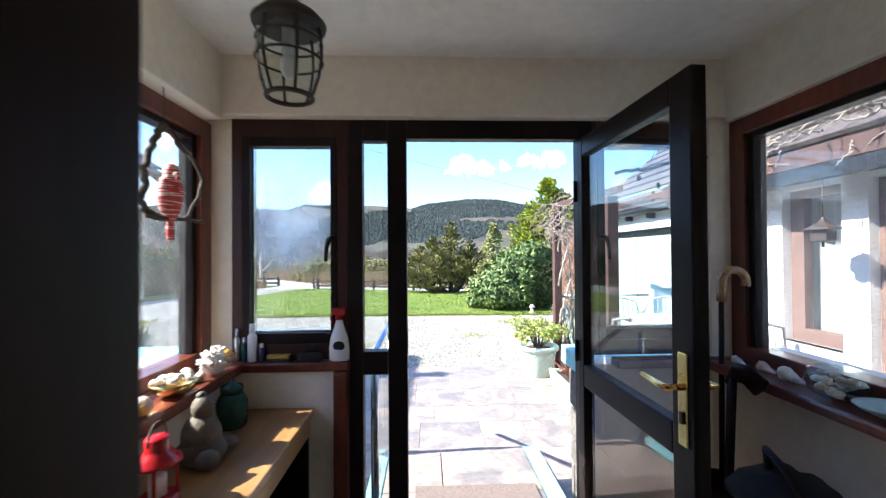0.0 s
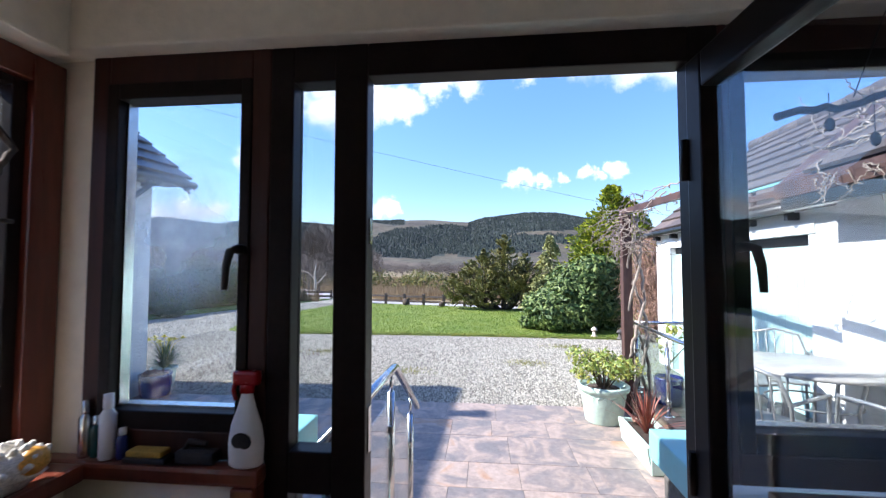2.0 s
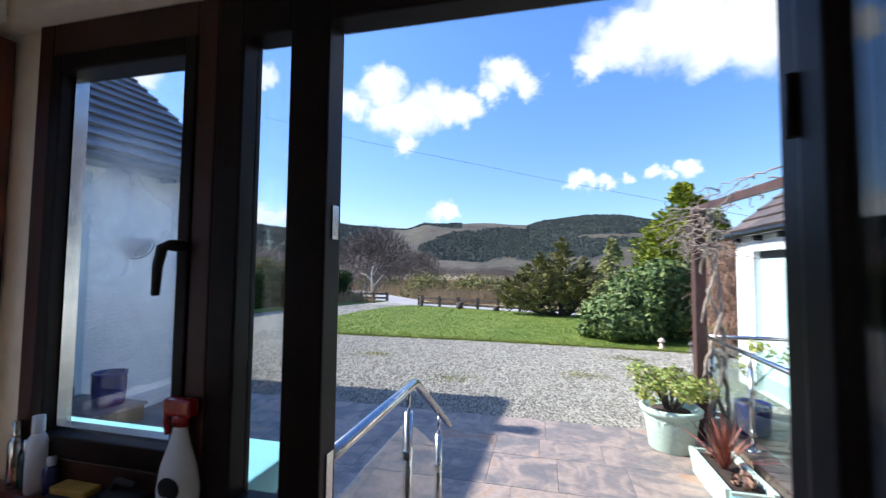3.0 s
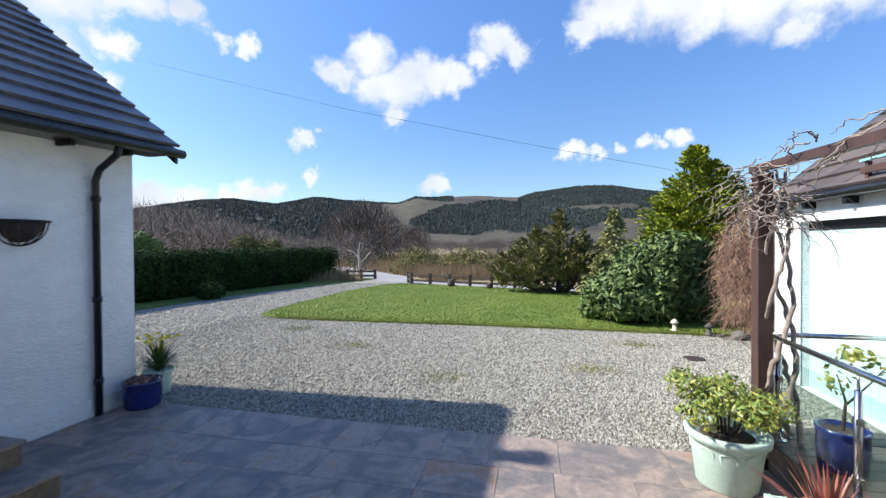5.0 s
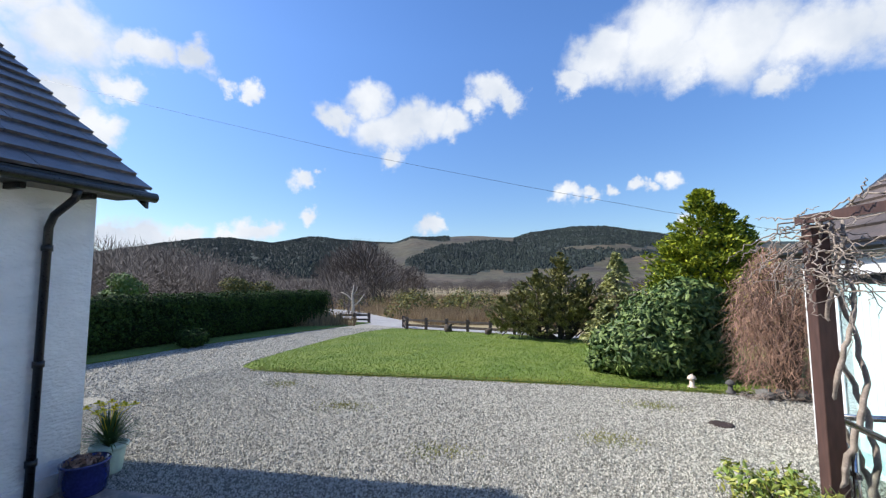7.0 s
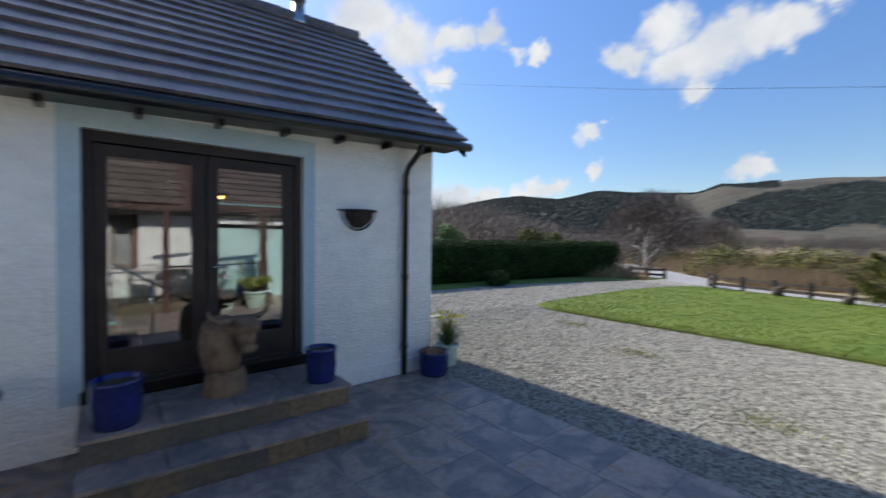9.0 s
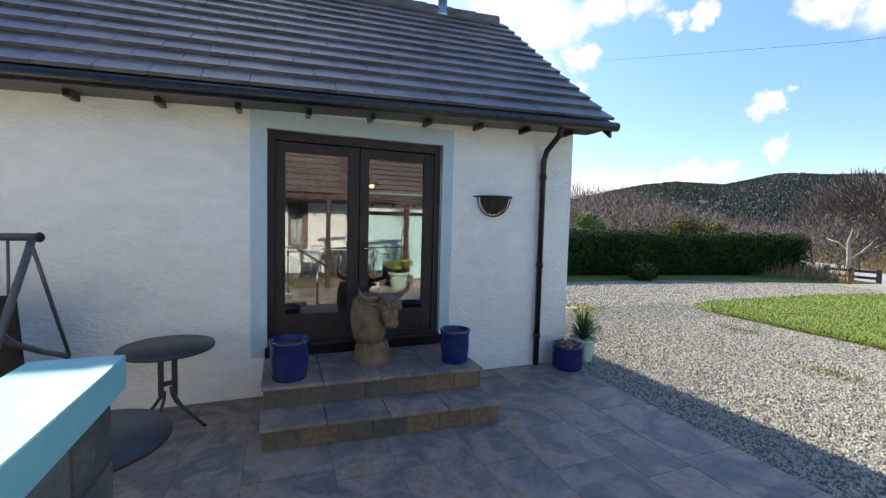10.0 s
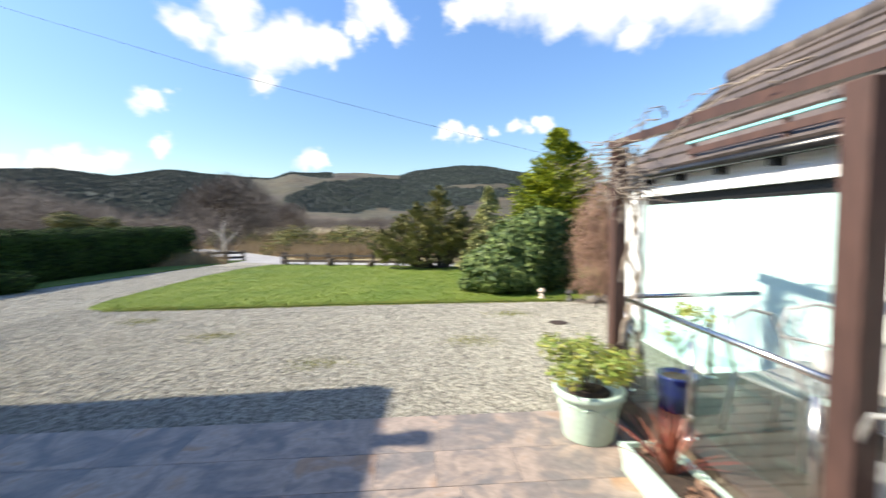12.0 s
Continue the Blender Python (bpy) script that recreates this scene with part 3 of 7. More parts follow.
def skyline(az):
    """Elevation of the hills' top, in degrees, by compass angle."""
    a = [-180, -95, -60, -52, -47, -43, -39, -34.5, -29.6, -22.4, -18.5, -16.2, -13, -9.9, -4.4, -1.7, 0.2, 5.4, 9.7, 14.3, 20, 40, 90, 180]
    e = [2.5, 2.5, 3.0, 3.6, 4.6, 5.4, 5.8, 5.4, 6.3, 5.8, 5.7, 6.5, 6.3, 6.7, 6.6, 6.2, 6.8, 7.3, 7.2, 6.3, 5.2, 3.5, 2.5, 2.5]
    return float(np.interp(az, a, e))


def ground_height(x, y):
    r = math.hypot(x, y)
    if r < 70:
        return G - 0.03
    az = math.degrees(math.atan2(x, y))
    top = math.tan(radians(skyline(az) - 0.35)) * 900 + 1.5
    k = min(max((r - 300) / 600, 0), 1)
    k = k * k * (3 - 2 * k)
    h = (G - 0.03) + top * k
    if r > 900:
        h = top * max(1 - (r - 900) / 1500, 0.1)
    amp = min(max((r - 260) / 200, 0), 1)
    h += amp * (noise.noise(Vector((x / 130, y / 130, 3))) * 9 * (1 - 0.75 * k) + noise.noise(Vector((x / 40, y / 40, 5))) * 2.5)
    return h


def build_land():
    radii = [0, 12, 24, 45, 70] + [70 + 25 * i for i in range(1, 10)] + [300 + 20 * i for i in range(1, 34)] + [1000, 1150, 1400, 2000, 3200, 4500]
    n = 400
    verts, faces = [(0, 0, G - 0.03)], []
    for r in radii[1:]:
        for k in range(n):
            a = 2 * math.pi * k / n
            x, y = r * math.sin(a), r * math.cos(a)
            verts.append((x, y, ground_height(x, y)))
    for k in range(n):
        faces.append((0, 1 + (k + 1) % n, 1 + k))
    for i in range(len(radii) - 2):
        for k in range(n):
            a, b = 1 + i * n + k, 1 + i * n + (k + 1) % n
            faces.append((a, b, b + n, a + n))
    ob = raw("ground", verts, faces, M["land"], None, "rough tan pasture and moor rising to wooded hills", "ground", "structure", smooth=True)
    ob.data.materials.append(M["hill"])
    ids = [1 if sum(math.hypot(verts[i][0], verts[i][1]) for i in p.vertices) / len(p.vertices) > 300 else 0 for p in ob.data.polygons]
    ob.data.materials.append(M["conifer"])
    for p in ob.data.polygons:
        if ids[p.index] and p.center.y > 0 and 400 < math.hypot(p.center.x, p.center.y) < 905 and plantation(p.center.x, p.center.y):
            ids[p.index] = 2
    ob.data.polygons.foreach_set("material_index", ids)


def plantation(x, y):
    """Dark woods on the left ridges; a broad belt on the right-hand hill with open moor above and below it."""
    az = math.degrees(math.atan2(x, y))
    rise = math.degrees(math.atan2(ground_height(x, y) - 1.5, math.hypot(x, y))) / skyline(az)
    q = 0.22 * noise.noise(Vector((x / 90, y / 70, 9))) + 0.12 * noise.noise(Vector((x / 30, y / 30, 2)))
    if az < -21:
        return rise + q > 0.05 + 0.3 * max(0, az + 26) / 5
    if az < -17:
        return rise + q > 0.93
    low = float(np.interp(az, [-17, -14, 6, 10, 14, 25], [0.36, 0.24, 0.24, 0.45, 0.5, 0.5]))
    top = float(np.interp(az, [-17, -15.5, -12, -8, -2.2, -1.6, 25], [0.5, 0.62, 0.86, 0.84, 0.88, 1.3, 1.3]))
    glade = az > 4 and 0.62 < rise + 0.6 * q - 0.006 * (az - 8) < 0.70
    crest = -17 < az < -11 and rise + 0.3 * q > 0.95
    return crest or (low < rise + 0.5 * q < top and not glade)


build_land()

spots = []
while len(spots) < 34000:
    az, r = rng.uniform(-62, 24), rng.uniform(400, 905)
    x, y = r * math.sin(radians(az)), r * math.cos(radians(az))
    if plantation(x, y):
        spots.append((x, y, ground_height(x, y)))
verts, faces = [], []
for x, y, z in spots:
    h, w = rng.uniform(1.2, 3.6), rng.uniform(1.4, 2.6)
    i, a0 = len(verts), rng.uniform(0, 6)
    verts.extend([(x + w * math.cos(a0 + k * 1.2566), y + w * math.sin(a0 + k * 1.2566), z - 1) for k in range(5)] + [(x, y, z + h)])
    faces.extend([(i + k, i + (k + 1) % 5, i + 5) for k in range(5)])
raw("conifer_plantation", verts, faces, M["conifer"], None, "dark conifer plantation covering the far hillsides", "forest", "stuff")

# bare scrub woodland between the garden and the hills
verts, faces = [], []


def bare_tree(x, y, z, h, n):
    """Fine twigs filling a rounded crown over a few upright stems."""
    for k in range(4):
        px, py, w, i = x + rng.normal() * h * 0.1, y + rng.normal() * h * 0.1, h * 0.012 + 0.01, len(verts)
        verts.extend([(px - w, py, z), (px + w, py, z), (px + rng.normal() * h * 0.08, py, z + h * 0.7)])
        faces.append((i, i + 1, i + 2))
    d = rng.normal(size=(n, 3))
    d /= np.linalg.norm(d, axis=1)[:, None]
    p = np.array((x, y, z + h * 0.5)) + d * (rng.random((n, 1)) ** 0.45) * np.array((h * 0.48, h * 0.48, h * 0.48))
    b = rng.normal(size=(n, 3)) * 0.7 + d + np.array((0, 0, 0.5))
    b *= h * rng.uniform(0.08, 0.18, (n, 1)) / np.linalg.norm(b, axis=1)[:, None]
    w, i = np.array((h * 0.0042 + 0.006, 0, 0)), len(verts)
    verts.extend(map(tuple, np.stack([p - w, p + w, p + b], 1).reshape(-1, 3).tolist()))
    faces.extend([(i + 3 * k, i + 3 * k + 1, i + 3 * k + 2) for k in range(n)])


for k in range(1150):
    az = rng.uniform(-64, 14) if k < 800 else rng.uniform(-58, -33)
    r = 30 + 150 * rng.random() ** 1.2
    if az > -22:
        r = rng.uniform(75, 230)
    tall = float(np.interp(az, [-64, -41, -38, -33, -29, -26, -21, -18, 14], [6.2, 6.2, 5.0, 4.2, 3.0, 4.2, 4.2, 3.0, 3.0]))
    h = tall * rng.uniform(0.55, 1.2) * min(1.0, 0.42 + r / 110)
    x, y = r * math.sin(radians(az)), r * math.cos(radians(az))
    bare_tree(x, y, ground_height(x, y) - 0.3, h, 420 if r < 120 else 200)
for k in range(420):
    az, r = rng.uniform(-19, 15), rng.uniform(150, 330)
    x, y = r * math.sin(radians(az)), r * math.cos(radians(az))
    bare_tree(x, y, ground_height(x, y) - 0.3, rng.uniform(2.5, 5.0), 150)
for az, r, h in ((-21, 48, 6.6), (-22.6, 50, 6.8), (-24.3, 53, 6.2), (-19.4, 56, 5.6), (-25.6, 58, 5.6), (-17, 66, 5), (-15.5, 62, 4.6), (-47, 50, 5.6), (-43.5, 55, 6.2), (-45.5, 60, 6.6)):
    bare_tree(r * math.sin(radians(az)), r * math.cos(radians(az)), G - 0.1, h, 2600)
raw("scrub_woodland", verts, faces, M["twig"], None, "bare brown winter scrub and birch wood", "scrub", "stuff")

verts, faces = [], []
for k in range(26000):
    az, r = rng.uniform(-40, 12), 23.5 + 45 * rng.random() ** 1.7
    x, y = r * math.sin(radians(az)), r * math.cos(radians(az))
    if abs(x + 8.2 + (y - 24) * 0.9) < 2.2 and y < 34:
        continue
    h, w, i = rng.uniform(0.25, 0.75), 0.025, len(verts)
    verts.extend([(x - w, y, G - 0.05), (x + w, y, G - 0.05), (x + rng.normal() * 0.15, y + rng.normal() * 0.1, G + h)])
    faces.append((i, i + 1, i + 2))
M["reed"] = material("dry_reed", (0.42, 0.29, 0.15), (0.26, 0.17, 0.09), 0.9, 0.3, per_island=0.7)
raw("dry_reeds", verts, faces, M["reed"], None, "dry straw-coloured reeds and rushes beyond the fence", "reeds", "stuff")

cs = []
for k in range(26):
    az, r = rng.uniform(-40, -2), rng.uniform(27, 48)
    s = rng.uniform(0.5, 1.1)
    cs.append((r * math.sin(radians(az)), r * math.cos(radians(az)), G + s * 0.6, s * 1.4, s * 1.2, s))
v, f = leaves(rng, cs, 12000, 0.1, 1.5, 0.5)
raw("gorse", v, f, M["gorse"], None, "yellow-flecked gorse bushes in the rough ground", "gorse", "stuff")

bm = B()
sheet(bm, [(-8.2, 22.6), (-5.8, 21.2), (-7.0, 25.0), (-13, 32), (-30, 45), (-33, 43), (-14, 29.5)], G - 0.005)
sheet(bm, [(-5.75, 21.3), (-0.4, 19.65), (9, 16.9), (9, 18.1), (-0.2, 20.75), (-5.0, 22.3), (-6.6, 23.2)], G - 0.008)
solid("road", bm, M["concrete"], "pale grey tarmac track leaving the gateway", "road", "structure")
bm = B()
sheet(bm, [(30, 6.2), (30, 19), (9, 18), (3, 18.2), (-0.5, 19.4), (-5.9, 21.1), (-8.3, 23.4)] + DRIVE_L[::-1][1:] + [(-11.5, 10), (-11.5, -12), (30, -12)], G - 0.012)
solid("driveway", bm, M["gravel"], "pale grey gravel drive and yard", "gravel drive", "structure")
bm = B()
prism(bm, LAWN, G - 0.03, G + 0.025, "z")
solid("lawn", bm, M["grass"], "mown bright green lawn with a curved edge", "lawn", "structure")
bm = B()
prism(bm, DRIVE_L + [(-12.2, 24), (-14.5, 11.5), (-12.0, 8.0)], G - 0.03, G + 0.02, "z")
solid("verge", bm, M["grass"], "shaded grass verge under the hedge", "grass verge", "structure")


def inside(x, y, poly):
    hit, j = False, len(poly) - 1
    for i in range(len(poly)):
        (xi, yi), (xj, yj) = poly[i], poly[j]
        if (yi > y) != (yj > y) and x < (xj - xi) * (y - yi) / (yj - yi) + xi:
            hit = not hit
        j = i
    return hit


verts, faces = [], []
while len(faces) < 45000:
    x, y = rng.uniform(-7.4, 5), 11.35 + 9.5 * rng.random() ** 1.3
    if not inside(x, y, LAWN):
        continue
    h, w, i, a = rng.uniform(0.02, 0.05), 0.009, len(verts), rng.uniform(0, 3.14)
    c, s = math.cos(a) * w, math.sin(a) * w
    verts.extend([(x - c, y - s, G + 0.02), (x + c, y + s, G + 0.02), (x + rng.normal() * 0.02, y + rng.normal() * 0.02, G + 0.025 + h)])
    faces.append((i, i + 1, i + 2))
raw("grass_blades", verts, faces, M["blade"], None, "short green grass blades of the lawn", "grass", "stuff")

verts, faces = [], []
patches = [(-3.2, 9.4), (0.9, 8.7), (1.9, 10.4), (-1.2, 7.9), (2.2, 7.4), (-5.1, 10.6)]
while len(faces) < 9000:
    if len(faces) % 4:
        x = rng.uniform(-6.6, 3.8)
        y = float(np.interp(x, [-6.4, -4.5, -2.0, 0.6, 3.6], [11.65, 11.6, 11.65, 11.6, 11.45])) + abs(rng.normal()) * 0.22 * (0.4 + 0.6 * (noise.noise(Vector((x * 1.7, 0, 4))) + 0.5)) - 0.07
    else:
        px, py = patches[int(rng.integers(0, len(patches)))]
        x, y = px + rng.normal() * 0.22, py + rng.normal() * 0.14
    h, w, i, a = rng.uniform(0.012, 0.035), 0.009, len(verts), rng.uniform(0, 3.14)
    c, q, z = math.cos(a) * w, math.sin(a) * w, G + (0.02 if inside(x, y, LAWN) else -0.012)
    verts.extend([(x - c, y - q, z), (x + c, y + q, z), (x + rng.normal() * 0.015, y + rng.normal() * 0.015, z + h)])
    faces.append((i, i + 1, i + 2))
M["moss"] = material("yellow_moss", (0.26, 0.23, 0.04), (0.14, 0.17, 0.035), 0.9, 2, per_island=0.4)
raw("moss_and_weeds", verts, faces, M["moss"], None, "yellowish moss along the lawn's edge and weeds in gravel", "moss", "stuff")

verts, faces = [], []
oct_f = ((0, 1, 4), (1, 2, 4), (2, 3, 4), (3, 0, 4))


def stones(count, x0, x1, y0, y1, power, small, large, keep):
    ys, xs = y0 + (y1 - y0) * rng.random(count) ** power, rng.uniform(x0, x1, count)
    for x, y in zip(xs.tolist(), ys.tolist()):
        if inside(x, y, LAWN) or not keep(x, y):
            continue
        a, s, i, q = 6.28 * random.random(), random.uniform(small, large), len(verts), [random.uniform(0.7, 1.3) for k in range(4)]
        verts.extend([(x + s * q[k] * math.cos(a + k * 1.57), y + s * q[k] * math.sin(a + k * 1.57), G - 0.012) for k in range(4)])
        verts.append((x + s * random.uniform(-0.4, 0.4), y + s * random.uniform(-0.4, 0.4), G - 0.012 + s * random.uniform(0.7, 1.5)))
        faces.extend([(i + p, i + q2, i + r) for p, q2, r in oct_f])


random.seed(3)
stones(132000, -7.5, 4.4, 6.33, 11.9, 1.45, 0.008, 0.0175, lambda x, y: (y > 6.5 or x > -4.6) and (x < 3.35 or y > 9.1))
stones(30000, -11, -6.0, 9.0, 21.0, 1.2, 0.010, 0.021, lambda x, y: x > float(np.interp(y, [9, 12, 15, 18, 20.6], [-11, -11.0, -10.9, -10.0, -9.0])))
raw("gravel_stones", verts, faces, M["pebble"], None, "loose pale grey gravel stones", "gravel", "stuff")


# ---- hedge, fences, trees ----
def hedge_box():
    t = thing("hedge", (-11.6, 17.5, G), "tall clipped dark green hedge along the drive", "hedge")
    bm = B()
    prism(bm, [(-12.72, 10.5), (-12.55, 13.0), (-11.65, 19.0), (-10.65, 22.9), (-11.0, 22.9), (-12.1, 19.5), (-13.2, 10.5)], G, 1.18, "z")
    # near-black core: the shade behind the leaves is put into its colour
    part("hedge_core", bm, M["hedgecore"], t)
    cs = []
    for k in range(64):
        y = 10.3 + k * 0.2
        x = float(np.interp(y, [10.3, 13, 19, 23], [-12.9, -12.75, -11.85, -10.8]))
        cs.append((x, y, 0.42, 0.6 + 0.06 * math.sin(k * 2.3), 0.45, 0.85 + 0.05 * math.sin(k * 1.7)))
        cs.append((x, y, 1.05, 0.55, 0.4, 0.42 + 0.03 * math.sin(k * 0.9 + 1)))
    v, f = leaves(rng, cs, 78000, 0.055, 1.7, 0.8, 0.5)
    raw("hedge_leaves", v, f, M["hedge"], t)
    t2 = thing("low_shrub", (-11.0, 14.6, G), "small rounded dark shrub in front of the hedge", "shrub")
    part("stems", tube(B(), [(-11.0, 14.6, G), (-11.0, 14.6, G + 0.3)], 0.05), M["bark"], t2)
    v, f = leaves(rng, [(-11.0, 14.6, G + 0.28, 0.5, 0.5, 0.33)], 1800, 0.05)
    raw("crown", v, f, M["hedge"], t2)


def ranch_fence(a, b, posts, label):
    t = thing("fence", (*a, G), label, "fence", "fences by the gateway")
    a, b = Vector((*a, G)), Vector((*b, G))
    for k in range(posts):
        p = a.lerp(b, k / (posts - 1))
        soft = soft_box(B(), (-0.06, -0.06, -0.1), (0.06, 0.06, 0.52), 0.01, Matrix.Translation(p))
        part("post", soft, M["fence"], t)
    d = (b - a)
    ang = math.atan2(d.y, d.x)
    for z in (0.17, 0.40):
        part("rail", soft_box(B(), (0, -0.025, z - 0.05), (d.length, 0.0, z + 0.05), 0.006, Matrix.Translation(a) @ Matrix.Rotation(ang, 4, "Z")), M["fence"], t)


def tree(name, at, label, category, trunk_h, trunk_r, clumps, count, size, mat, long=1.8, shell=0.5):
    t = thing(name, (*at, G), label, category)
    bm = B()
    x, y = at
    tube(bm, [(x, y, G - 0.1), (x + 0.05, y, G + trunk_h * 0.5), (x, y + 0.05, G + trunk_h)], [trunk_r, trunk_r * 0.75, trunk_r * 0.3])
    for cx, cy, cz, rx, ry, rz in clumps[:14]:
        tube(bm, [(x, y, G + min(trunk_h * 0.45, max(cz - G - 0.3, 0.1))), ((x + cx) / 2, (y + cy) / 2, (cz + G + trunk_h * 0.4) / 2), (cx, cy, cz)],
             [trunk_r * 0.4, trunk_r * 0.25, trunk_r * 0.1], 6)
    part("trunk", bm, M["bark"], t)
    v, f = leaves(rng, clumps, count, size, long, shell)
    raw("crown", v, f, mat, t)
    return t


hedge_box()
ranch_fence((-9.9, 23.2), (-8.4, 23.4), 3, "short dark ranch fence beside the gateway")
ranch_fence((-5.95, 21.6), (-5.62, 21.05), 2, "return of the dark ranch fence by the gateway")
ranch_fence((-5.6, 21.0), (1.2, 18.85), 8, "low dark two-rail ranch fence behind the lawn")
for x, y, s in ((-3.5, 19.9, 0.3), (-1.75, 19.25, 0.24)):
    t = thing("garden_ornament", (x, y, G + 0.02), "small dark stump ornament on the lawn", "ornament", "lawn ornaments")
    part("body", blob(B(), (x, y, G + s * 0.5), (s * 0.55, s * 0.4, s * 0.6), 10, 0.5, x), M["bark"], t)
    part("head", blob(B(), (x + s * 0.4, y, G + s * 1.0), (s * 0.25, s * 0.2, s * 0.22), 8, 0.3, y), M["bark"], t)


def sprays(leaders, branches, per, size, rise, droop, spread, bulge=0.75):
    """Feathery boughs round upright leaders (x, y, foot, top, radius): leaf diamonds along boughs that thin out to ragged tips."""
    out = []
    each = np.array([(top - foot) * radius for _, _, foot, top, radius in leaders])
    for (x, y, foot, top, radius), share in zip(leaders, each / each.sum()):
        n = int(branches * share)
        q = rng.random(n) ** 1.15
        reach = radius * (1 - q) ** bulge * (0.72 + 0.5 * rng.random(n)) * np.clip(0.55 + q * 3, 0, 1) + 0.06
        a = rng.uniform(0, 2 * math.pi, n)
        q, reach, a, lift = (np.repeat(v, per) for v in (q, reach, a, rise * (0.6 + 0.8 * rng.random(n))))
        t = 0.25 + 0.75 * rng.random(n * per) ** 0.7
        wide = spread * reach * (1.15 - t) + 0.02
        side, up = rng.normal(size=n * per) * wide, rng.normal(size=n * per) * wide * 0.45
        c, s = np.cos(a), np.sin(a)
        p = np.stack([x + reach * t * c - side * s, y + reach * t * s + side * c, foot + (top - foot) * q + lift * reach * t - droop * reach * t * t + up], 1)
        way = np.stack([c, s, lift - 1.6 * droop * t], 1) + rng.normal(size=(n * per, 3)) * 0.45
        way /= np.linalg.norm(way, axis=1)[:, None]
        flat = np.cross(way, rng.normal(size=(n * per, 3)) + np.array((0, 0, 1.2)))
        flat /= np.linalg.norm(flat, axis=1)[:, None] + 1e-9
        k = size * (0.6 + 0.8 * rng.random((n * per, 1)))
        out.append(np.stack([p - way * k, p + flat * k * 0.36, p + way * k * 1.15, p - flat * k * 0.36], 1).reshape(-1, 3))
    v = np.concatenate(out)
    i = np.arange(len(v) // 4) * 4
    return v.tolist(), np.stack([i, i + 1, i + 2, i + 3], 1).tolist()


def conifer(name, label, mat, leaders, branches, per, size, rise, droop, spread, bulge=0.75):
    x0, y0 = leaders[0][:2]
    t = thing(name, (x0, y0, G), label, "tree")
    bm = B()
    for x, y, foot, top, radius in leaders:
        tube(bm, [(x0, y0, G - 0.1), ((x + x0) / 2, (y + y0) / 2, foot * 0.6 + G * 0.4 + 0.15), (x, y, (foot + top) / 2), (x, y, top - 0.15)], [radius * 0.1, radius * 0.085, radius * 0.05, 0.008])
        for k in range(16):
            q, a = 0.06 + 0.8 * k / 16, k * 2.4
            r, z = radius * 0.75 * (1 - q) ** bulge, foot + (top - foot) * q
            tube(bm, [(x, y, z), (x + r * 0.5 * math.cos(a), y + r * 0.5 * math.sin(a), z + rise * r * 0.5 - droop * r * 0.25), (x + r * math.cos(a), y + r * math.sin(a), z + (rise - droop) * r)], [radius * 0.03, radius * 0.018, 0.004], 5)
    part("trunk", bm, M["bark"], t)
    v, f = sprays(leaders, branches, per, size, rise, droop, spread, bulge)
    raw("crown", v, f, mat, t)
    return t


conifer("cypress_tree", "tall yellow-green cypress with a ragged crown", M["cypress"],
        [(4.05, 13.9, 0.0, 4.0, 1.75), (4.75, 13.95, 0.4, 3.45, 1.05), (3.45, 13.8, 0.1, 2.95, 1.05), (4.35, 13.6, 0.2, 3.6, 1.0)], 760, 62, 0.056, 0.65, 0.2, 0.24, 0.8)
tree("laurel_bush", (2.75, 13.2), "large rounded grey-green rhododendron at the lawn's edge", "shrub", 1.2, 0.1,
     [(2.1, 12.7, 0.35, 0.85, 0.8, 0.62), (2.8, 12.9, 0.9, 0.95, 0.8, 0.75), (3.4, 13.2, 1.05, 0.85, 0.8, 0.8), (1.8, 13.0, 0.15, 0.6, 0.6, 0.42),
      (2.6, 12.5, 0.2, 0.7, 0.6, 0.5), (3.5, 12.9, 0.35, 0.8, 0.6, 0.6), (3.1, 12.8, 1.35, 0.6, 0.6, 0.5), (3.65, 13.0, 1.5, 0.4, 0.4, 0.3), (2.3, 12.5, 0.95, 0.4, 0.4, 0.3), (1.55, 12.7, 0.5, 0.35, 0.35, 0.25),
      (2.0, 12.3, 0.05, 0.4, 0.35, 0.25), (2.9, 12.3, 0.75, 0.4, 0.35, 0.3), (1.45, 12.9, -0.05, 0.35, 0.3, 0.2)], 21000, 0.062, M["laurel"], 2.6, 0.45)
conifer("golden_conifer", "pale golden-green conifer behind the shrubs", M["golden"],
        [(2.75, 17.6, -0.1, 2.75, 0.95), (2.2, 17.2, -0.2, 1.1, 0.7)], 260, 34, 0.075, 0.25, 0.35, 0.28, 0.8)
conifer("spreading_conifer", "broad dark olive conifer by the fence", M["olive"],
        [(0.95, 18.3, -0.15, 2.8, 1.3), (-0.45, 18.3, -0.25, 1.75, 1.1), (1.85, 18.2, -0.1, 2.0, 1.0), (0.15, 18.0, -0.2, 2.2, 1.0), (-1.15, 18.4, -0.25, 1.2, 0.75), (1.4, 17.9, -0.2, 1.5, 1.0)], 420, 70, 0.06, 0.85, 0.1, 0.2, 0.95)

tree("gorse_bush", (-14.4, 20.7), "olive-yellow gorse bush behind the hedge", "shrub", 2.0, 0.08,
     [(-14.4, 20.7, 1.75, 0.75, 0.6, 0.4), (-13.9, 20.9, 1.6, 0.5, 0.5, 0.35), (-13.1, 21.2, 1.6, 0.6, 0.5, 0.35), (-14.2, 20.7, 1.2, 0.9, 0.6, 0.5)], 3500, 0.06, M["gorse"], 1.6, 0.4)
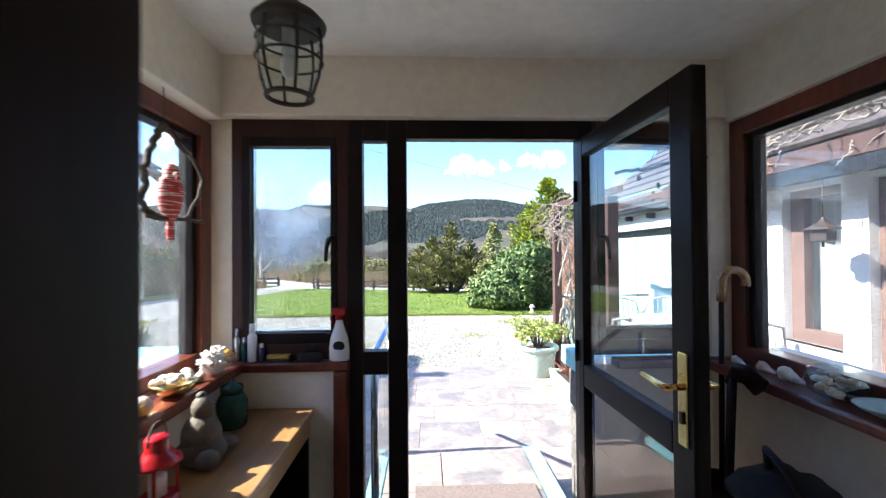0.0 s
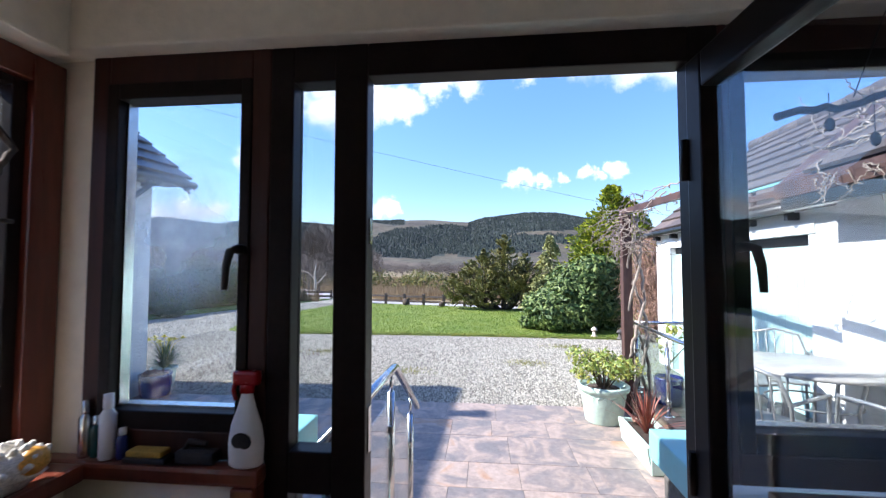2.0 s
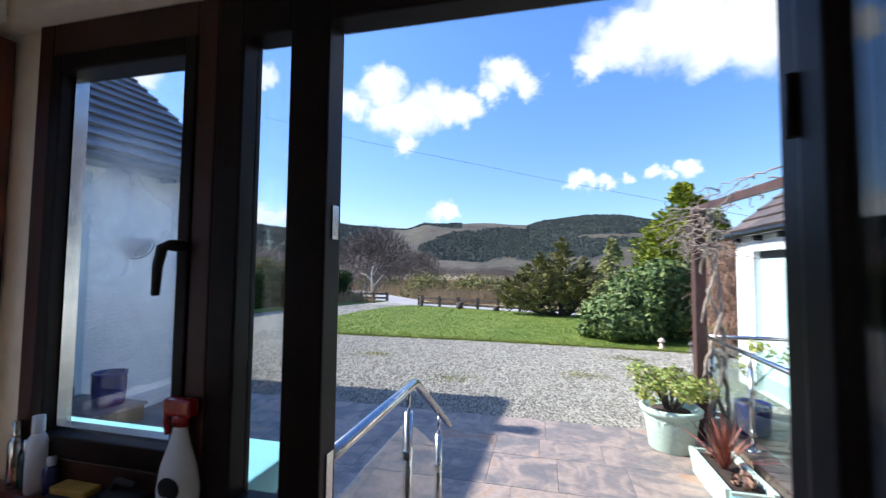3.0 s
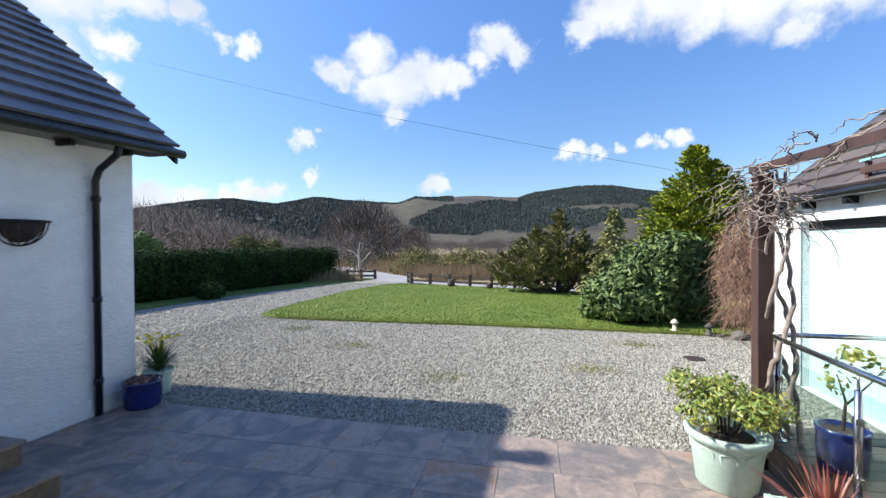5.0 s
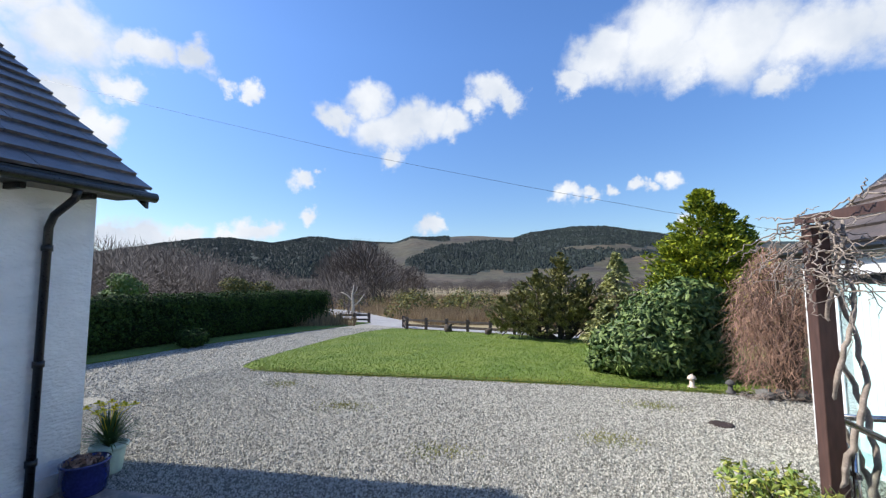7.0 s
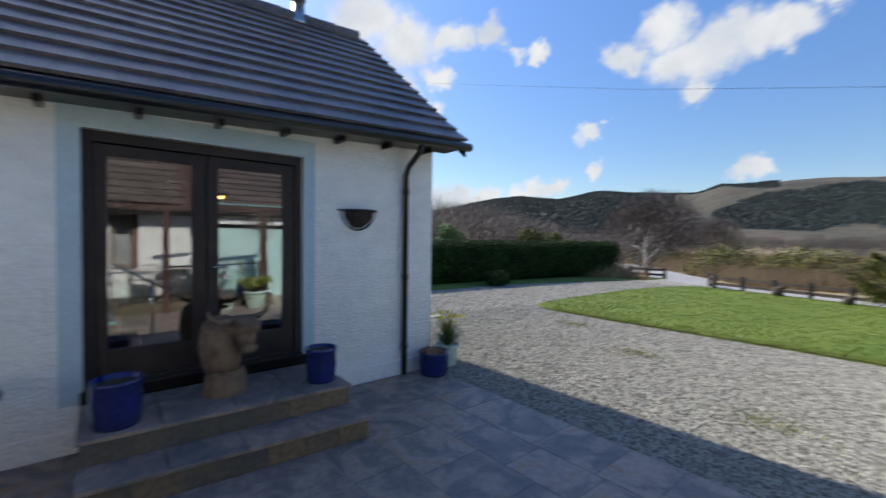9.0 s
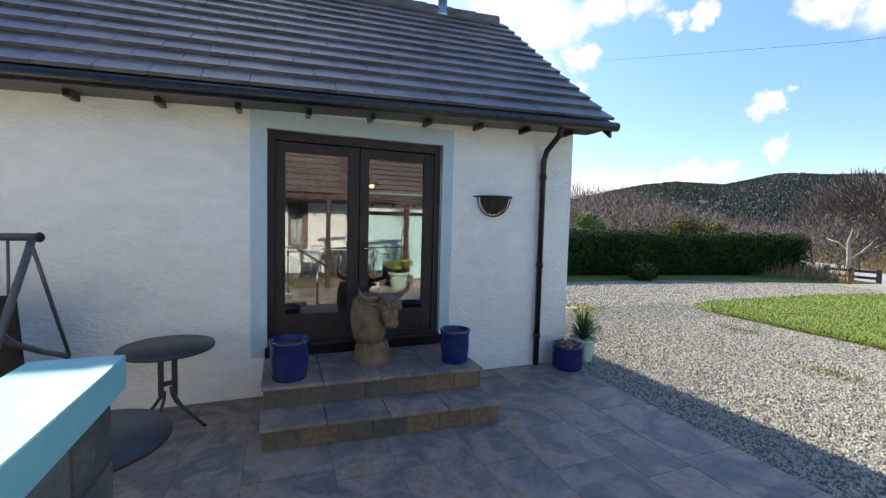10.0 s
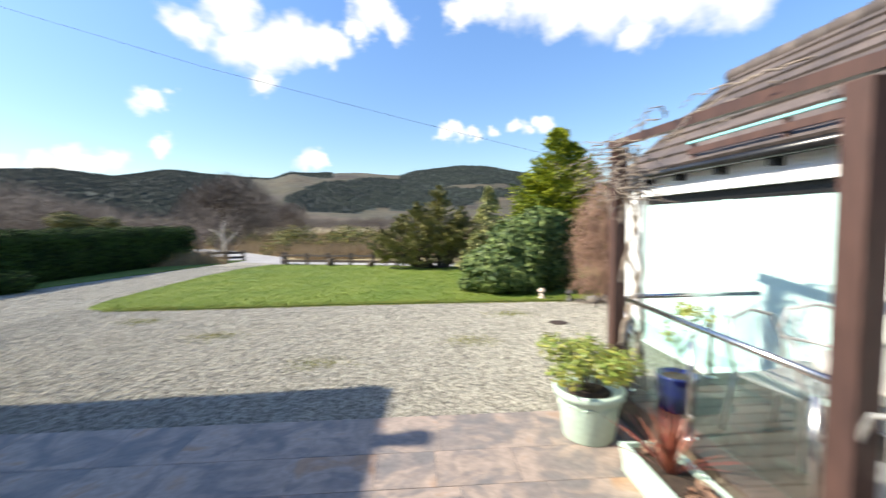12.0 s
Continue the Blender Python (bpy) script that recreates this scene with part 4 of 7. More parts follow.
tree("evergreen_bush", (-15.3, 15.7), "bright green evergreen bush behind the hedge", "shrub", 2.0, 0.08,
     [(-15.3, 15.7, 1.9, 0.5, 0.5, 0.35), (-15.1, 15.9, 1.6, 0.6, 0.6, 0.4), (-15.4, 15.6, 1.2, 0.6, 0.6, 0.5)], 2500, 0.06, M["pine_leaf"], 1.8, 0.4)
t = thing("dead_tree", (-9.9, 24.7, G), "bleached pale dead tree by the gateway", "tree")
for nm, pts, rr in (("trunk", [(-9.9, 24.7, G - 0.05), (-9.88, 24.7, 0.5), (-9.95, 24.7, 1.15), (-9.85, 24.7, 1.7)], [0.09, 0.075, 0.05, 0.015]),
                    ("branch", [(-9.88, 24.7, 0.45), (-9.5, 24.7, 0.8), (-9.2, 24.7, 1.2)], [0.05, 0.035, 0.012]),
                    ("branch", [(-9.92, 24.7, 0.8), (-10.3, 24.75, 1.15), (-10.7, 24.7, 1.3)], [0.04, 0.03, 0.01]),
                    ("branch", [(-9.92, 24.7, 1.1), (-9.7, 24.75, 1.4), (-9.65, 24.7, 1.65)], [0.03, 0.02, 0.008])):
    part(nm, tube(B(), pts, rr, 7), M["deadwood"], t)

t = thing("creeper_mound", (4.6, 11.9, G), "mass of hanging dry reddish creeper stems", "creeper")
verts, faces = [], []
bunch = [(rng.uniform(0, 6.283), rng.random() ** 0.5) for k in range(70)]
for k in range(11000):
    a, q = bunch[k % 70]
    x, y = 4.42 + 0.8 * q * math.cos(a) + rng.normal() * 0.09, 11.6 + 0.72 * q * math.sin(a) + rng.normal() * 0.09
    crest = 2.62 - 1.1 * q ** 2.2 + 0.18 * math.sin(a * 3 + q * 5)
    z = G + 0.12 + crest * rng.random() ** 0.7
    ln, w, i = rng.uniform(0.15, 0.45), 0.0042, len(verts)
    verts.extend([(x - w, y + w, z), (x + w, y - w, z), (x + rng.normal() * 0.16, y + rng.normal() * 0.16, z - ln * rng.uniform(-0.3, 1))])
    faces.append((i, i + 1, i + 2))
raw("creeper_mass", verts, faces, M["redtwig"], t)
for k in range(9):
    a = k * 0.7
    part("main_stem", tube(B(), [(4.5 + 0.1 * math.cos(a), 11.7 + 0.1 * math.sin(a), G - 0.05), (4.5 + 0.3 * math.cos(a), 11.7 + 0.3 * math.sin(a), 1.0), (4.5 + 0.6 * math.cos(a), 11.7 + 0.5 * math.sin(a), 1.9)], [0.05, 0.035, 0.015], 6), M["bark"], t)

for (x, y), h, mat in (((2.9, 11.7), 0.27, "shell"), ((3.45, 11.45), 0.25, "stone")):
    t = thing("garden_figure", (x, y, G), "small pale stone garden ornament on the gravel edge", "ornament", "gravel edge ornaments")
    part("base", lathe(B(), [(0.08, 0), (0.08, 0.04), (0.045, 0.06), (0.04, h * 0.6)], 12, Matrix.Translation((x, y, G))), M[mat], t)
    part("cap", lathe(B(), [(0.04, h * 0.6), (0.085, h * 0.68), (0.07, h * 0.8), (0.05, h * 0.9), (0.015, h)], 12, Matrix.Translation((x, y, G))), M[mat], t)
for k in range(4):
    x, y = 3.9 + 0.28 * k, 11.2 + 0.05 * (k % 2)
    solid("rock", blob(B(), (x, y, G + 0.06), (0.14, 0.12, 0.1), 10, 0.6, k * 3.1), M["stone"], "grey rock lying at the gravel edge", "rock", group="rocks")
solid("drain_cover", lathe(B(), [(0.16, 0), (0.16, 0.012), (0.12, 0.016)], 20, Matrix.Translation((2.55, 9.6, G - 0.012))), M["iron"], "rusty round cover set in the gravel", "drain cover")

bm = B()
tube(bm, [(-37, 25, 17.4), (-22, 25, 12.9), (-10.6, 25, 9.55), (0, 25, 6.85), (6.6, 25, 5.25), (14, 25, 3.6), (30, 25, 2.0)], 0.008, 5)
solid("overhead_wire", bm, M["rubber"], "thin black overhead cable across the sky", "cable")


# ---- neighbouring wing with the glazed double doors ----
HX = -4.70


RISE = 0.04                     # the old roof climbs a little towards the drive


def rising(bm):
    for v in bm.verts:
        v.co.z += RISE * (v.co.y - 3)
    return bm


def roof_tiles(parent, mat, eave, ridge, y0, y1, courses, width, limit, rise=0.0):
    """Courses of interlocking tiles from eave (x, z) up to ridge (x, z); the tiles nearest the yard are parts, the rest one part."""
    (ex, ez), (rx, rz) = eave, ridge
    dx, dz = (rx - ex) / courses, (rz - ez) / courses
    ln = math.hypot(dx, dz)
    ux, uz = dx / ln, dz / ln
    me = bpy.data.meshes.new("roof_tile")
    bm = bmesh.new()
    nx, nz = -uz * (1 if ux > 0 else -1), abs(ux)
    a, t = ln * 1.12, 0.03
    pts = [(0, 0.004), (a, -0.016), (a, 0.0), (0, t + 0.008)]
    prism(bm, [(p * ux + q * nx, p * uz + q * nz) for p, q in pts], 0.003, width - 0.003, "y")
    for v in bm.verts:
        v.co.z += rise * v.co.y
    bmesh.ops.recalc_face_normals(bm, faces=bm.faces[:])
    bm.to_mesh(me)
    me.materials.append(mat)
    half = bpy.data.meshes.new("half_roof_tile")
    bh = bmesh.new()
    prism(bh, [(p * ux + q * nx, p * uz + q * nz) for p, q in pts], 0.003, width / 2 - 0.003, "y")
    for v in bh.verts:
        v.co.z += rise * v.co.y
    bmesh.ops.recalc_face_normals(bh, faces=bh.faces[:])
    bh.to_mesh(half)
    bh.free()
    half.materials.append(mat)
    rest, made = bmesh.new(), 0
    n = int((y1 - y0) / width)
    for c in range(courses):
        shift = (c % 2) * width * 0.5
        if shift:
            y = y0 + n * width - shift
            ob = new("roof_tile", half)
            ob.parent = parent
            ob.matrix_parent_inverse = Matrix.Translation(-parent.location) if parent.type == "EMPTY" else Matrix.Identity(4)
            ob.location = (ex + dx * c, y, ez + dz * c + rise * (y - 3))
        for k in range(n - 1, -1, -1):
            y = y0 + k * width - shift
            if y < y0 - 0.01 or y + width > y1 + 0.02:
                continue
            p = Vector((ex + dx * c, y, ez + dz * c + rise * (y - 3) + 0.004 * noise.noise(Vector((c * 1.3, k * 0.7, 0)))))
            if made < limit and y > y1 - 6.5:
                ob = new("roof_tile", me)
                ob.parent = parent
                ob.matrix_parent_inverse = Matrix.Translation(-parent.location) if parent.type == "EMPTY" else Matrix.Identity(4)
                ob.location = p
                made += 1
            else:
                b2 = bm.copy()
                graft(rest, b2, Matrix.Translation(p))
    bm.free()
    if len(rest.faces):
        tagged(part("roof_tiles", rest, mat, parent), kind="stuff")
    else:
        rest.free()


def wall_with_hole(bm, x0, x1, ya, yb, za, zb, hole):
    """One wall from x0 to x1 thick, along y, with one opening (ylo, yhi, zlo, zhi) through it."""
    yl, yh, zl, zh = hole
    ys, zs = [ya, yl, yh, yb], [za, zl, zh, zb]
    if zl <= za + 1e-6:
        zs = [za, zh, zb]
    hole_row = 0 if len(zs) == 3 else 1
    grid = {(i, j, k): bm.verts.new((x, y, z)) for i, x in enumerate((x0, x1)) for j, y in enumerate(ys) for k, z in enumerate(zs)}
    full = {(j, k) for j in range(3) for k in range(len(zs) - 1)} - {(1, hole_row)}
    for j, k in full:
        for i in (0, 1):
            bm.faces.new([grid[i, j, k], grid[i, j + 1, k], grid[i, j + 1, k + 1], grid[i, j, k + 1]])
        for (dj, dk), (p, q) in (((-1, 0), ((j, k), (j, k + 1))), ((1, 0), ((j + 1, k), (j + 1, k + 1))), ((0, -1), ((j, k), (j + 1, k))), ((0, 1), ((j, k + 1), (j + 1, k + 1)))):
            if (j + dj, k + dk) not in full:
                bm.faces.new([grid[0, *p], grid[0, *q], grid[1, *q], grid[1, *p]])
    return bm


def build_wing():
    house = thing("house_wing", (HX - 2.5, 2, G), "white roughcast cottage wing with a dark tiled roof", "house")
    y0, y1 = -3.5, 6.38
    bm = wall_with_hole(B(), HX - 0.3, HX, y0, y1, G - 0.1, 2.72, (2.72, 4.57, 0.20, 2.38))
    part("yard_wall", bm, M["render"], house)
    part("far_wall", box(B(), (HX - 5.0, y0, G - 0.1), (HX - 4.7, y1, 2.72)), M["render"], house)
    for ya, yb in ((y1 - 0.3, y1), (y0, y0 + 0.3)):
        bm = prism(B(), [(HX - 4.7, G - 0.1), (HX - 0.3, G - 0.1), (HX - 0.3, 2.72), (-7.2, 4.9), (HX - 4.7, 2.72)], ya, yb, "y")
        part("gable_wall", bm, M["render"], house)
    part("plinth", box(B(), (HX, 4.78, G - 0.1), (HX + 0.025, y1, -0.10)), M["render"], house)
    part("plinth", box(B(), (HX, y0, G - 0.1), (HX + 0.025, 2.7, -0.10)), M["render"], house)
    # roof slopes, board below the tiles
    for s, e in ((1, HX + 0.38), (-1, -7.2 - (HX + 0.38 + 7.2))):
        bm = prism(B(), [(e, 2.66), (-7.2, 5.03), (-7.2, 4.91), (e, 2.56)], y0 - 0.2, 6.60, "y")
        part("roof_board", rising(bm), M["gutter"], house)
    roof_tiles(house, M["tile"], (HX + 0.40, 2.665), (-7.2, 5.06), y0 - 0.2, 6.67, 13, 0.37, 240, RISE)
    bm = B()
    for k in range(22):
        y = y0 - 0.2 + k * 0.465
        tube(bm, [(-7.2, y, 5.04 + RISE * (y - 3)), (-7.2, y + 0.47, 5.05 + RISE * (y - 2.53))], [0.125, 0.13], 10)
    part("ridge_tiles", bm, M["tile"], house)
    part("barge_board", prism(B(), [(HX + 0.40, 2.78), (-7.2, 5.16), (-7.2, 4.98), (HX + 0.40, 2.60)], 6.60, 6.64, "y"), M["gutter"], house)
    part("soffit", rising(box(B(), (HX, y0, 2.56), (HX + 0.32, 6.6, 2.59))), M["gutter"], house)
    for k in range(15):
        y = 6.2 - k * 0.62
        part("rafter_foot", rising(soft_box(B(), (HX - 0.02, y - 0.025, 2.505), (HX + 0.2, y + 0.025, 2.565), 0.008)), M["gutter"], house)
    bm = tube(B(), [(HX + 0.42, y0 - 0.2, 2.585 + RISE * (y0 - 3.2)), (HX + 0.42, 6.70, 2.585 + RISE * 3.7)], 0.055, 12)
    part("gutter", bm, M["gutter"], house)
    pts = [(HX + 0.40, 5.9, 2.67), (HX + 0.36, 5.9, 2.57), (HX + 0.12, 5.9, 2.42), (HX + 0.06, 5.9, 2.3), (HX + 0.06, 5.9, G)]
    dp = part("downpipe", tube(B(), pts, 0.036, 12), M["gutter"], house)
    for z in (2.1, 1.0, 0.1):
        part("bracket", lathe(B(), [(0.046, -0.03), (0.046, 0.03)], 12, Matrix.Translation((HX + 0.06, 5.9, z))), M["gutter"], dp)
    for lo, hi in (((2.57, 0.10), (2.72, 2.56)), ((4.57, 0.10), (4.70, 2.56)), ((2.72, 2.38), (4.57, 2.56))):
        part("opening_surround", box(B(), (HX - 0.02, lo[0], lo[1]), (HX + 0.006, hi[0], hi[1])), M["bluetrim"], house, "pale blue painted band round the doors")
    flue = part("flue", lathe(B(), [(0.14, 0), (0.12, 0.12), (0.1, 0.14), (0.1, 0.42)], 16, Matrix.Translation((-7.15, 5.43, 5.0))), M["steel"], house)
    part("flue_cap", lathe(B(), [(0.1, 0.42), (0.12, 0.43), (0.12, 0.45), (0.07, 0.47), (0.14, 0.5), (0.14, 0.52), (0.02, 0.58)], 16, Matrix.Translation((-7.15, 5.43, 5.0))), M["steel"], flue)
    for k in range(5):
        part("vent_slat", box(B(), (HX, 4.80, -0.09 + k * 0.022), (HX + 0.008, 5.02, -0.08 + k * 0.022)), M["render"], house)
    # the doors
    d = tagged(new("double_doors"), "dark brown glazed double doors, shut", "door", "", "structure")
    for nm, lo, hi in (("jamb", (2.72, 0.2), (2.79, 2.38)), ("jamb", (4.50, 0.2), (4.57, 2.38)), ("head", (2.79, 2.29), (4.50, 2.38)), ("threshold", (2.79, 0.2), (4.50, 0.24))):
        part(nm, soft_box(B(), (HX - 0.16, lo[0], lo[1]), (HX - 0.06, hi[0], hi[1]), 0.006), M["doorbrown"], d)
    for ya, yb in ((2.79, 3.64), (3.65, 4.50)):
        leaf = B()
        for lo, hi in (((ya, 0.24), (ya + 0.1, 2.28)), ((yb - 0.12, 0.24), (yb, 2.28)), ((ya + 0.1, 0.24), (yb - 0.12, 0.5)), ((ya + 0.1, 2.18), (yb - 0.12, 2.28))):
            soft_box(leaf, (HX - 0.14, lo[0], lo[1]), (HX - 0.09, hi[0], hi[1]), 0.006)
        lf = part("door_leaf", leaf, M["doorbrown"], d)
        pane("pane", (HX - 0.118, ya + 0.1, 0.5), (HX - 0.112, yb - 0.12, 2.18), lf, SHINY)
    part("door_sill", soft_box(B(), (HX - 0.06, 2.723, 0.20), (HX + 0.05, 4.567, 0.216), 0.004), M["doorbrown"], d)
    part("door_handle", tube(B(), [(HX - 0.09, 3.70, 1.2), (HX - 0.04, 3.70, 1.2), (HX - 0.04, 3.82, 1.2)], 0.011), M["steel"], d)
    # the room behind the doors
    room = tagged(new("sun_room"), "dim plastered room behind the glazed doors", "room", "", "structure")
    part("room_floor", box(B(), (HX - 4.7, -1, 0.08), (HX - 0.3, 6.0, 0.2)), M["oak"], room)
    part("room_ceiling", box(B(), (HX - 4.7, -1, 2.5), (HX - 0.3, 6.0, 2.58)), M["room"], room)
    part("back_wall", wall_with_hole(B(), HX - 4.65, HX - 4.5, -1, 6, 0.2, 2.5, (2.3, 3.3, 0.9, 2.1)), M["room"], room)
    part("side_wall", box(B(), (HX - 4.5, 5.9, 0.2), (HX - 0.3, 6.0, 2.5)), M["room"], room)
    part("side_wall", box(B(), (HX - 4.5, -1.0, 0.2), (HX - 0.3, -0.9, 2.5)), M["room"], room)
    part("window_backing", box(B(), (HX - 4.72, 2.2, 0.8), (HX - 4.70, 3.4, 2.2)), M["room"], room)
    tb = thing("dining_table", (-7.2, 3.4, 0.2), "wooden dining table in the dim room", "table")
    part("tabletop", soft_box(B(), (-7.8, 2.9, 0.92), (-6.7, 4.4, 0.96), 0.01), M["pine"], tb)
    for x in (-7.7, -6.8):
        for y in (3.0, 4.3):
            part("leg", soft_box(B(), (x - 0.04, y - 0.04, 0.2), (x + 0.04, y + 0.04, 0.92), 0.006), M["pine"], tb)
    lamp = thing("pendant_lamp", (-6.6, 4.15, 2.5), "glowing orange pendant lamp in the room", "lamp")
    part("flex", tube(B(), [(-6.6, 4.15, 2.5), (-6.6, 4.15, 2.16)], 0.006, 6), M["rubber"], lamp)
    part("shade", lathe(B(), [(0.03, 2.18), (0.12, 2.08), (0.13, 2.05), (0.11, 2.05), (0.03, 2.16)], 18, Matrix.Translation((-6.6, 4.15, 0))), M["iron"], lamp)
    part("bulb", blob(B(), (-6.6, 4.15, 2.06), (0.045, 0.045, 0.05), 10), BULB, lamp)
    # steps before the doors
    st = tagged(new("door_steps"), "two slate-paved steps below the double doors", "steps", "", "structure")
    part("upper_step", soft_box(B(), (HX + 0.03, 2.71, G - 0.05), (-3.90, 4.67, 0.07), 0.004), M["grout"], st)
    part("lower_step", soft_box(B(), (-3.90, 2.71, G - 0.05), (-3.57, 4.67, -0.12), 0.004), M["grout"], st)
    part("threshold_stone", soft_box(B(), (HX + 0.006, 2.70, 0.10), (HX + 0.05, 4.60, 0.20), 0.005), M["darkframe"], st)
    for x0, x1, z in ((HX + 0.025, -3.87, 0.10), (-3.90, -3.54, -0.09)):
        for k in range(4):
            y = 2.69 + k * 0.5
            part("tread_slab", soft_box(B(), (x0, y + 0.004, z - 0.03), (x1, y + 0.496, z), 0.005), M["slab"], st)
    for x, z0, z1 in ((-3.90, -0.09, 0.07), (-3.57, G, -0.12)):
        for k in range(7):
            y = 2.71 + k * 0.28
            part("riser_tile", soft_box(B(), (x, y + 0.003, z0 + 0.002), (x + 0.012, y + 0.277, z1 - 0.001), 0.003), M["steptile"], st)
    # the flight stands a little out of square, further out at the drive end
    for data in {ob.data for ob in st.children}:
        for v in data.vertices:
            v.co.x += 0.055 * (v.co.y - 2.69) * max(v.co.x - HX - 0.06, 0) / 0.8
    return house


build_wing()


# ---- porch ----
def build_porch():
    YF = 1.93
    floor = solid("floor", box(B(), (-1.3, -3.2, -0.12), (1.6, 2.02, 0.0)), M["floor"], "dark brown tiled porch floor", "floor", "structure")
    ceil = solid("ceiling", box(B(), (-1.02, 0.42, 2.36), (1.33, 1.85, 2.42)), M["ceiling"], "off-white plastered porch ceiling", "ceiling", "structure")
    # lintel beams above the windows, plastered
    bm = B()
    soft_box(bm, (-1.30, 1.83, 2.088), (1.60, 2.06, 2.45), 0.008)
    solid("wall_front_head", bm, M["cream"], "cream plastered beam over the front windows", "wall", "structure")
    solid("wall_left_head", soft_box(B(), (-1.30, 0.3, 2.065), (-1.0, 1.83, 2.45), 0.008), M["cream"], "cream plastered beam over the side window", "wall", "structure")
    solid("wall_right_head", soft_box(B(), (1.31, 0.3, 2.065), (1.60, 1.83, 2.45), 0.008), M["cream"], "cream plastered beam over the side window", "wall", "structure")
    # corner piers and walls below the sills
    solid("wall_corner_left", soft_box(B(), (-1.20, 1.90, 0.0), (-0.985, 2.0, 2.088), 0.006), M["cream"], "narrow cream corner pier", "wall", "structure")
    solid("wall_corner_right", soft_box(B(), (1.24, 1.84, 0.0), (1.46, 2.0, 2.088), 0.006), M["cream"], "narrow cream corner pier", "wall", "structure")
    solid("wall_front_left", box(B(), (-0.985, 1.86, 0.0), (-0.50, 2.02, 0.93)), M["cream"], "cream wall below the front window", "wall", "structure")
    solid("wall_front_right", box(B(), (0.70, 1.886, 0.0), (1.24, 2.02, 0.93)), M["cream"], "cream wall below the front window", "wall", "structure")
    solid("wall_left", box(B(), (-1.30, 0.42, 0.0), (-1.0, 1.86, 0.93)), M["cream"], "cream wall below the side window", "wall", "structure")
    solid("wall_right", box(B(), (1.31, 0.42, 0.0), (1.60, 1.84, 0.93)), M["cream"], "cream wall below the side window", "wall", "structure")
    solid("wall_left_pier", box(B(), (-1.30, 0.3, 0.93), (-1.0, 0.62, 2.065)), M["cream"], "cream wall beside the side window", "wall", "structure")
    solid("wall_right_pier", box(B(), (1.31, 0.3, 0.93), (1.60, 0.62, 2.065)), M["cream"], "cream wall beside the side window", "wall", "structure")
    # wall to the hall, with the inner doorway
    bm = B()
    box(bm, (-1.30, 0.18, 0), (-0.46, 0.42, 2.45))
    box(bm, (0.66, 0.18, 0), (1.60, 0.42, 2.45))
    box(bm, (-0.46, 0.18, 2.12), (0.66, 0.42, 2.45))
    solid("wall_back", bm, M["cream"], "cream wall round the inner doorway", "wall", "structure")
    bm = B()
    for lo, hi in (((-1.2, -3.2, 0), (-1.1, 0.18, 2.42)), ((1.4, -3.2, 0), (1.5, 0.18, 2.42)), ((-1.2, -3.3, 0), (1.5, -3.2, 2.42))):
        box(bm, lo, hi)
    solid("wall_hall", bm, M["cream"], "plain cream hall walls", "wall", "structure")
    solid("ceiling_hall", box(B(), (-1.2, -3.3, 2.40), (1.5, 0.18, 2.45)), M["ceiling"], "plain hall ceiling", "ceiling", "structure")
    solid("roof_porch", prism(B(), [(-1.6, 2.44), (1.8, 2.44), (1.8, 2.5), (0.1, 2.9), (-1.6, 2.5)], -3.4, 2.15, "y"), M["tile"], "dark tiled roof of the porch", "roof", "structure")
    fr = tagged(new("door_2"), "dark wooden inner door frame with its door folded back", "door", "", "structure")
    for lo, hi in (((-0.46, 0.14, 0), (-0.42, 0.45, 2.12)), ((0.62, 0.14, 0), (0.66, 0.45, 2.12)), ((-0.42, 0.14, 2.08), (0.62, 0.45, 2.12))):
        part("door_frame", soft_box(B(), lo, hi, 0.006), M["darkwood"], fr)
    leaf = part("door_leaf", soft_box(B(), (-0.52, -0.72, 0.01), (-0.475, 0.12, 2.06), 0.006), M["darkwood"], fr)
    for z0, z1 in ((0.2, 0.9), (1.05, 1.9)):
        part("door_panel", soft_box(B(), (-0.475, -0.6, z0), (-0.468, 0.0, z1), 0.003), M["darkwood"], leaf)

    # window_1: front, beside the door
    def casement(name, x0, x1, gx0, gx1, handle_x, label):
        w = tagged(new(name), label, "window", "", "structure")
        z0, z1, ga, gb = 0.975, 2.088, 1.10, 1.962
        bm = B()
        for lo, hi in (((x0, z0), (gx0 - 0.035, z1)), ((gx1 + 0.03, z0), (x1, z1)), ((gx0 - 0.035, z0), (gx1 + 0.03, z0 + 0.075)), ((gx0 - 0.035, gb + 0.045), (gx1 + 0.03, z1))):
            soft_box(bm, (lo[0], YF - 0.045, lo[1]), (hi[0], YF + 0.03, hi[1]), 0.005)
        part("window_frame", bm, M["framewood"], w)
        bm = B()
        for lo, hi in (((gx0 - 0.035, ga - 0.05), (gx0, gb + 0.045)), ((gx1, ga - 0.05), (gx1 + 0.03, gb + 0.045)), ((gx0, ga - 0.05), (gx1, ga)), ((gx0, gb), (gx1, gb + 0.045))):
            soft_box(bm, (lo[0], YF - 0.05, lo[1]), (hi[0], YF + 0.015, hi[1]), 0.004)
        sash = part("sash", bm, M["darkframe"], w)
        bm = B()
        for lo, hi in (((gx0, ga), (gx0 + 0.006, gb)), ((gx1 - 0.006, ga), (gx1, gb)), ((gx0, ga), (gx1, ga + 0.008))):
            box(bm, (lo[0], YF - 0.02, lo[1]), (hi[0], YF + 0.012, hi[1]))
        part("glazing_bead", bm, M["steel"], sash)
        pane("pane", (gx0, YF - 0.004, ga), (gx1, YF + 0.002, gb), w, MISTED if name == "window_1" else GLASS)
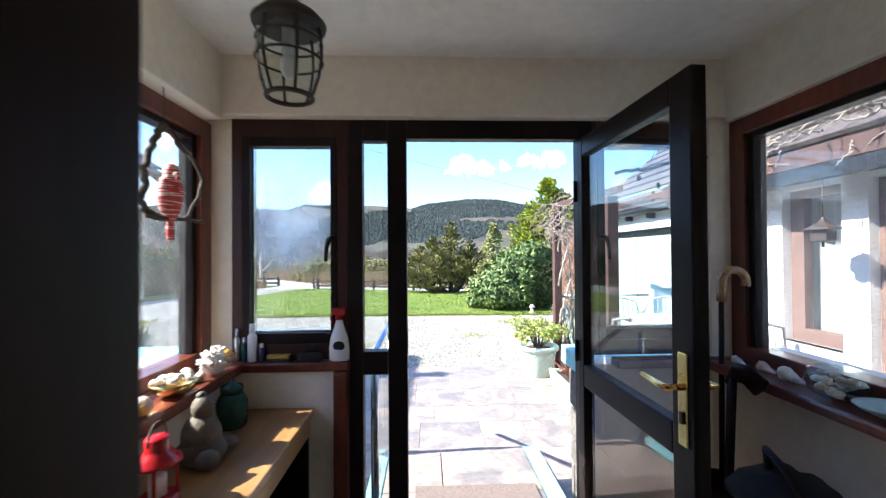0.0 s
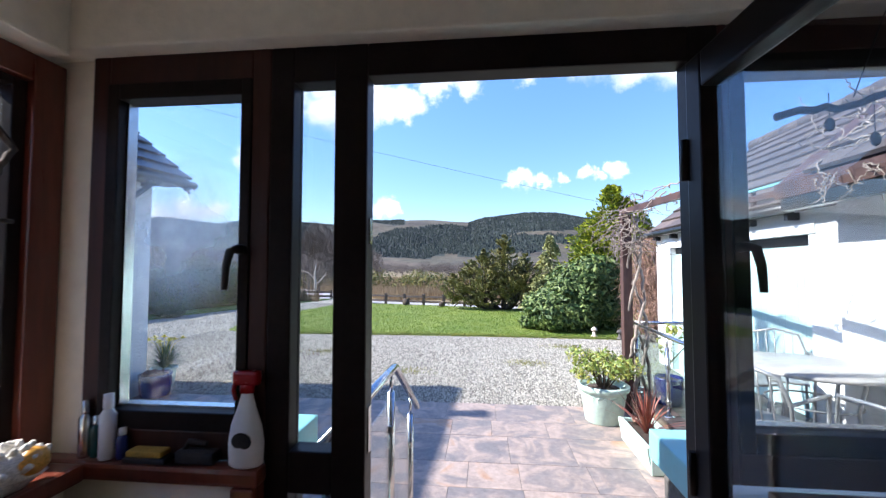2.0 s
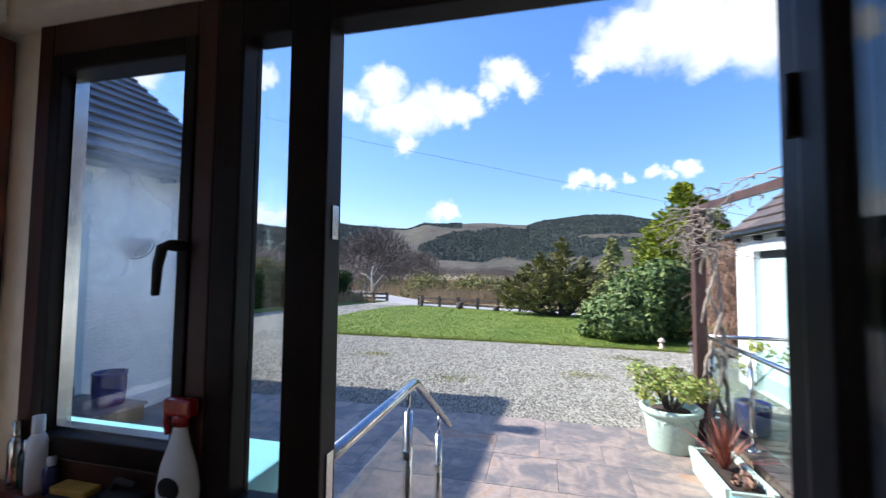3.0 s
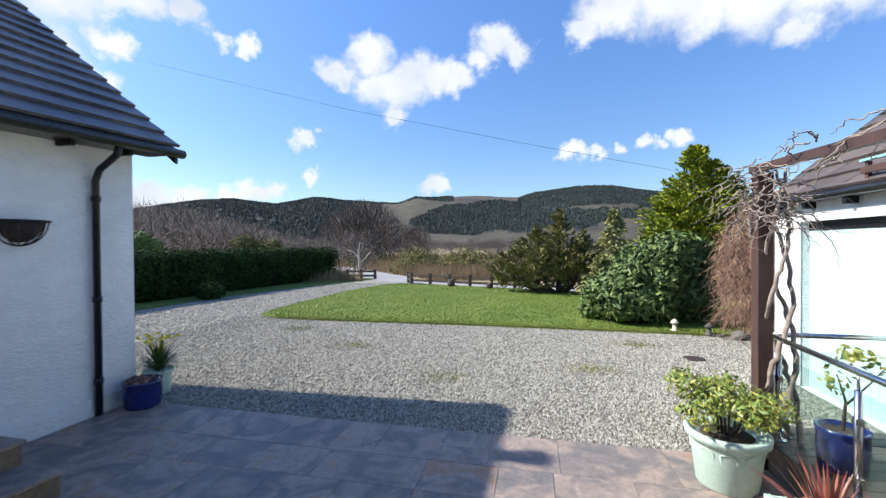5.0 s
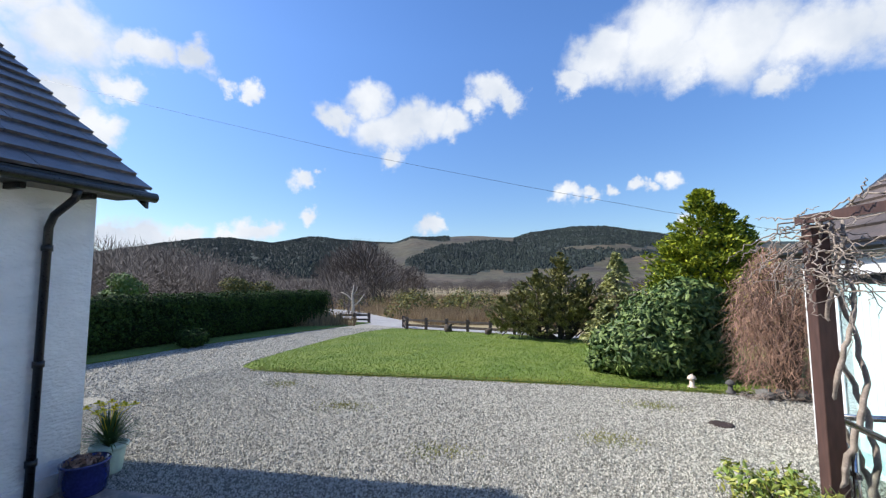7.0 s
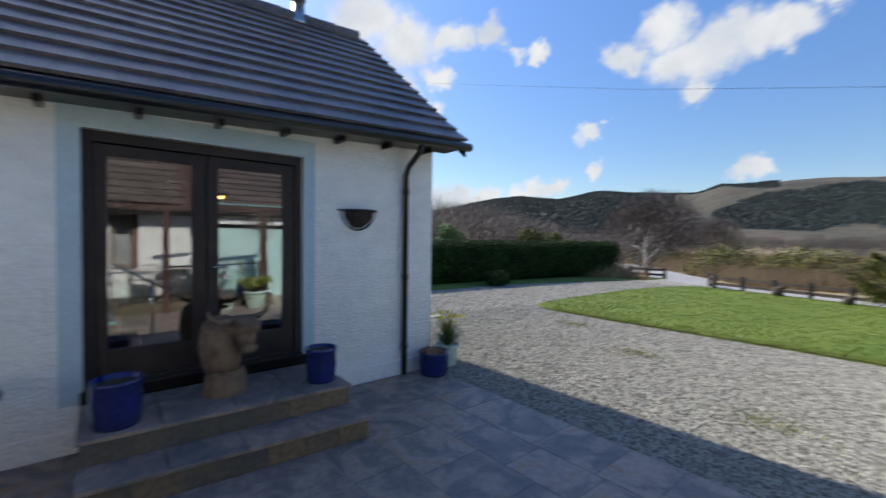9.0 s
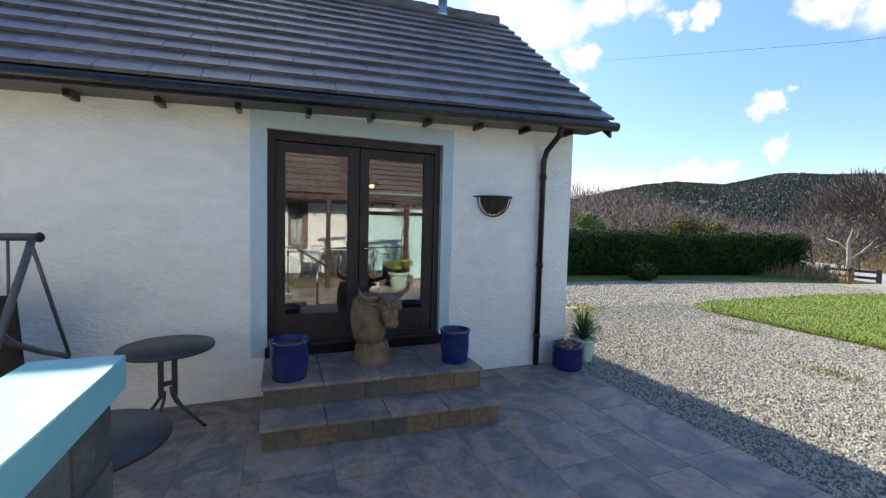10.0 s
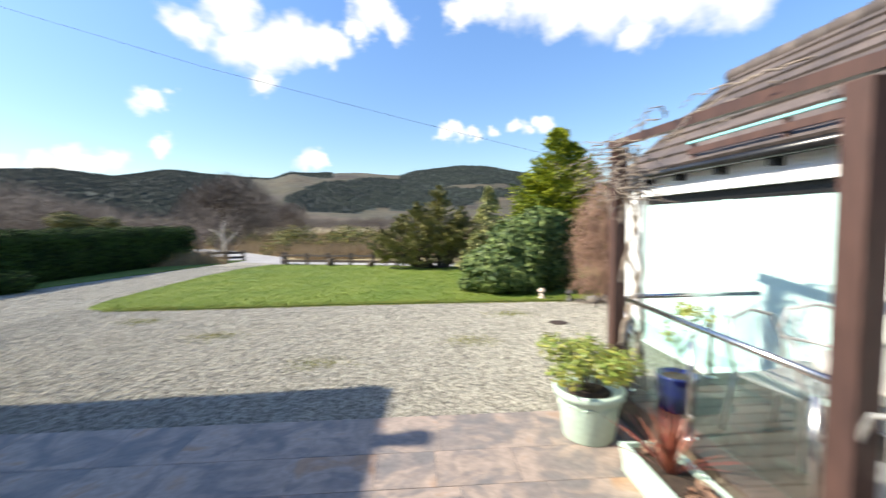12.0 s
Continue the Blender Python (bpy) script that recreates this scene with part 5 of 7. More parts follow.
        s = 1 if handle_x < (gx0 + gx1) / 2 else -1
        pts = [(handle_x, YF - 0.05, 1.535), (handle_x, YF - 0.08, 1.535), (handle_x + s * 0.014, YF - 0.085, 1.53), (handle_x + s * 0.024, YF - 0.085, 1.49), (handle_x + s * 0.027, YF - 0.085, 1.43)]
        part("window_handle", tube(B(), pts, [0.013, 0.012, 0.011, 0.01, 0.008], 10), M["rubber"], w)
        return w

    casement("window_1", -0.985, -0.452, -0.90, -0.535, -0.52, "mahogany framed front window with a misted pane")
    casement("window_2", 0.70, 1.24, 0.757, 1.17, 0.735, "mahogany framed front window behind the open door")
    # sidelight and door frame
    w = tagged(new("door_frame"), "dark door frame with a narrow glazed sidelight", "door frame", "", "structure")
    for nm, lo, hi in (("post", (-0.452, 0), (-0.387, 2.088)), ("post", (-0.272, 0), (-0.182, 2.088)), ("post", (0.63, 0), (0.70, 2.088)), ("head", (-0.182, 2.0), (0.63, 2.088)),
                       ("head", (-0.387, 1.99), (-0.272, 2.088)), ("rail", (-0.387, 0.90), (-0.272, 1.008)), ("rail", (-0.387, 0.0), (-0.272, 0.12)), ("threshold", (-0.182, 0.0), (0.63, 0.018))):
        part(nm, soft_box(B(), (lo[0], YF - 0.045, lo[1]), (hi[0], YF + 0.02, hi[1]), 0.005), M["darkframe"], w)
    for z0, z1 in ((0.12, 0.90), (1.008, 1.99)):
        pane("pane", (-0.387, YF, z0), (-0.272, YF + 0.006, z1), w)
    for z0, z1 in ((1.0, 1.12), (1.55, 1.62), (0.72, 0.86)):
        part("striker_plate", box(B(), (-0.182, YF - 0.02, z0), (-0.179, YF + 0.005, z1)), M["steel"], w)
    part("door_post_trim", soft_box(B(), (-0.515, 1.835, 0.0), (-0.452, 1.895, 0.93), 0.006), M["mahogany"], w, "mahogany post at the wall's end")
    # the open door
    d = tagged(new("door_1"), "dark brown glazed front door standing open inwards", "door", "", "structure")
    y0, y1, x0, x1 = 1.12, 1.925, 0.680, 0.728
    bm = B()
    for lo, hi in (((y0, 0.02), (y0 + 0.1, 1.99)), ((y1 - 0.065, 0.02), (y1, 1.99)), ((y0 + 0.1, 0.02), (y1 - 0.065, 0.22)), ((y0 + 0.1, 1.905), (y1 - 0.065, 1.99)), ((y0 + 0.1, 0.85), (y1 - 0.065, 0.95))):
        soft_box(bm, (x0, lo[0], lo[1]), (x1, hi[0], hi[1]), 0.006)
    part("door_leaf", bm, M["darkframe"], d)
    for z0, z1 in ((0.22, 0.85), (0.95, 1.905)):
        pane("pane", (0.70, y0 + 0.1, z0), (0.706, y1 - 0.065, z1), d)
    plate = part("lock_plate", soft_box(B(), (x0 - 0.006, y0 + 0.025, 0.90), (x0, y0 + 0.065, 1.17), 0.003), M["brass"], d, "brass lever plate")
    part("lever", tube(B(), [(x0, y0 + 0.045, 1.07), (x0 - 0.05, y0 + 0.045, 1.07), (x0 - 0.055, y0 + 0.06, 1.07), (x0 - 0.055, y0 + 0.17, 1.075)], [0.011, 0.01, 0.01, 0.007], 10), M["brass"], plate)
    part("keyhole", soft_box(B(), (x0 - 0.012, y0 + 0.037, 0.965), (x0 - 0.006, y0 + 0.053, 1.0), 0.002), M["rubber"], plate)
    part("lever", tube(B(), [(x1, y0 + 0.045, 1.07), (x1 + 0.05, y0 + 0.045, 1.07), (x1 + 0.055, y0 + 0.16, 1.075)], [0.011, 0.01, 0.007], 10), M["brass"], d, "brass outer lever")
    for z in (0.25, 1.0, 1.75):
        part("hinge", tube(B(), [(x0 - 0.004, y1 + 0.002, z - 0.05), (x0 - 0.004, y1 + 0.002, z + 0.05)], 0.009), M["darkframe"], d)

    hinge = Matrix.Translation((0.640, 1.885, 0)) @ Matrix.Rotation(radians(2.4), 4, "Z") @ Matrix.Translation((-x0 - 0.02, -y1, 0))
    d.matrix_basis = hinge

    # side windows
    def side(name, x, s, label):
        w = tagged(new(name), label, "window", "", "structure")
        ya, yb, za, zb = 0.62, (1.895 if s < 0 else 1.84), 0.975, 2.065
        bm = B()
        for lo, hi in (((ya, za), (ya + 0.07, zb)), ((yb - 0.085, za), (yb, zb)), ((ya + 0.07, za), (yb - 0.085, za + 0.06)), ((ya + 0.07, zb - 0.075), (yb - 0.085, zb))):
            soft_box(bm, (x - 0.05, lo[0], lo[1]), (x + 0.05, hi[0], hi[1]), 0.005)
        part("window_frame", bm, M["mahogany"], w)
        bm = B()
        for lo, hi in (((yb - 0.12, za + 0.06), (yb - 0.085, zb - 0.075)), ((ya + 0.07, zb - 0.1), (yb - 0.12, zb - 0.075))):
            soft_box(bm, (x - 0.03, lo[0], lo[1]), (x + 0.03, hi[0], hi[1]), 0.004)
        part("sash", bm, M["darkframe"], w)
        pane("pane", (x - 0.003, ya + 0.07, za + 0.06), (x + 0.003, yb - 0.12, zb - 0.1), w, VEILED[0 if s < 0 else 1])
        part("outer_sill", soft_box(B(), (x + s * 0.05, ya - 0.1, 0.93), (x + s * 0.30, yb + 0.1, 0.985), 0.008), M["white"], w, "pale painted outer sill")

    side("window_3", -1.13, -1, "mahogany framed side window with ornaments before it")
    side("window_4", 1.385, 1, "mahogany framed side window towards the terrace")
    sill = tagged(new("window_sill"), "polished mahogany sill with a rounded edge", "window sill", "", "structure")
    part("front_board", soft_box(B(), (-1.08, 1.838, 0.93), (-0.445, 1.895, 0.976), 0.012), M["mahogany"], sill)
    part("side_board", soft_box(B(), (-1.08, 0.46, 0.93), (-0.915, 1.838, 0.976), 0.012), M["mahogany"], sill)
    sill = tagged(new("window_sill"), "polished mahogany sill with a rounded edge", "window sill", "", "structure")
    part("front_board", soft_box(B(), (0.775, 1.795, 0.93), (1.34, 1.885, 0.972), 0.012), M["mahogany"], sill)
    part("side_board", soft_box(B(), (1.17, 0.46, 0.93), (1.36, 1.795, 0.972), 0.012), M["mahogany"], sill)


build_porch()


# ---- dwarf walls, landing and patio ----
def stone_wall(name, x0, x1, y0, y1, z1, label, cope=0.10):
    w = tagged(new(name), label, "stone wall", "", "structure")
    part("wall_core", box(B(), (x0 + 0.03, y0 + 0.03, G - 0.1), (x1 - 0.03, y1 - 0.03, z1)), M["grout"], w)
    z, row = G, 0
    while z < z1 - 0.02:
        h = min(0.14 + 0.04 * ((row * 7) % 3), z1 - z)
        for face in ("front", "end0", "end1"):
            a, b = (x0, x1) if face == "front" else (y0, y1)
            q = a
            while q < b - 0.01:
                ln = min(0.2 + 0.16 * noise.random(), b - q)
                if b - q - ln < 0.1:
                    ln = b - q
                d = 0.02 * noise.random()
                lo, hi = (q + 0.006, z + 0.006), (q + ln - 0.006, z + h - 0.006)
                if face == "front":
                    bm = soft_box(B(), (lo[0], y1 - 0.06, lo[1]), (hi[0], y1 - d, hi[1]), 0.018)
                elif face == "end0":
                    bm = soft_box(B(), (x0 + d, lo[0], lo[1]), (x0 + 0.06, hi[0], hi[1]), 0.018)
                else:
                    bm = soft_box(B(), (x1 - 0.06, lo[0], lo[1]), (x1 - d, hi[0], hi[1]), 0.018)
                part("stone", bm, M["stone"], w)
                q += ln
        z += h
        row += 1
    part("coping", soft_box(B(), (x0 - 0.03, y0 - 0.03, z1), (x1 + 0.03, y1 + 0.03, z1 + cope), 0.008), M["turquoise"], w, "turquoise painted coping slab")


stone_wall("wall_dwarf_left", -2.10, -0.50, 2.03, 2.26, 0.83, "low rubble wall with a turquoise coping", 0.13)
stone_wall("wall_dwarf_right", 0.73, 1.65, 2.03, 2.35, 0.82, "low rubble wall with a turquoise coping")

ld = tagged(new("landing"), "stone-paved landing and step before the front door", "landing", "", "structure")
part("landing_core", box(B(), (-0.47, 2.0, G - 0.05), (0.73, 3.05, -0.03)), M["grout"], ld)
part("step_core", box(B(), (-0.47, 3.05, G - 0.05), (0.73, 3.36, -0.17)), M["grout"], ld)
for x0, x1, y0, y1, z in ((-0.37, 0.12, 2.0, 2.5, 0), (0.126, 0.62, 2.0, 2.5, 0), (-0.37, 0.0, 2.506, 3.07, 0), (0.006, 0.62, 2.506, 3.07, 0), (-0.47, 0.1, 3.056, 3.38, -0.14), (0.106, 0.73, 3.056, 3.38, -0.14)):
    part("slab", soft_box(B(), (x0, y0, z - 0.03), (x1, y1, z), 0.005), M["slab"], ld)
for x0, x1 in ((-0.47, -0.376), (0.626, 0.73)):
    part("edge_strip", soft_box(B(), (x0, 2.0, -0.03), (x1, 3.07, 0.006), 0.004), M["turquoise"], ld, "turquoise painted edge strip")
solid("doormat", soft_box(B(), (-0.17, 2.06, 0.0), (0.58, 2.55, 0.012), 0.004), M["coir"], "flat brown doormat on the landing", "doormat")


def patio():
    """Slabs of mixed sizes in staggered rows."""
    p = tagged(new("patio"), "multicoloured slate slabs laid in rows", "paving", "", "structure")
    part("bed", box(B(), (-4.66, -4.0, G - 0.15), (3.35, 6.30, G - 0.004)), M["grout"], p)
    random.seed(5)
    y, count, rest = 6.32, 0, bmesh.new()
    sizes = {}
    while y > -3.6:
        h = 0.44 if count % 2 else 0.60
        count += 1
        x = -4.66
        first = True
        while x < 3.34:
            w = random.choice((0.44, 0.6, 0.6, 0.9)) * (0.5 if first else 1)
            first = False
            if 3.34 - x - w < 0.2:
                w = 3.34 - x
            cx, cy = x + w / 2, y - h / 2
            under = (-1.25 < cx < 1.5 and cy < 1.9)
            if not under:
                key = (round(w, 3), h)
                if cy > 2.0:
                    if key not in sizes:
                        ob = part("slab", soft_box(B(), (-w / 2 + 0.002, -h / 2 + 0.002, -0.03), (w / 2 - 0.002, h / 2 - 0.002, 0), 0.003), M["slab"], p)
                        sizes[key] = ob.data
                    else:
                        ob = new("slab", sizes[key])
                        ob.parent = p
                    ob.location = (cx, cy, G + 0.002 * noise.noise(Vector((cx, cy, 0))))
                else:
                    box(rest, (x + 0.004, y - h + 0.004, G - 0.03), (x + w - 0.004, y - 0.004, G))
            x += w
        y -= h
    tagged(part("slabs", rest, M["slab"], p), kind="stuff")


patio()


# ---- garage and terrace building ----
def build_garage():
    g = thing("garage", (5.3, 7, G), "white rendered garage with a weathered tiled roof", "garage")
    X, y0, y1, zt = 3.40, 4.70, 9.05, 2.12
    bm = wall_with_hole(B(), X, X + 0.25, y0, y1, G - 0.1, zt, (5.35, 8.45, G, 1.83))
    part("front_wall", bm, M["render"], g)
    for ya in (y0, y1 - 0.25):
        part("gable_wall", prism(B(), [(X + 0.25, G - 0.1), (7.0, G - 0.1), (7.0, zt), (5.27, 3.62), (X + 0.25, zt)], ya, ya + 0.25, "y"), M["render"], g)
    part("back_wall", box(B(), (7.0, y0, G - 0.1), (7.2, y1, zt)), M["render"], g)
    bm = B()
    box(bm, (X - 0.015, 5.25, 1.83), (X + 0.01, 8.62, 1.95))
    box(bm, (X - 0.015, 8.45, G), (X + 0.01, 8.62, 1.83))
    part("opening_surround", bm, M["white"], g, "smooth white painted band round the doors")
    k, y = 0, 5.35
    while y < 8.4:
        part("door_board", soft_box(B(), (X + 0.09, y + 0.001, G), (X + 0.12, y + 0.099, 1.72), 0.002), M["palepaint"], g, "pale turquoise door board")
        y += 0.1
    # black strip stands in for the shade at the top of the recess
    part("door_head_shade", box(B(), (X + 0.08, 5.35, 1.72), (X + 0.2, 8.45, 1.83)), M["gutter"], g)
    part("door_post", soft_box(B(), (X + 0.06, 6.86, G), (X + 0.13, 6.93, 1.72), 0.005), M["palepaint"], g)
    for e in (X - 0.12, 7.26):
        part("roof_board", prism(B(), [(e, 2.14), (5.27, 3.79), (5.27, 3.7), (e, 2.05)], y0 - 0.15, y1 + 0.15, "y"), M["gutter"], g)
    roof_tiles(g, M["tileG"], (X - 0.14, 2.15), (5.27, 3.81), y0 - 0.15, y1 + 0.16, 9, 0.37, 120)
    bm = B()
    for k in range(11):
        y = y0 - 0.15 + k * 0.42
        tube(bm, [(5.27, y, 3.80), (5.27, y + 0.43, 3.81)], [0.11, 0.115], 10)
    part("ridge_tiles", bm, M["tileG"], g)
    part("gutter", tube(B(), [(X - 0.15, y0 - 0.15, 2.1), (X - 0.15, y1 + 0.15, 2.1)], 0.05, 10), M["gutter"], g)
    for k in range(7):
        y = y0 + 0.1 + k * 0.68
        part("rafter_foot", soft_box(B(), (X - 0.12, y - 0.03, 1.98), (X, y + 0.03, 2.06), 0.006), M["gutter"], g)
    # dark strip added for the slat's shadow, brackets added to carry the slat
    for y in (4.75, 6.0, 7.2):
        part("added_slat_bracket", soft_box(B(), (X - 0.13, y - 0.02, 2.14), (X - 0.09, y + 0.02, 2.37), 0.004), M["pergola"], g)
    part("slat_shadow_strip", soft_box(B(), (X - 0.15, 4.7, 2.25), (X - 0.13, 7.25, 2.32), 0.004), M["pergola"], g, "dark strip above the eave in place of the slat's shadow")
    part("painted_slat", soft_box(B(), (X - 0.16, 4.7, 2.37), (X - 0.125, 7.25, 2.395), 0.004), M["turquoise"], g, "pale turquoise painted slat")
    # higher cottage range nearer the porch
    h = thing("cottage_range", (5.2, 0, G), "white cottage range with brown framed glazed doors", "house")
    X2 = 3.15
    wins = ((3.06, 3.60, 0.66, 2.0), (1.90, 2.86, 0.42, 2.0))
    part("yard_wall", wall_with_hole(B(), X2, X2 + 0.25, 2.96, 4.68, G - 0.1, 2.35, wins[0]), M["render"], h)
    part("yard_wall", wall_with_hole(B(), X2, X2 + 0.25, -4, 2.96, G - 0.1, 2.35, wins[1]), M["render"], h)
    part("end_wall", prism(B(), [(X2 + 0.25, G - 0.1), (7.2, G - 0.1), (7.2, 2.35), (5.2, 4.2), (X2 + 0.25, 2.35)], 4.44, 4.68, "y"), M["render"], h)
    part("roof_board", prism(B(), [(X2 - 0.35, 2.25), (5.2, 4.35), (5.2, 4.25), (X2 - 0.35, 2.15)], -4, 4.85, "y"), M["pergola"], h)
    roof_tiles(h, M["tileG"], (X2 - 0.37, 2.26), (5.2, 4.37), -4, 4.86, 11, 0.37, 100)
    part("fascia", soft_box(B(), (X2 - 0.38, -4, 2.1), (X2 - 0.35, 4.86, 2.24), 0.004), M["pergola"], h)
    for ya, yb, za, zb in wins:
        gd = part("window", soft_box(B(), (X2 + 0.08, ya, za), (X2 + 0.16, yb, za + 0.12), 0.005), M["pinkframe"], h, "brown framed tall window with a white curtain")
        for lo, hi in (((ya, za + 0.12), (ya + 0.07, zb)), ((yb - 0.13, za + 0.12), (yb, zb)), ((ya + 0.07, zb - 0.08), (yb - 0.13, zb))):
            part("stile", soft_box(B(), (X2 + 0.08, *lo), (X2 + 0.16, *hi), 0.005), M["pinkframe"], gd)
        part("sill", soft_box(B(), (X2 - 0.05, ya - 0.04, za - 0.06), (X2 + 0.08, yb + 0.04, za), 0.006), M["white"], gd)
        pane("pane", (X2 + 0.115, ya + 0.07, za + 0.12), (X2 + 0.121, yb - 0.13, zb - 0.08), gd)
        bm, prev = B(), None
        n = int((yb - ya) * 45)
        for k in range(n + 1):
            y = ya + (yb - ya) * k / n
            x = X2 + 0.215 + 0.02 * math.sin(k * 1.1)
            v = (bm.verts.new((x, y, za)), bm.verts.new((x, y, zb)))
            if prev:
                bm.faces.new((prev[0], v[0], v[1], prev[1]))
            prev = v
        bmesh.ops.solidify(bm, geom=bm.faces[:], thickness=0.004)
        part("curtain", bm, M["curtain"], gd, "white hanging curtain")
        # dark sheet closes the opening in place of an unlit interior
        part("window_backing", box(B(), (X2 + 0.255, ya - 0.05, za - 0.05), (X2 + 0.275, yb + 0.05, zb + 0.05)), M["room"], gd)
    part("eave_beam", soft_box(B(), (X2 - 0.37, -4, 1.99), (X2 - 0.29, 4.80, 2.10), 0.006), M["gutter"], h, "dark stained beam under the eave")


build_garage()


# ---- terrace beside the patio ----
tr = tagged(new("terrace"), "raised dark boarded terrace beside the patio", "terrace", "", "structure")
part("terrace_core", box(B(), (1.92, 2.36, G - 0.1), (3.14, 4.69, -0.05)), M["grout"], tr)
part("terrace_core", box(B(), (1.92, 4.69, G - 0.1), (3.39, 6.42, -0.05)), M["grout"], tr)
for j in range(29):
    y = 2.36 + j * 0.14
    part("board", soft_box(B(), (1.90, y + 0.003, -0.05), (3.14 if y < 4.6 else 3.39, y + 0.137, -0.02), 0.003), M["deck"], tr)
part("edge_face", box(B(), (1.905, 2.36, G), (1.92, 6.42, -0.05)), M["steptile"], tr)


# ---- balustrades ----
def post(parent, x, y, z0, z1):
    p = part("post", tube(B(), [(x, y, z0 + 0.01), (x, y, z1 - 0.11)], 0.021, 12), M["steel"], parent)
    part("spigot", tube(B(), [(x, y, z1 - 0.11), (x, y, z1 - 0.01)], 0.009, 8), M["steel"], p)
    part("flange", lathe(B(), [(0.055, 0), (0.055, 0.008), (0.03, 0.014)], 18, Matrix.Translation((x, y, z0))), M["steel"], p)
    for z in (z0 + 0.14, z1 - 0.3):
        part("glass_clamp", soft_box(B(), (x - 0.018, y - 0.032, z - 0.022), (x + 0.018, y + 0.032, z + 0.022), 0.006), M["steel"], p)
    return p


RX = -0.365
r = thing("handrail", (RX, 2.9, 0), "brushed steel handrail with glass panels beside the steps", "handrail")
part("rail", tube(B(), [(RX, 2.0, 0.945), (RX, 3.06, 0.945), (RX, 3.11, 0.935), (RX, 3.86, 0.475)], 0.0215, 14), M["steel"], r)
post(r, RX, 2.12, 0.0, 0.945)
post(r, RX, 3.0, 0.0, 0.945)
post(r, RX, 3.58, G, 0.63)
pane("glass_panel", (RX - 0.004, 2.16, 0.1), (RX + 0.004, 2.96, 0.80), r, CLEAR)
ob = part("glass_panel", prism(B(), [(3.04, 0.0), (3.54, -0.16), (3.54, 0.46), (3.04, 0.77)], RX - 0.004, RX + 0.004, "x"), CLEAR, r)
ob.visible_shadow = False

r = thing("balustrade", (1.98, 5.3, -0.02), "brushed steel and glass balustrade round the terrace", "balustrade")
part("rail", tube(B(), [(1.98, 4.1, 0.765), (1.98, 6.32, 0.80)], 0.0215, 14), M["steel"], r)
part("rail", tube(B(), [(1.98, 6.32, 0.79), (3.38, 6.32, 0.79)], 0.0215, 14), M["steel"], r)
for y in (4.38, 5.28, 6.12):
    post(r, 1.98, y, -0.02, 0.78)
for x in (2.06, 2.9):
    post(r, x, 6.32, -0.02, 0.79)
for a, b in ((4.42, 5.24), (5.32, 6.08)):
    pane("glass_panel", (1.976, a, 0.08), (1.984, b, 0.66), r, CLEAR)
for a, b in ((2.1, 2.86), (2.94, 3.36)):
    pane("glass_panel", (a, 6.316, 0.08), (b, 6.324, 0.66), r, CLEAR)

# ---- pergola with its climber ----
pg = thing("pergola", (1.8, 5, G), "dark brown stained timber pergola", "pergola")
for x, y, z in ((1.885, 6.17, 2.14), (1.75, 4.02, 2.02)):
    part("post", soft_box(B(), (x - 0.055, y - 0.055, G), (x + 0.055, y + 0.055, z), 0.006), M["pergola"], pg)
bm = prism(B(), [(-0.25, 2.03), (2.35, 2.17), (2.35, 2.23), (-0.25, 2.09)], -0.025, 0.025, "x")
bm.transform(Matrix.Translation((1.75, 4.02, 0)) @ Matrix.Rotation(-0.063, 4, "Z"))
part("beam", bm, M["pergola"], pg)

w = thing("wisteria", (1.95, 6.2, G), "bare twisting grey wisteria stems on the pergola post", "climber")
random.seed(11)


def vine(pts, r0, r1, jitter=0.03):
    fine = []
    for a, b in zip(pts, pts[1:]):
        for k in range(5):
            q = k / 5
            fine.append([a[i] + (b[i] - a[i]) * q + random.gauss(0, jitter) for i in range(3)])
    fine.append(list(pts[-1]))
    n = len(fine)
    return tube(B(), fine, [r0 + (r1 - r0) * k / (n - 1) for k in range(n)], 7)


for k in range(4):
    ph = k * 1.6
    pts = [(1.95 + (0.09 + 0.05 * (1 - q)) * math.cos(ph + q * 7) + 0.08 * (1 - q), 6.17 + 0.1 * math.sin(ph + q * 7), G + 0.02 + q * 2.42) for q in [i / 9 for i in range(10)]]
    part("stem", vine(pts, 0.026, 0.011, 0.006), M["vine"], w)
for k in range(74):
    a = random.uniform(0, 6.28)
    q = [(1.9 + random.gauss(0, 0.1), 6.15 + random.gauss(0, 0.12), 1.75 + random.random() * 0.45)]
    way = Vector((math.cos(a), math.sin(a) - (0.5 if k % 2 else 0), random.uniform(-0.35, 0.05)))
    for s in range(4):
        way = (way + Vector((random.gauss(0, 0.5), random.gauss(0, 0.5), random.gauss(0, 0.35) - 0.22))).normalized()
        q.append(tuple(Vector(q[-1]) + way * random.uniform(0.06, 0.17)))
    part("twig", vine(q, 0.0065, 0.002, 0.008), M["vine"], w)
for k in range(16):
    y = random.uniform(4.2, 6.1)
    q = [(1.75 + (y - 4) * 0.06 + random.gauss(0, 0.04), y, 2.2 + random.gauss(0, 0.04))]
    way = Vector((random.gauss(0, 0.4), random.choice((-1, 1)), random.gauss(0.0, 0.1)))
    for s in range(4):
        way = (way + Vector((random.gauss(0, 0.3), random.gauss(0, 0.5), random.gauss(-0.03, 0.14)))).normalized()
        q.append(tuple(Vector(q[-1]) + way * random.uniform(0.08, 0.18)))
    part("twig", vine(q, 0.0065, 0.002, 0.008), M["vine"], w)

# cut twigs lying below the creeper
bp = thing("brushwood", (4.1, 11.15, G), "heap of grey cut twigs lying at the gravel edge", "brushwood")
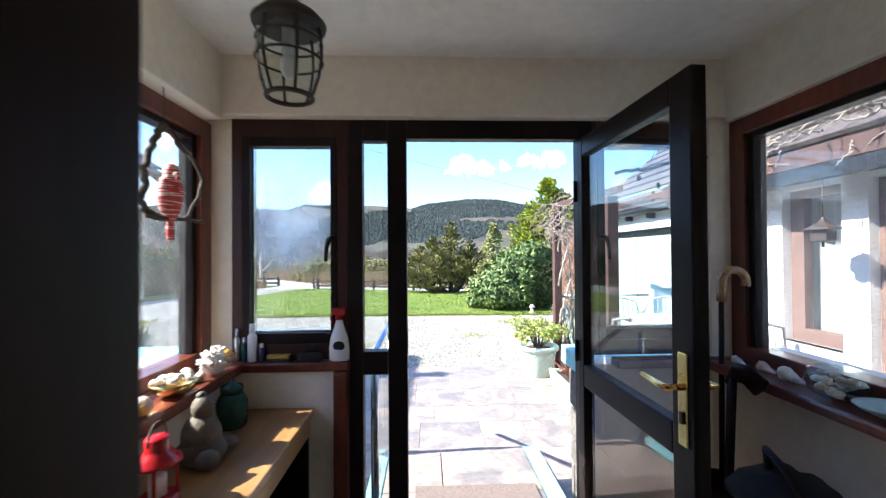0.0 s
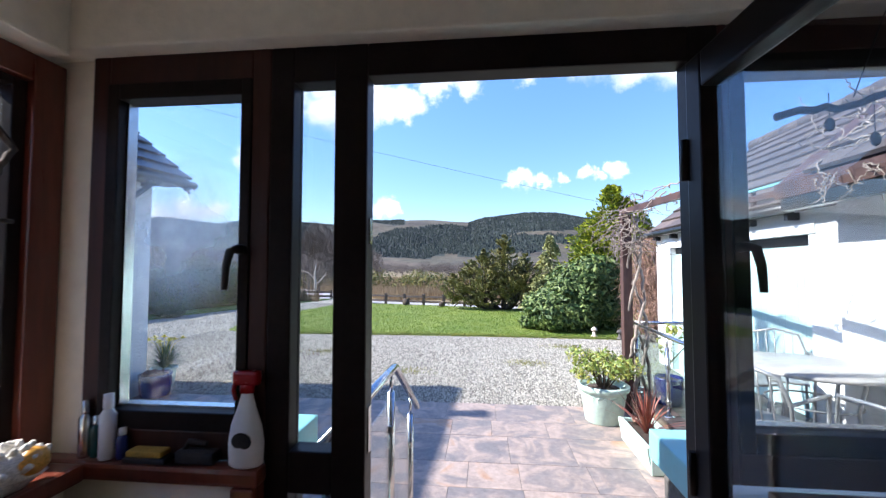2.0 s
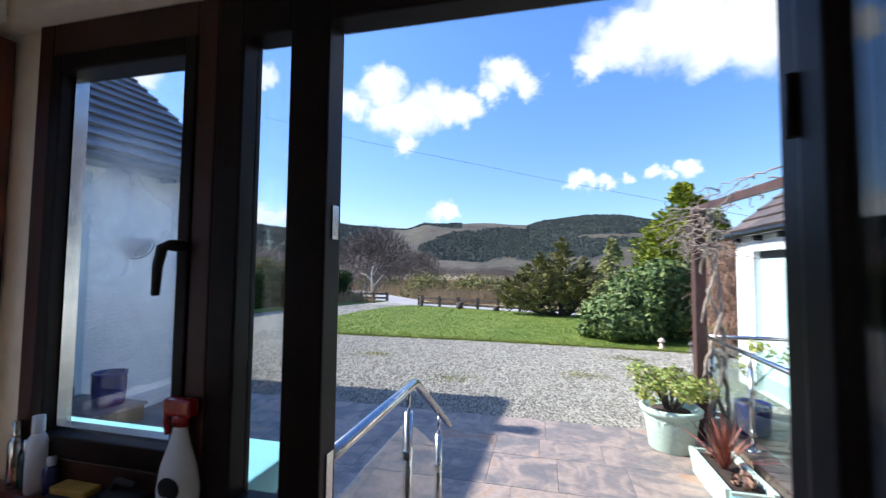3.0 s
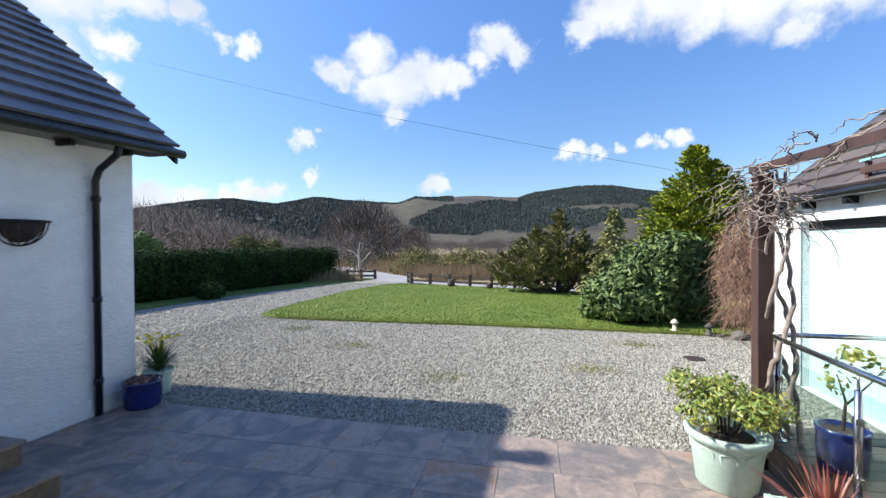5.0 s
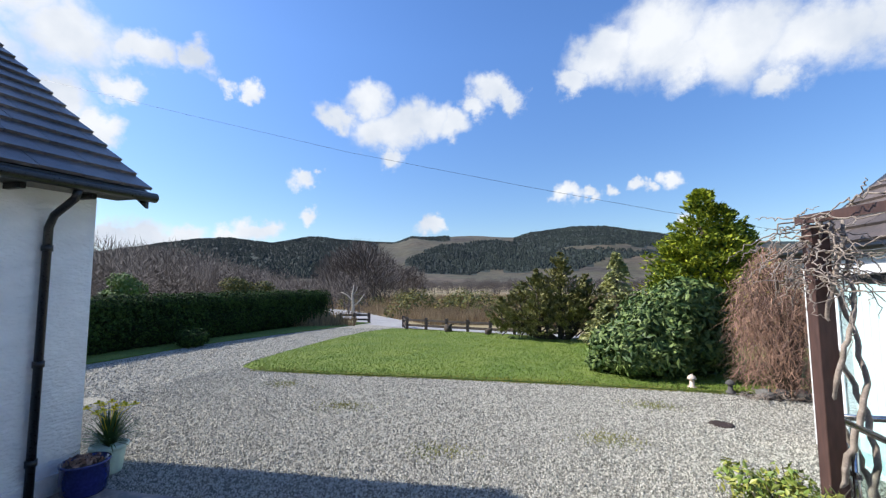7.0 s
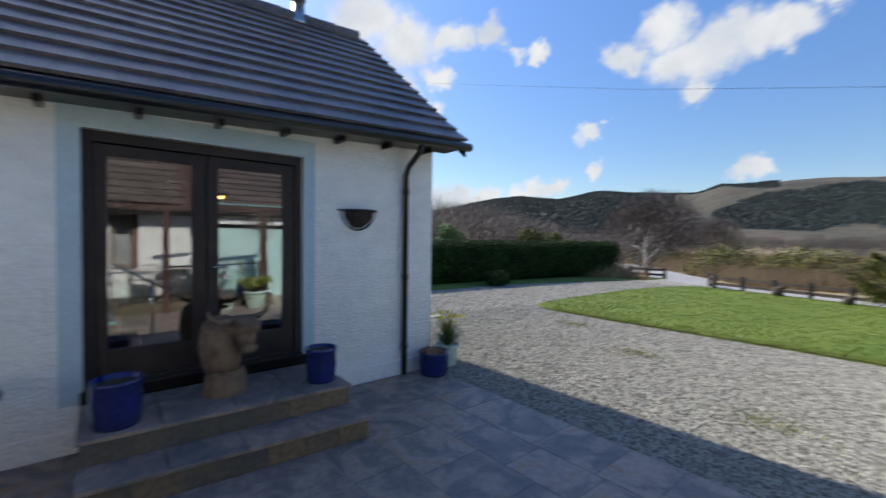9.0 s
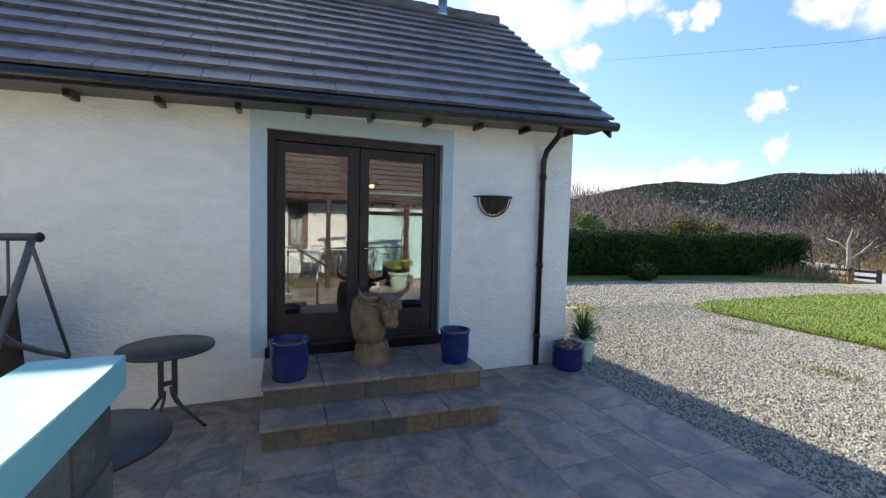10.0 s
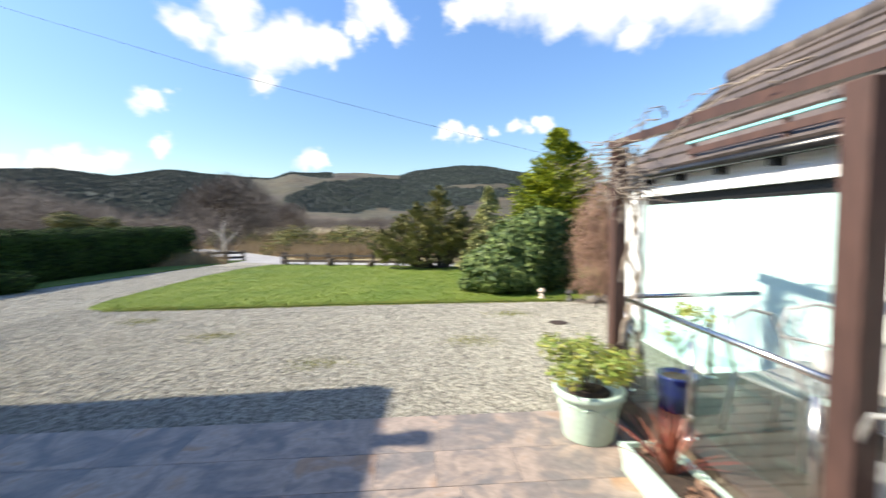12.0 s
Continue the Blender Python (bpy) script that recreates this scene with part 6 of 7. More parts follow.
for k in range(46):
    x, y, a = random.uniform(3.5, 4.9), random.uniform(10.95, 11.4), random.uniform(0, 6.28)
    q = [(x + math.cos(a) * 0.13 * i, y + math.sin(a) * 0.1 * i, G + 0.02 + 0.14 * math.sin(0.9 * i) * random.random()) for i in range(4)]
    part("twig", vine(q, 0.007, 0.003, 0.012), M["vine"], bp)

# roof twigs of a second climber over the cottage range
w = thing("climber_twigs", (3.0, 3.5, 2.3), "tangle of bare climber twigs over the eave", "climber")
for k in range(170):
    x = random.uniform(2.72, 3.9)
    q = [(x, random.uniform(1.3, 4.75), 2.33 + max(0, x - 2.8) * 0.9)]
    way = Vector((random.gauss(0, 0.6), random.gauss(0, 0.8), random.gauss(0.1, 0.3)))
    for s in range(4):
        way = (way + Vector((random.gauss(-0.08, 0.5), random.gauss(0, 0.5), random.gauss(0, 0.3)))).normalized()
        p = Vector(q[-1]) + way * random.uniform(0.08, 0.2)
        q.append((p.x, p.y, max(p.z, 2.33 + (p.x - 2.8) * 0.9) if p.x > 2.78 else p.z))
    part("twig", vine(q, 0.008, 0.003, 0.008), M["vine"], w)
for k in range(22):
    y = random.uniform(1.6, 4.6)
    q = [(2.76, y, 2.2)]
    way = Vector((-0.2, random.gauss(0, 0.9), -0.3))
    for s in range(4):
        way = (way + Vector((random.gauss(0, 0.3), random.gauss(0, 0.5), random.gauss(-0.1, 0.3)))).normalized()
        q.append(tuple(Vector(q[-1]) + way * random.uniform(0.05, 0.13)))
    part("twig", vine(q, 0.006, 0.002, 0.006), M["vine"], w)


# ---- pots and plants ----
def pot_profile(r, h):
    return [(r * 0.72, 0), (r * 0.75, 0.01), (r * 0.9, h * 0.8), (r * 0.92, h * 0.84), (r * 1.03, h * 0.86), (r * 1.05, h * 0.97), (r, h), (r * 0.93, h), (r * 0.9, h * 0.9), (0.01, h * 0.88)]


def glazed_pot(x, y, z, r, h, label, dead=False):
    t = thing("blue_pot", (x, y, z), label, "plant pot", "blue glazed pots")
    at = Matrix.Translation((x, y, z))
    part("pot", lathe(B(), [(r * 0.86, 0), (r * 0.9, 0.02), (r * 0.98, h * 0.5), (r * 0.97, h * 0.9), (r * 1.02, h * 0.93), (r * 1.02, h), (r * 0.92, h), (r * 0.9, h * 0.9), (0.01, h * 0.89)], 32, at), M["blueglaze"], t)
    part("soil", lathe(B(), [(r * 0.89, h * 0.885), (r * 0.7, h * 0.91), (0.01, h * 0.92)], 20, at), M["soil"], t)
    if dead:
        v, f = leaves(rng, [(x, y, z + h, r * 0.8, r * 0.8, 0.06)], 160, 0.035, 1.6, 0.2)
        raw("dry_leaves", v, f, M["redtwig"], t)
    return t


glazed_pot(-4.06, 2.92, 0.10, 0.165, 0.345, "tall cobalt blue glazed pot holding bare soil on the steps")
glazed_pot(-4.05, 4.50, 0.10, 0.15, 0.325, "tall cobalt blue glazed pot holding bare soil on the steps")
glazed_pot(-4.42, 6.22, G, 0.20, 0.30, "round cobalt blue glazed pot with withered leaves by the downpipe", True)
t = glazed_pot(2.17, 5.72, -0.02, 0.15, 0.29, "blue glazed pot with a leggy young shrub on the terrace")
bm = B()
tube(bm, [(2.17, 5.72, 0.2), (2.2, 5.74, 0.45), (2.13, 5.70, 0.62)], [0.012, 0.009, 0.005])
tube(bm, [(2.2, 5.74, 0.42), (2.36, 5.74, 0.6), (2.45, 5.74, 0.72)], [0.008, 0.006, 0.003])
part("stem", bm, M["bark"], t)
v, f = leaves(rng, [(2.12, 5.7, 0.62, 0.12, 0.12, 0.12), (2.42, 5.74, 0.72, 0.16, 0.1, 0.1), (2.2, 5.66, 0.8, 0.14, 0.1, 0.08)], 150, 0.026, 1.8, 0.2)
raw("leaves_of_shrub", v, f, M["pieris"], t)

t = thing("planter", (1.5, 5.83, G), "large pale green planter with a yellow-green evergreen shrub", "planter")
at = Matrix.Translation((1.5, 5.86, G))
body = part("pot", lathe(B(), pot_profile(0.275, 0.42), 40, at), M["mintpot"], t)
for k in range(10):
    a = k * math.pi / 5
    bm = B()
    loop = [(0.262 * math.cos(a + u) * (0.8 + 0.2 * (z - 0.1) / 0.2), 0.262 * math.sin(a + u) * (0.8 + 0.2 * (z - 0.1) / 0.2), z) for u, z in ((-0.22, 0.3), (-0.2, 0.2), (0, 0.14), (0.2, 0.2), (0.22, 0.3), (0, 0.32), (-0.22, 0.3))]
    tube(bm, [at @ Vector((p[0] * 0.93, p[1] * 0.93, p[2])) for p in loop], 0.007, 6)
    part("moulding", bm, M["mintpot"], body)
part("soil", lathe(B(), [(0.25, 0.37), (0.01, 0.39)], 20, at), M["soil"], t)
for k in range(14):
    a = k * 2.4
    rr = 0.1 + 0.16 * (k % 3) / 2
    part("stem", tube(B(), [(1.5 + 0.04 * math.cos(a), 5.86 + 0.04 * math.sin(a), G + 0.36), (1.5 + rr * 0.7 * math.cos(a), 5.86 + rr * 0.7 * math.sin(a), G + 0.55), (1.5 + rr * 1.6 * math.cos(a), 5.86 + rr * 1.6 * math.sin(a), G + 0.74)], [0.01, 0.007, 0.003], 6), M["bark"], t)
v, f = leaves(rng, [(1.5 + 0.28 * math.cos(k * 1.26), 5.86 + 0.28 * math.sin(k * 1.26), G + 0.60 + 0.05 * (k % 3), 0.18, 0.18, 0.13) for k in range(5)] + [(1.5, 5.86, G + 0.66, 0.26, 0.26, 0.14)], 1500, 0.024, 2.4, 0.3)
raw("foliage", v, f, M["pieris"], t)

t = thing("trough", (1.66, 5.0, G), "pale green trough planted with a red cordyline", "planter")
bm = B()
prism(bm, [(-0.13, 0), (0.13, 0), (0.17, 0.2), (0.17, 0.23), (0.13, 0.23), (0.12, 0.18), (-0.12, 0.18), (-0.13, 0.23), (-0.17, 0.23), (-0.17, 0.2)], -0.38, 0.38, "y")
bm.transform(Matrix.Translation((1.67, 4.95, G)))
part("trough_body", bm, M["mintpot"], t)
part("soil", box(B(), (1.55, 4.6, G + 0.17), (1.79, 5.3, G + 0.195)), M["soil"], t)
for yy in (4.57, 5.33):
    part("trough_end", soft_box(B(), (1.53, yy - 0.012, G + 0.01), (1.81, yy + 0.012, G + 0.22), 0.006), M["mintpot"], t)


def blades(cx, cy, z, n, length, width, droop, mat, parent, name):
    verts, faces = [], []
    for k in range(n):
        a, lean = rng.uniform(0, 6.283), rng.uniform(0.1, 1.0)
        ln = length * rng.uniform(0.7, 1.1)
        c, s = math.cos(a), math.sin(a)
        i = len(verts)
        for j in range(5):
            q = j / 4
            rr = ln * q * math.sin(lean) * (0.75 + 0.3 * q)
            zz = ln * q * math.cos(lean) - droop * ln * q * q * lean
            w = width * (1 - q) ** 0.6 * (0.5 + q if q < 0.5 else 1)
            verts.extend([(cx + c * rr - s * w, cy + s * rr + c * w, z + zz), (cx + c * rr + s * w, cy + s * rr - c * w, z + zz)])
        for j in range(4):
            b = i + 2 * j
            faces.append((b, b + 1, b + 3, b + 2))
    return raw(name, verts, faces, mat, parent)


blades(1.66, 5.0, G + 0.18, 60, 0.5, 0.012, 0.2, M["cordyline"], t, "cordyline_leaves")
v, f = leaves(rng, [(1.68, 4.72, G + 0.24, 0.08, 0.1, 0.06), (1.68, 5.22, G + 0.24, 0.08, 0.08, 0.06)], 120, 0.03)
raw("dry_foliage", v, f, M["redtwig"], t)

t = thing("daffodil_pot", (-4.6, 6.64, G), "mint green pot of yellow daffodils at the house corner", "plant pot")
part("pot", lathe(B(), pot_profile(0.17, 0.3), 28, Matrix.Translation((-4.62, 6.62, G))), M["mintpot"], t)
blades(-4.62, 6.62, G + 0.26, 190, 0.50, 0.013, 0.45, M["daff"], t, "daffodil_leaves")
for k in range(11):
    a, rr = k * 2.4, 0.06 + 0.022 * k
    x, y, z = -4.62 + rr * math.cos(a), 6.62 + rr * math.sin(a), G + 0.70 + 0.03 * math.sin(k * 1.9)
    bm = B()
    for j in range(6):
        u = j * math.pi / 3
        blob(bm, (x + 0.028 * math.cos(u), y + 0.028 * math.sin(u), z), (0.02, 0.02, 0.006), 6)
    lathe(bm, [(0.008, 0), (0.014, 0.02), (0.017, 0.026), (0.006, 0.01)], 8, Matrix.Translation((x, y, z)))
    tube(bm, [(-4.62, 6.62, G + 0.3), ((x - 4.62) / 2, (y + 6.62) / 2, z - 0.1), (x, y, z)], 0.004, 5)
    part("flower", bm, M["yellow"], t)

t = thing("wall_basket", (-4.55, 5.23, 1.7), "half-round iron wall basket with dark lining", "wall basket")
bm = B()
for k in range(7):
    a = math.pi * (k / 6 - 0.5)
    pts = [(HX + 0.01 + 0.2 * math.cos(a) * math.cos(b), 5.23 + 0.21 * math.sin(a) * math.cos(b), 1.82 - 0.23 * math.sin(b)) for b in [i * 0.262 for i in range(7)]]
    tube(bm, pts, 0.006, 6)
tube(bm, [(HX + 0.01 + 0.21 * math.cos(a), 5.23 + 0.23 * math.sin(a), 1.825) for a in [math.pi * (i / 12 - 0.5) for i in range(13)]], 0.009, 6)
tube(bm, [(HX + 0.012, 4.97, 1.825), (HX + 0.012, 5.49, 1.825)], 0.009, 6)
part("iron_frame", bm, M["iron"], t)
bm = B()
blob(bm, (0, 0, 0), (0.175, 0.175, 0.2), 16)
bmesh.ops.bisect_plane(bm, geom=bm.verts[:] + bm.edges[:] + bm.faces[:], plane_co=(0, 0, 0), plane_no=(0, 0, 1), clear_outer=True)
bmesh.ops.bisect_plane(bm, geom=bm.verts[:] + bm.edges[:] + bm.faces[:], plane_co=(0, 0, 0), plane_no=(-1, 0, 0), clear_outer=True)
bm.transform(Matrix.Translation((HX + 0.012, 5.23, 1.82)))
part("liner", bm, M["soil"], t)

# carved cow on its log base
bm = B()
x, y, z = -4.30, 3.70, 0.10
stump = B()
lathe(stump, [(0.195, 0), (0.185, 0.09), (0.17, 0.15), (0.15, 0.21)], 9, Matrix.Translation((x, y, z)), False)
graft(bm, stump)
log = B()
lathe(log, [(0.13, 0.2), (0.155, 0.28), (0.175, 0.42), (0.17, 0.55), (0.15, 0.63), (0.09, 0.68)], 22, Matrix.Translation((x, y - 0.03, z)))
for v in log.verts:
    k = 1 + 0.12 * noise.noise(Vector((v.co.x * 9, v.co.y * 9, v.co.z * 3)))
    v.co.x, v.co.y = x + (v.co.x - x) * k, y + (v.co.y - y) * k
graft(bm, log)
blob(bm, (x + 0.12, y + 0.1, z + 0.60), (0.115, 0.115, 0.10), 16, 0.3, 2)
blob(bm, (x + 0.17, y + 0.135, z + 0.50), (0.085, 0.085, 0.10), 14, 0.2, 6)
blob(bm, (x + 0.195, y + 0.15, z + 0.415), (0.065, 0.07, 0.055), 12, 0.15, 3)
for k in range(11):
    u = -0.085 + 0.017 * k
    tube(bm, [(x + 0.13 - u * 0.5, y + 0.1 + u, z + 0.69), (x + 0.215 - u * 0.5, y + 0.16 + u * 0.9, z + 0.63), (x + 0.235 - u * 0.4, y + 0.175 + u * 0.8, z + 0.53 + 0.02 * (k % 3))], [0.012, 0.014, 0.006], 6)
for s in (-1, 1):
    c, q = x + 0.12 - s * 0.05, y + 0.1 + s * 0.09
    tube(bm, [(c, q, z + 0.655), (c - s * 0.05, q + s * 0.1, z + 0.665), (c - s * 0.085, q + s * 0.17, z + 0.70), (c - s * 0.09, q + s * 0.2, z + 0.78)], [0.03, 0.026, 0.019, 0.006], 10)
    blob(bm, (c + 0.0, q + s * 0.045, z + 0.60), (0.03, 0.055, 0.022), 8)
solid("carved_cow", bm, M["carved"], "carved wooden horned cow figure on a log base", "statue")


# ---- garden furniture ----
def bistro_table(x, y, label):
    t = thing("bistro_table", (x, y, G), label, "table", "dark bistro tables")
    at = Matrix.Translation((x, y, G))
    part("tabletop", lathe(B(), [(0.33, 0.665), (0.345, 0.67), (0.35, 0.685), (0.345, 0.70), (0.02, 0.702)], 40, at), M["darktable"], t)
    for k in (-1, 1):
        part("upright", soft_box(B(), (-0.012, k * 0.05 - 0.02, 0.26), (0.012, k * 0.05 + 0.02, 0.668), 0.004, at @ Matrix.Rotation(0.5, 4, "Z")), M["darktable"], t)
    part("cross_plate", soft_box(B(), (-0.01, -0.03, 0.36), (0.01, 0.03, 0.40), 0.003, at @ Matrix.Rotation(0.5, 4, "Z")), M["darktable"], t)
    for k in range(4):
        a = k * 1.571 + 0.78 + 0.5
        c, s = math.cos(a), math.sin(a)
        pts = [(0.045 * c, 0.045 * s, 0.33), (0.06 * c, 0.06 * s, 0.26), (0.12 * c, 0.12 * s, 0.17), (0.29 * c, 0.29 * s, 0.012)]
        leg = part("leg", tube(B(), [at @ Vector(p) for p in pts], 0.013, 8), M["darktable"], t)
        part("rubber_foot", blob(B(), at @ Vector((0.29 * c, 0.29 * s, 0.014)), (0.018, 0.018, 0.014), 8), M["rubber"], leg)
    part("top_plate", lathe(B(), [(0.1, 0.655), (0.1, 0.666)], 20, at), M["darktable"], t)


bistro_table(-4.22, 1.97, "round dark metal bistro table beside the house wall")
bistro_table(-2.62, 1.98, "round dark metal bistro table near the coping")

t = thing("garden_swing", (-3.8, 0.5, G), "dark metal A-frame garden swing seat along the wall", "garden swing")
part("top_bar", tube(B(), [(-4.0, 1.25, 1.32), (-4.0, -0.7, 1.32)], 0.027, 10), M["chair"], t)
part("end_cap", blob(B(), (-4.0, 1.26, 1.32), (0.036, 0.03, 0.036), 10), M["rubber"], t)
for y in (1.22, -0.66):
    part("leg", tube(B(), [(-4.0, y, 1.31), (-3.92, y, 1.18), (-2.9, y, G)], 0.024, 8), M["chair"], t)
    part("brace", tube(B(), [(-4.0, y, 1.25), (-4.5, y, 0.32)], 0.014, 8), M["chair"], t)
    part("arm", tube(B(), [(-3.62, y - 0.03, 0.86), (-3.66, y - 0.03, 0.72), (-3.8, y - 0.03, 0.62), (-4.15, y - 0.03, 0.46), (-4.5, y - 0.02, 0.32), (-4.56, y - 0.02, 0.2), (-4.56, y - 0.02, G)], 0.022, 8), M["chair"], t)
part("seat", soft_box(B(), (-4.1, -0.55, 0.22), (-3.55, 1.12, 0.3), 0.03), M["slate"], t)
bm = soft_box(B(), (-0.03, -0.55, 0), (0.03, 1.13, 0.62), 0.02)
bm.transform(Matrix.Translation((-4.06, 0, 0.3)) @ Matrix.Rotation(radians(8), 4, "Y"))
part("seat_back", bm, M["slate"], t)
for y in (1.09, -0.52):
    part("hanger", tube(B(), [(-4.0, y, 1.30), (-3.98, y, 0.8)], 0.009, 6), M["chair"], t)

t = thing("terrace_table", (2.72, 4.4, -0.02), "oval mottled stone-topped garden table", "table")
at = Matrix.Translation((2.7, 4.42, -0.02))
part("tabletop", lathe(B(), [(0.46, 0.70), (0.49, 0.705), (0.5, 0.72), (0.49, 0.735), (0.02, 0.737)], 44, at), M["tabletop"], t)
for k in range(4):
    a = k * 1.571 + 0.4
    pts = [(0.36 * math.cos(a), 0.36 * math.sin(a), 0.7), (0.3 * math.cos(a), 0.3 * math.sin(a), 0.45), (0.36 * math.cos(a), 0.36 * math.sin(a), 0.0)]
    part("leg", tube(B(), [at @ Vector(p) for p in pts], 0.014, 8), M["silver"], t)
part("stretcher_ring", tube(B(), [at @ Vector((0.3 * math.cos(a), 0.3 * math.sin(a), 0.45)) for a in [i * 0.3307 for i in range(20)]], 0.008, 6), M["silver"], t)


def chair():
    t = thing("garden_chair", (0, 0, 0), "silver-grey metal garden armchair at the terrace table", "chair", "chairs round the terrace table")
    part("seat", soft_box(B(), (-0.22, -0.22, 0.42), (0.22, 0.22, 0.445), 0.012), M["silver"], t)
    arch = [(-0.23, 0.22, 0.44), (-0.24, 0.27, 0.66), (-0.19, 0.30, 0.82), (0, 0.31, 0.87), (0.19, 0.30, 0.82), (0.24, 0.27, 0.66), (0.23, 0.22, 0.44)]
    part("back_frame", tube(B(), arch, 0.013, 8), M["silver"], t)
    for x in (-0.14, -0.07, 0, 0.07, 0.14):
        part("back_bar", tube(B(), [(x, 0.22, 0.44), (x, 0.27, 0.65), (x, 0.3, 0.85)], 0.006, 6), M["silver"], t)
    for s in (-1, 1):
        part("armrest", tube(B(), [(s * 0.24, 0.27, 0.66), (s * 0.27, 0.05, 0.67), (s * 0.27, -0.2, 0.66), (s * 0.25, -0.24, 0.5), (s * 0.23, -0.24, 0.0)], 0.013, 8), M["silver"], t)
        part("leg", tube(B(), [(s * 0.23, 0.22, 0.44), (s * 0.24, 0.3, 0.0)], 0.013, 8), M["silver"], t)
    return t


c = chair()
c.matrix_basis = pose(2.58, 5.12, -0.02, 0, 0, 10)
copies(c, [pose(3.0, 5.25, -0.02, 0, 0, -30), pose(2.08, 3.95, -0.02, 0, 0, 125), pose(2.75, 3.68, -0.02, 0, 0, 185)])

t = thing("bell_lantern", (2.82, 2.88, 1.6), "dark pagoda-shaped metal lantern hung from the eave beam", "lantern")
part("chain", tube(B(), [(2.82, 2.88, 1.99), (2.82, 2.88, 1.70)], 0.005, 6), M["iron"], t)
at = Matrix.Translation((2.82, 2.88, 1.53)) @ Matrix.Scale(0.68, 4)
part("roof", lathe(B(), [(0.17, 0.13), (0.15, 0.15), (0.06, 0.2), (0.03, 0.23), (0.01, 0.27)], 6, at, False), M["iron"], t)
part("body", lathe(B(), [(0.09, 0.0), (0.11, 0.01), (0.11, 0.13), (0.1, 0.14)], 6, at, False), M["iron"], t)
part("bell", lathe(B(), [(0.015, -0.06), (0.012, -0.02), (0.01, 0.0)], 8, at), M["iron"], t)
t = thing("garden_bench", (2.85, 2.0, -0.02), "reddish-brown timber garden bench on the terrace", "bench")
for k in range(4):
    part("slat", soft_box(B(), (2.62 + 0.1 * k, 1.35, 0.4), (2.70 + 0.1 * k, 2.3, 0.425), 0.005), M["pinkframe"], t)
for k in range(3):
    part("back_slat", soft_box(B(), (3.02, 1.35, 0.52 + 0.12 * k), (3.05, 2.3, 0.61 + 0.12 * k), 0.005), M["pinkframe"], t)
for y in (1.4, 2.22):
    part("leg", soft_box(B(), (2.63, y, G), (2.69, y + 0.05, 0.4), 0.005), M["pinkframe"], t)
    part("leg", soft_box(B(), (3.0, y, G), (3.06, y + 0.05, 0.9), 0.005), M["pinkframe"], t)


# ---- things in the porch ----
def ceiling_lantern():
    x, y = -0.42, 0.97
    t = thing("ceiling_lantern", (x, y, 1.84), "black iron lantern with a dimpled glass shade hung on a chain", "lamp")
    at = Matrix.Translation((x, y, 1.84))
    for k in range(6):
        z = 2.09 + k * 0.045
        pts = [(x + 0.013 * math.cos(a) * (k % 2), y + 0.013 * math.cos(a) * (1 - k % 2), z + 0.026 * math.sin(a)) for a in [i * 0.7854 for i in range(9)]]
        part("chain_link", tube(B(), pts, 0.004, 6), M["iron"], t)
    part("ceiling_rose", lathe(B(), [(0.05, 0.50), (0.05, 0.515), (0.03, 0.52)], 20, at), M["iron"], t)
    part("cap", lathe(B(), [(0.085, 0.175), (0.088, 0.185), (0.07, 0.205), (0.03, 0.23), (0.012, 0.25)], 28, at), M["iron"], t)
    part("bottom_ring", tube(B(), [(x + 0.053 * math.cos(a), y + 0.053 * math.sin(a), 1.845) for a in [i * 0.2618 for i in range(25)]], 0.006, 8), M["iron"], t)
    for k in range(6):
        a = k * 1.0472
        prof = [(0.053, 0.0), (0.07, 0.05), (0.078, 0.1), (0.075, 0.15), (0.07, 0.18)]
        part("stay", tube(B(), [(x + r * math.cos(a), y + r * math.sin(a), 1.845 + z) for r, z in prof], 0.004, 6), M["iron"], t)
    for z, r in ((0.09, 0.078), (0.135, 0.077)):
        part("hoop", tube(B(), [(x + r * math.cos(a), y + r * math.sin(a), 1.845 + z) for a in [i * 0.2618 for i in range(25)]], 0.003, 6), M["iron"], t)
    bm = B()
    n = 36
    rows = []
    for r, z in ((0.05, 0.004), (0.06, 0.03), (0.068, 0.06), (0.074, 0.09), (0.075, 0.12), (0.072, 0.15), (0.068, 0.175)):
        rows.append([bm.verts.new((x + (r + 0.004 * math.sin(k * 2.1 + z * 150)) * math.cos(k * 2 * math.pi / n), y + (r + 0.004 * math.sin(k * 2.1 + z * 150)) * math.sin(k * 2 * math.pi / n), 1.84 + z)) for k in range(n)])
    for a, b in zip(rows, rows[1:]):
        for k in range(n):
            bm.faces.new((a[k], a[(k + 1) % n], b[(k + 1) % n], b[k])).smooth = True
    sh = part("glass_shade", bm, CLEAR, t, "clear dimpled glass shade")
    sh.visible_shadow = False
    part("lamp_holder", lathe(B(), [(0.015, 0.1), (0.018, 0.12), (0.018, 0.18)], 12, at), M["white"], t)
    part("light_bulb", blob(B(), (x, y, 1.92), (0.022, 0.022, 0.032), 12), M["white"], t)


ceiling_lantern()

# hanging branch ring with a carved parrot
t = thing("branch_ring", (-0.98, 1.45, 1.55), "twisted dark branch ring hung before the side window", "hanging ornament")
X = -1.03
part("branch", vine([(X, 1.467, 1.931), (X, 1.425, 1.873), (X, 1.391, 1.817), (X, 1.364, 1.754), (X, 1.374, 1.697), (X, 1.349, 1.645), (X, 1.372, 1.615), (X, 1.426, 1.605), (X, 1.467, 1.590)], 0.013, 0.009, 0.0025), M["bark"], t)
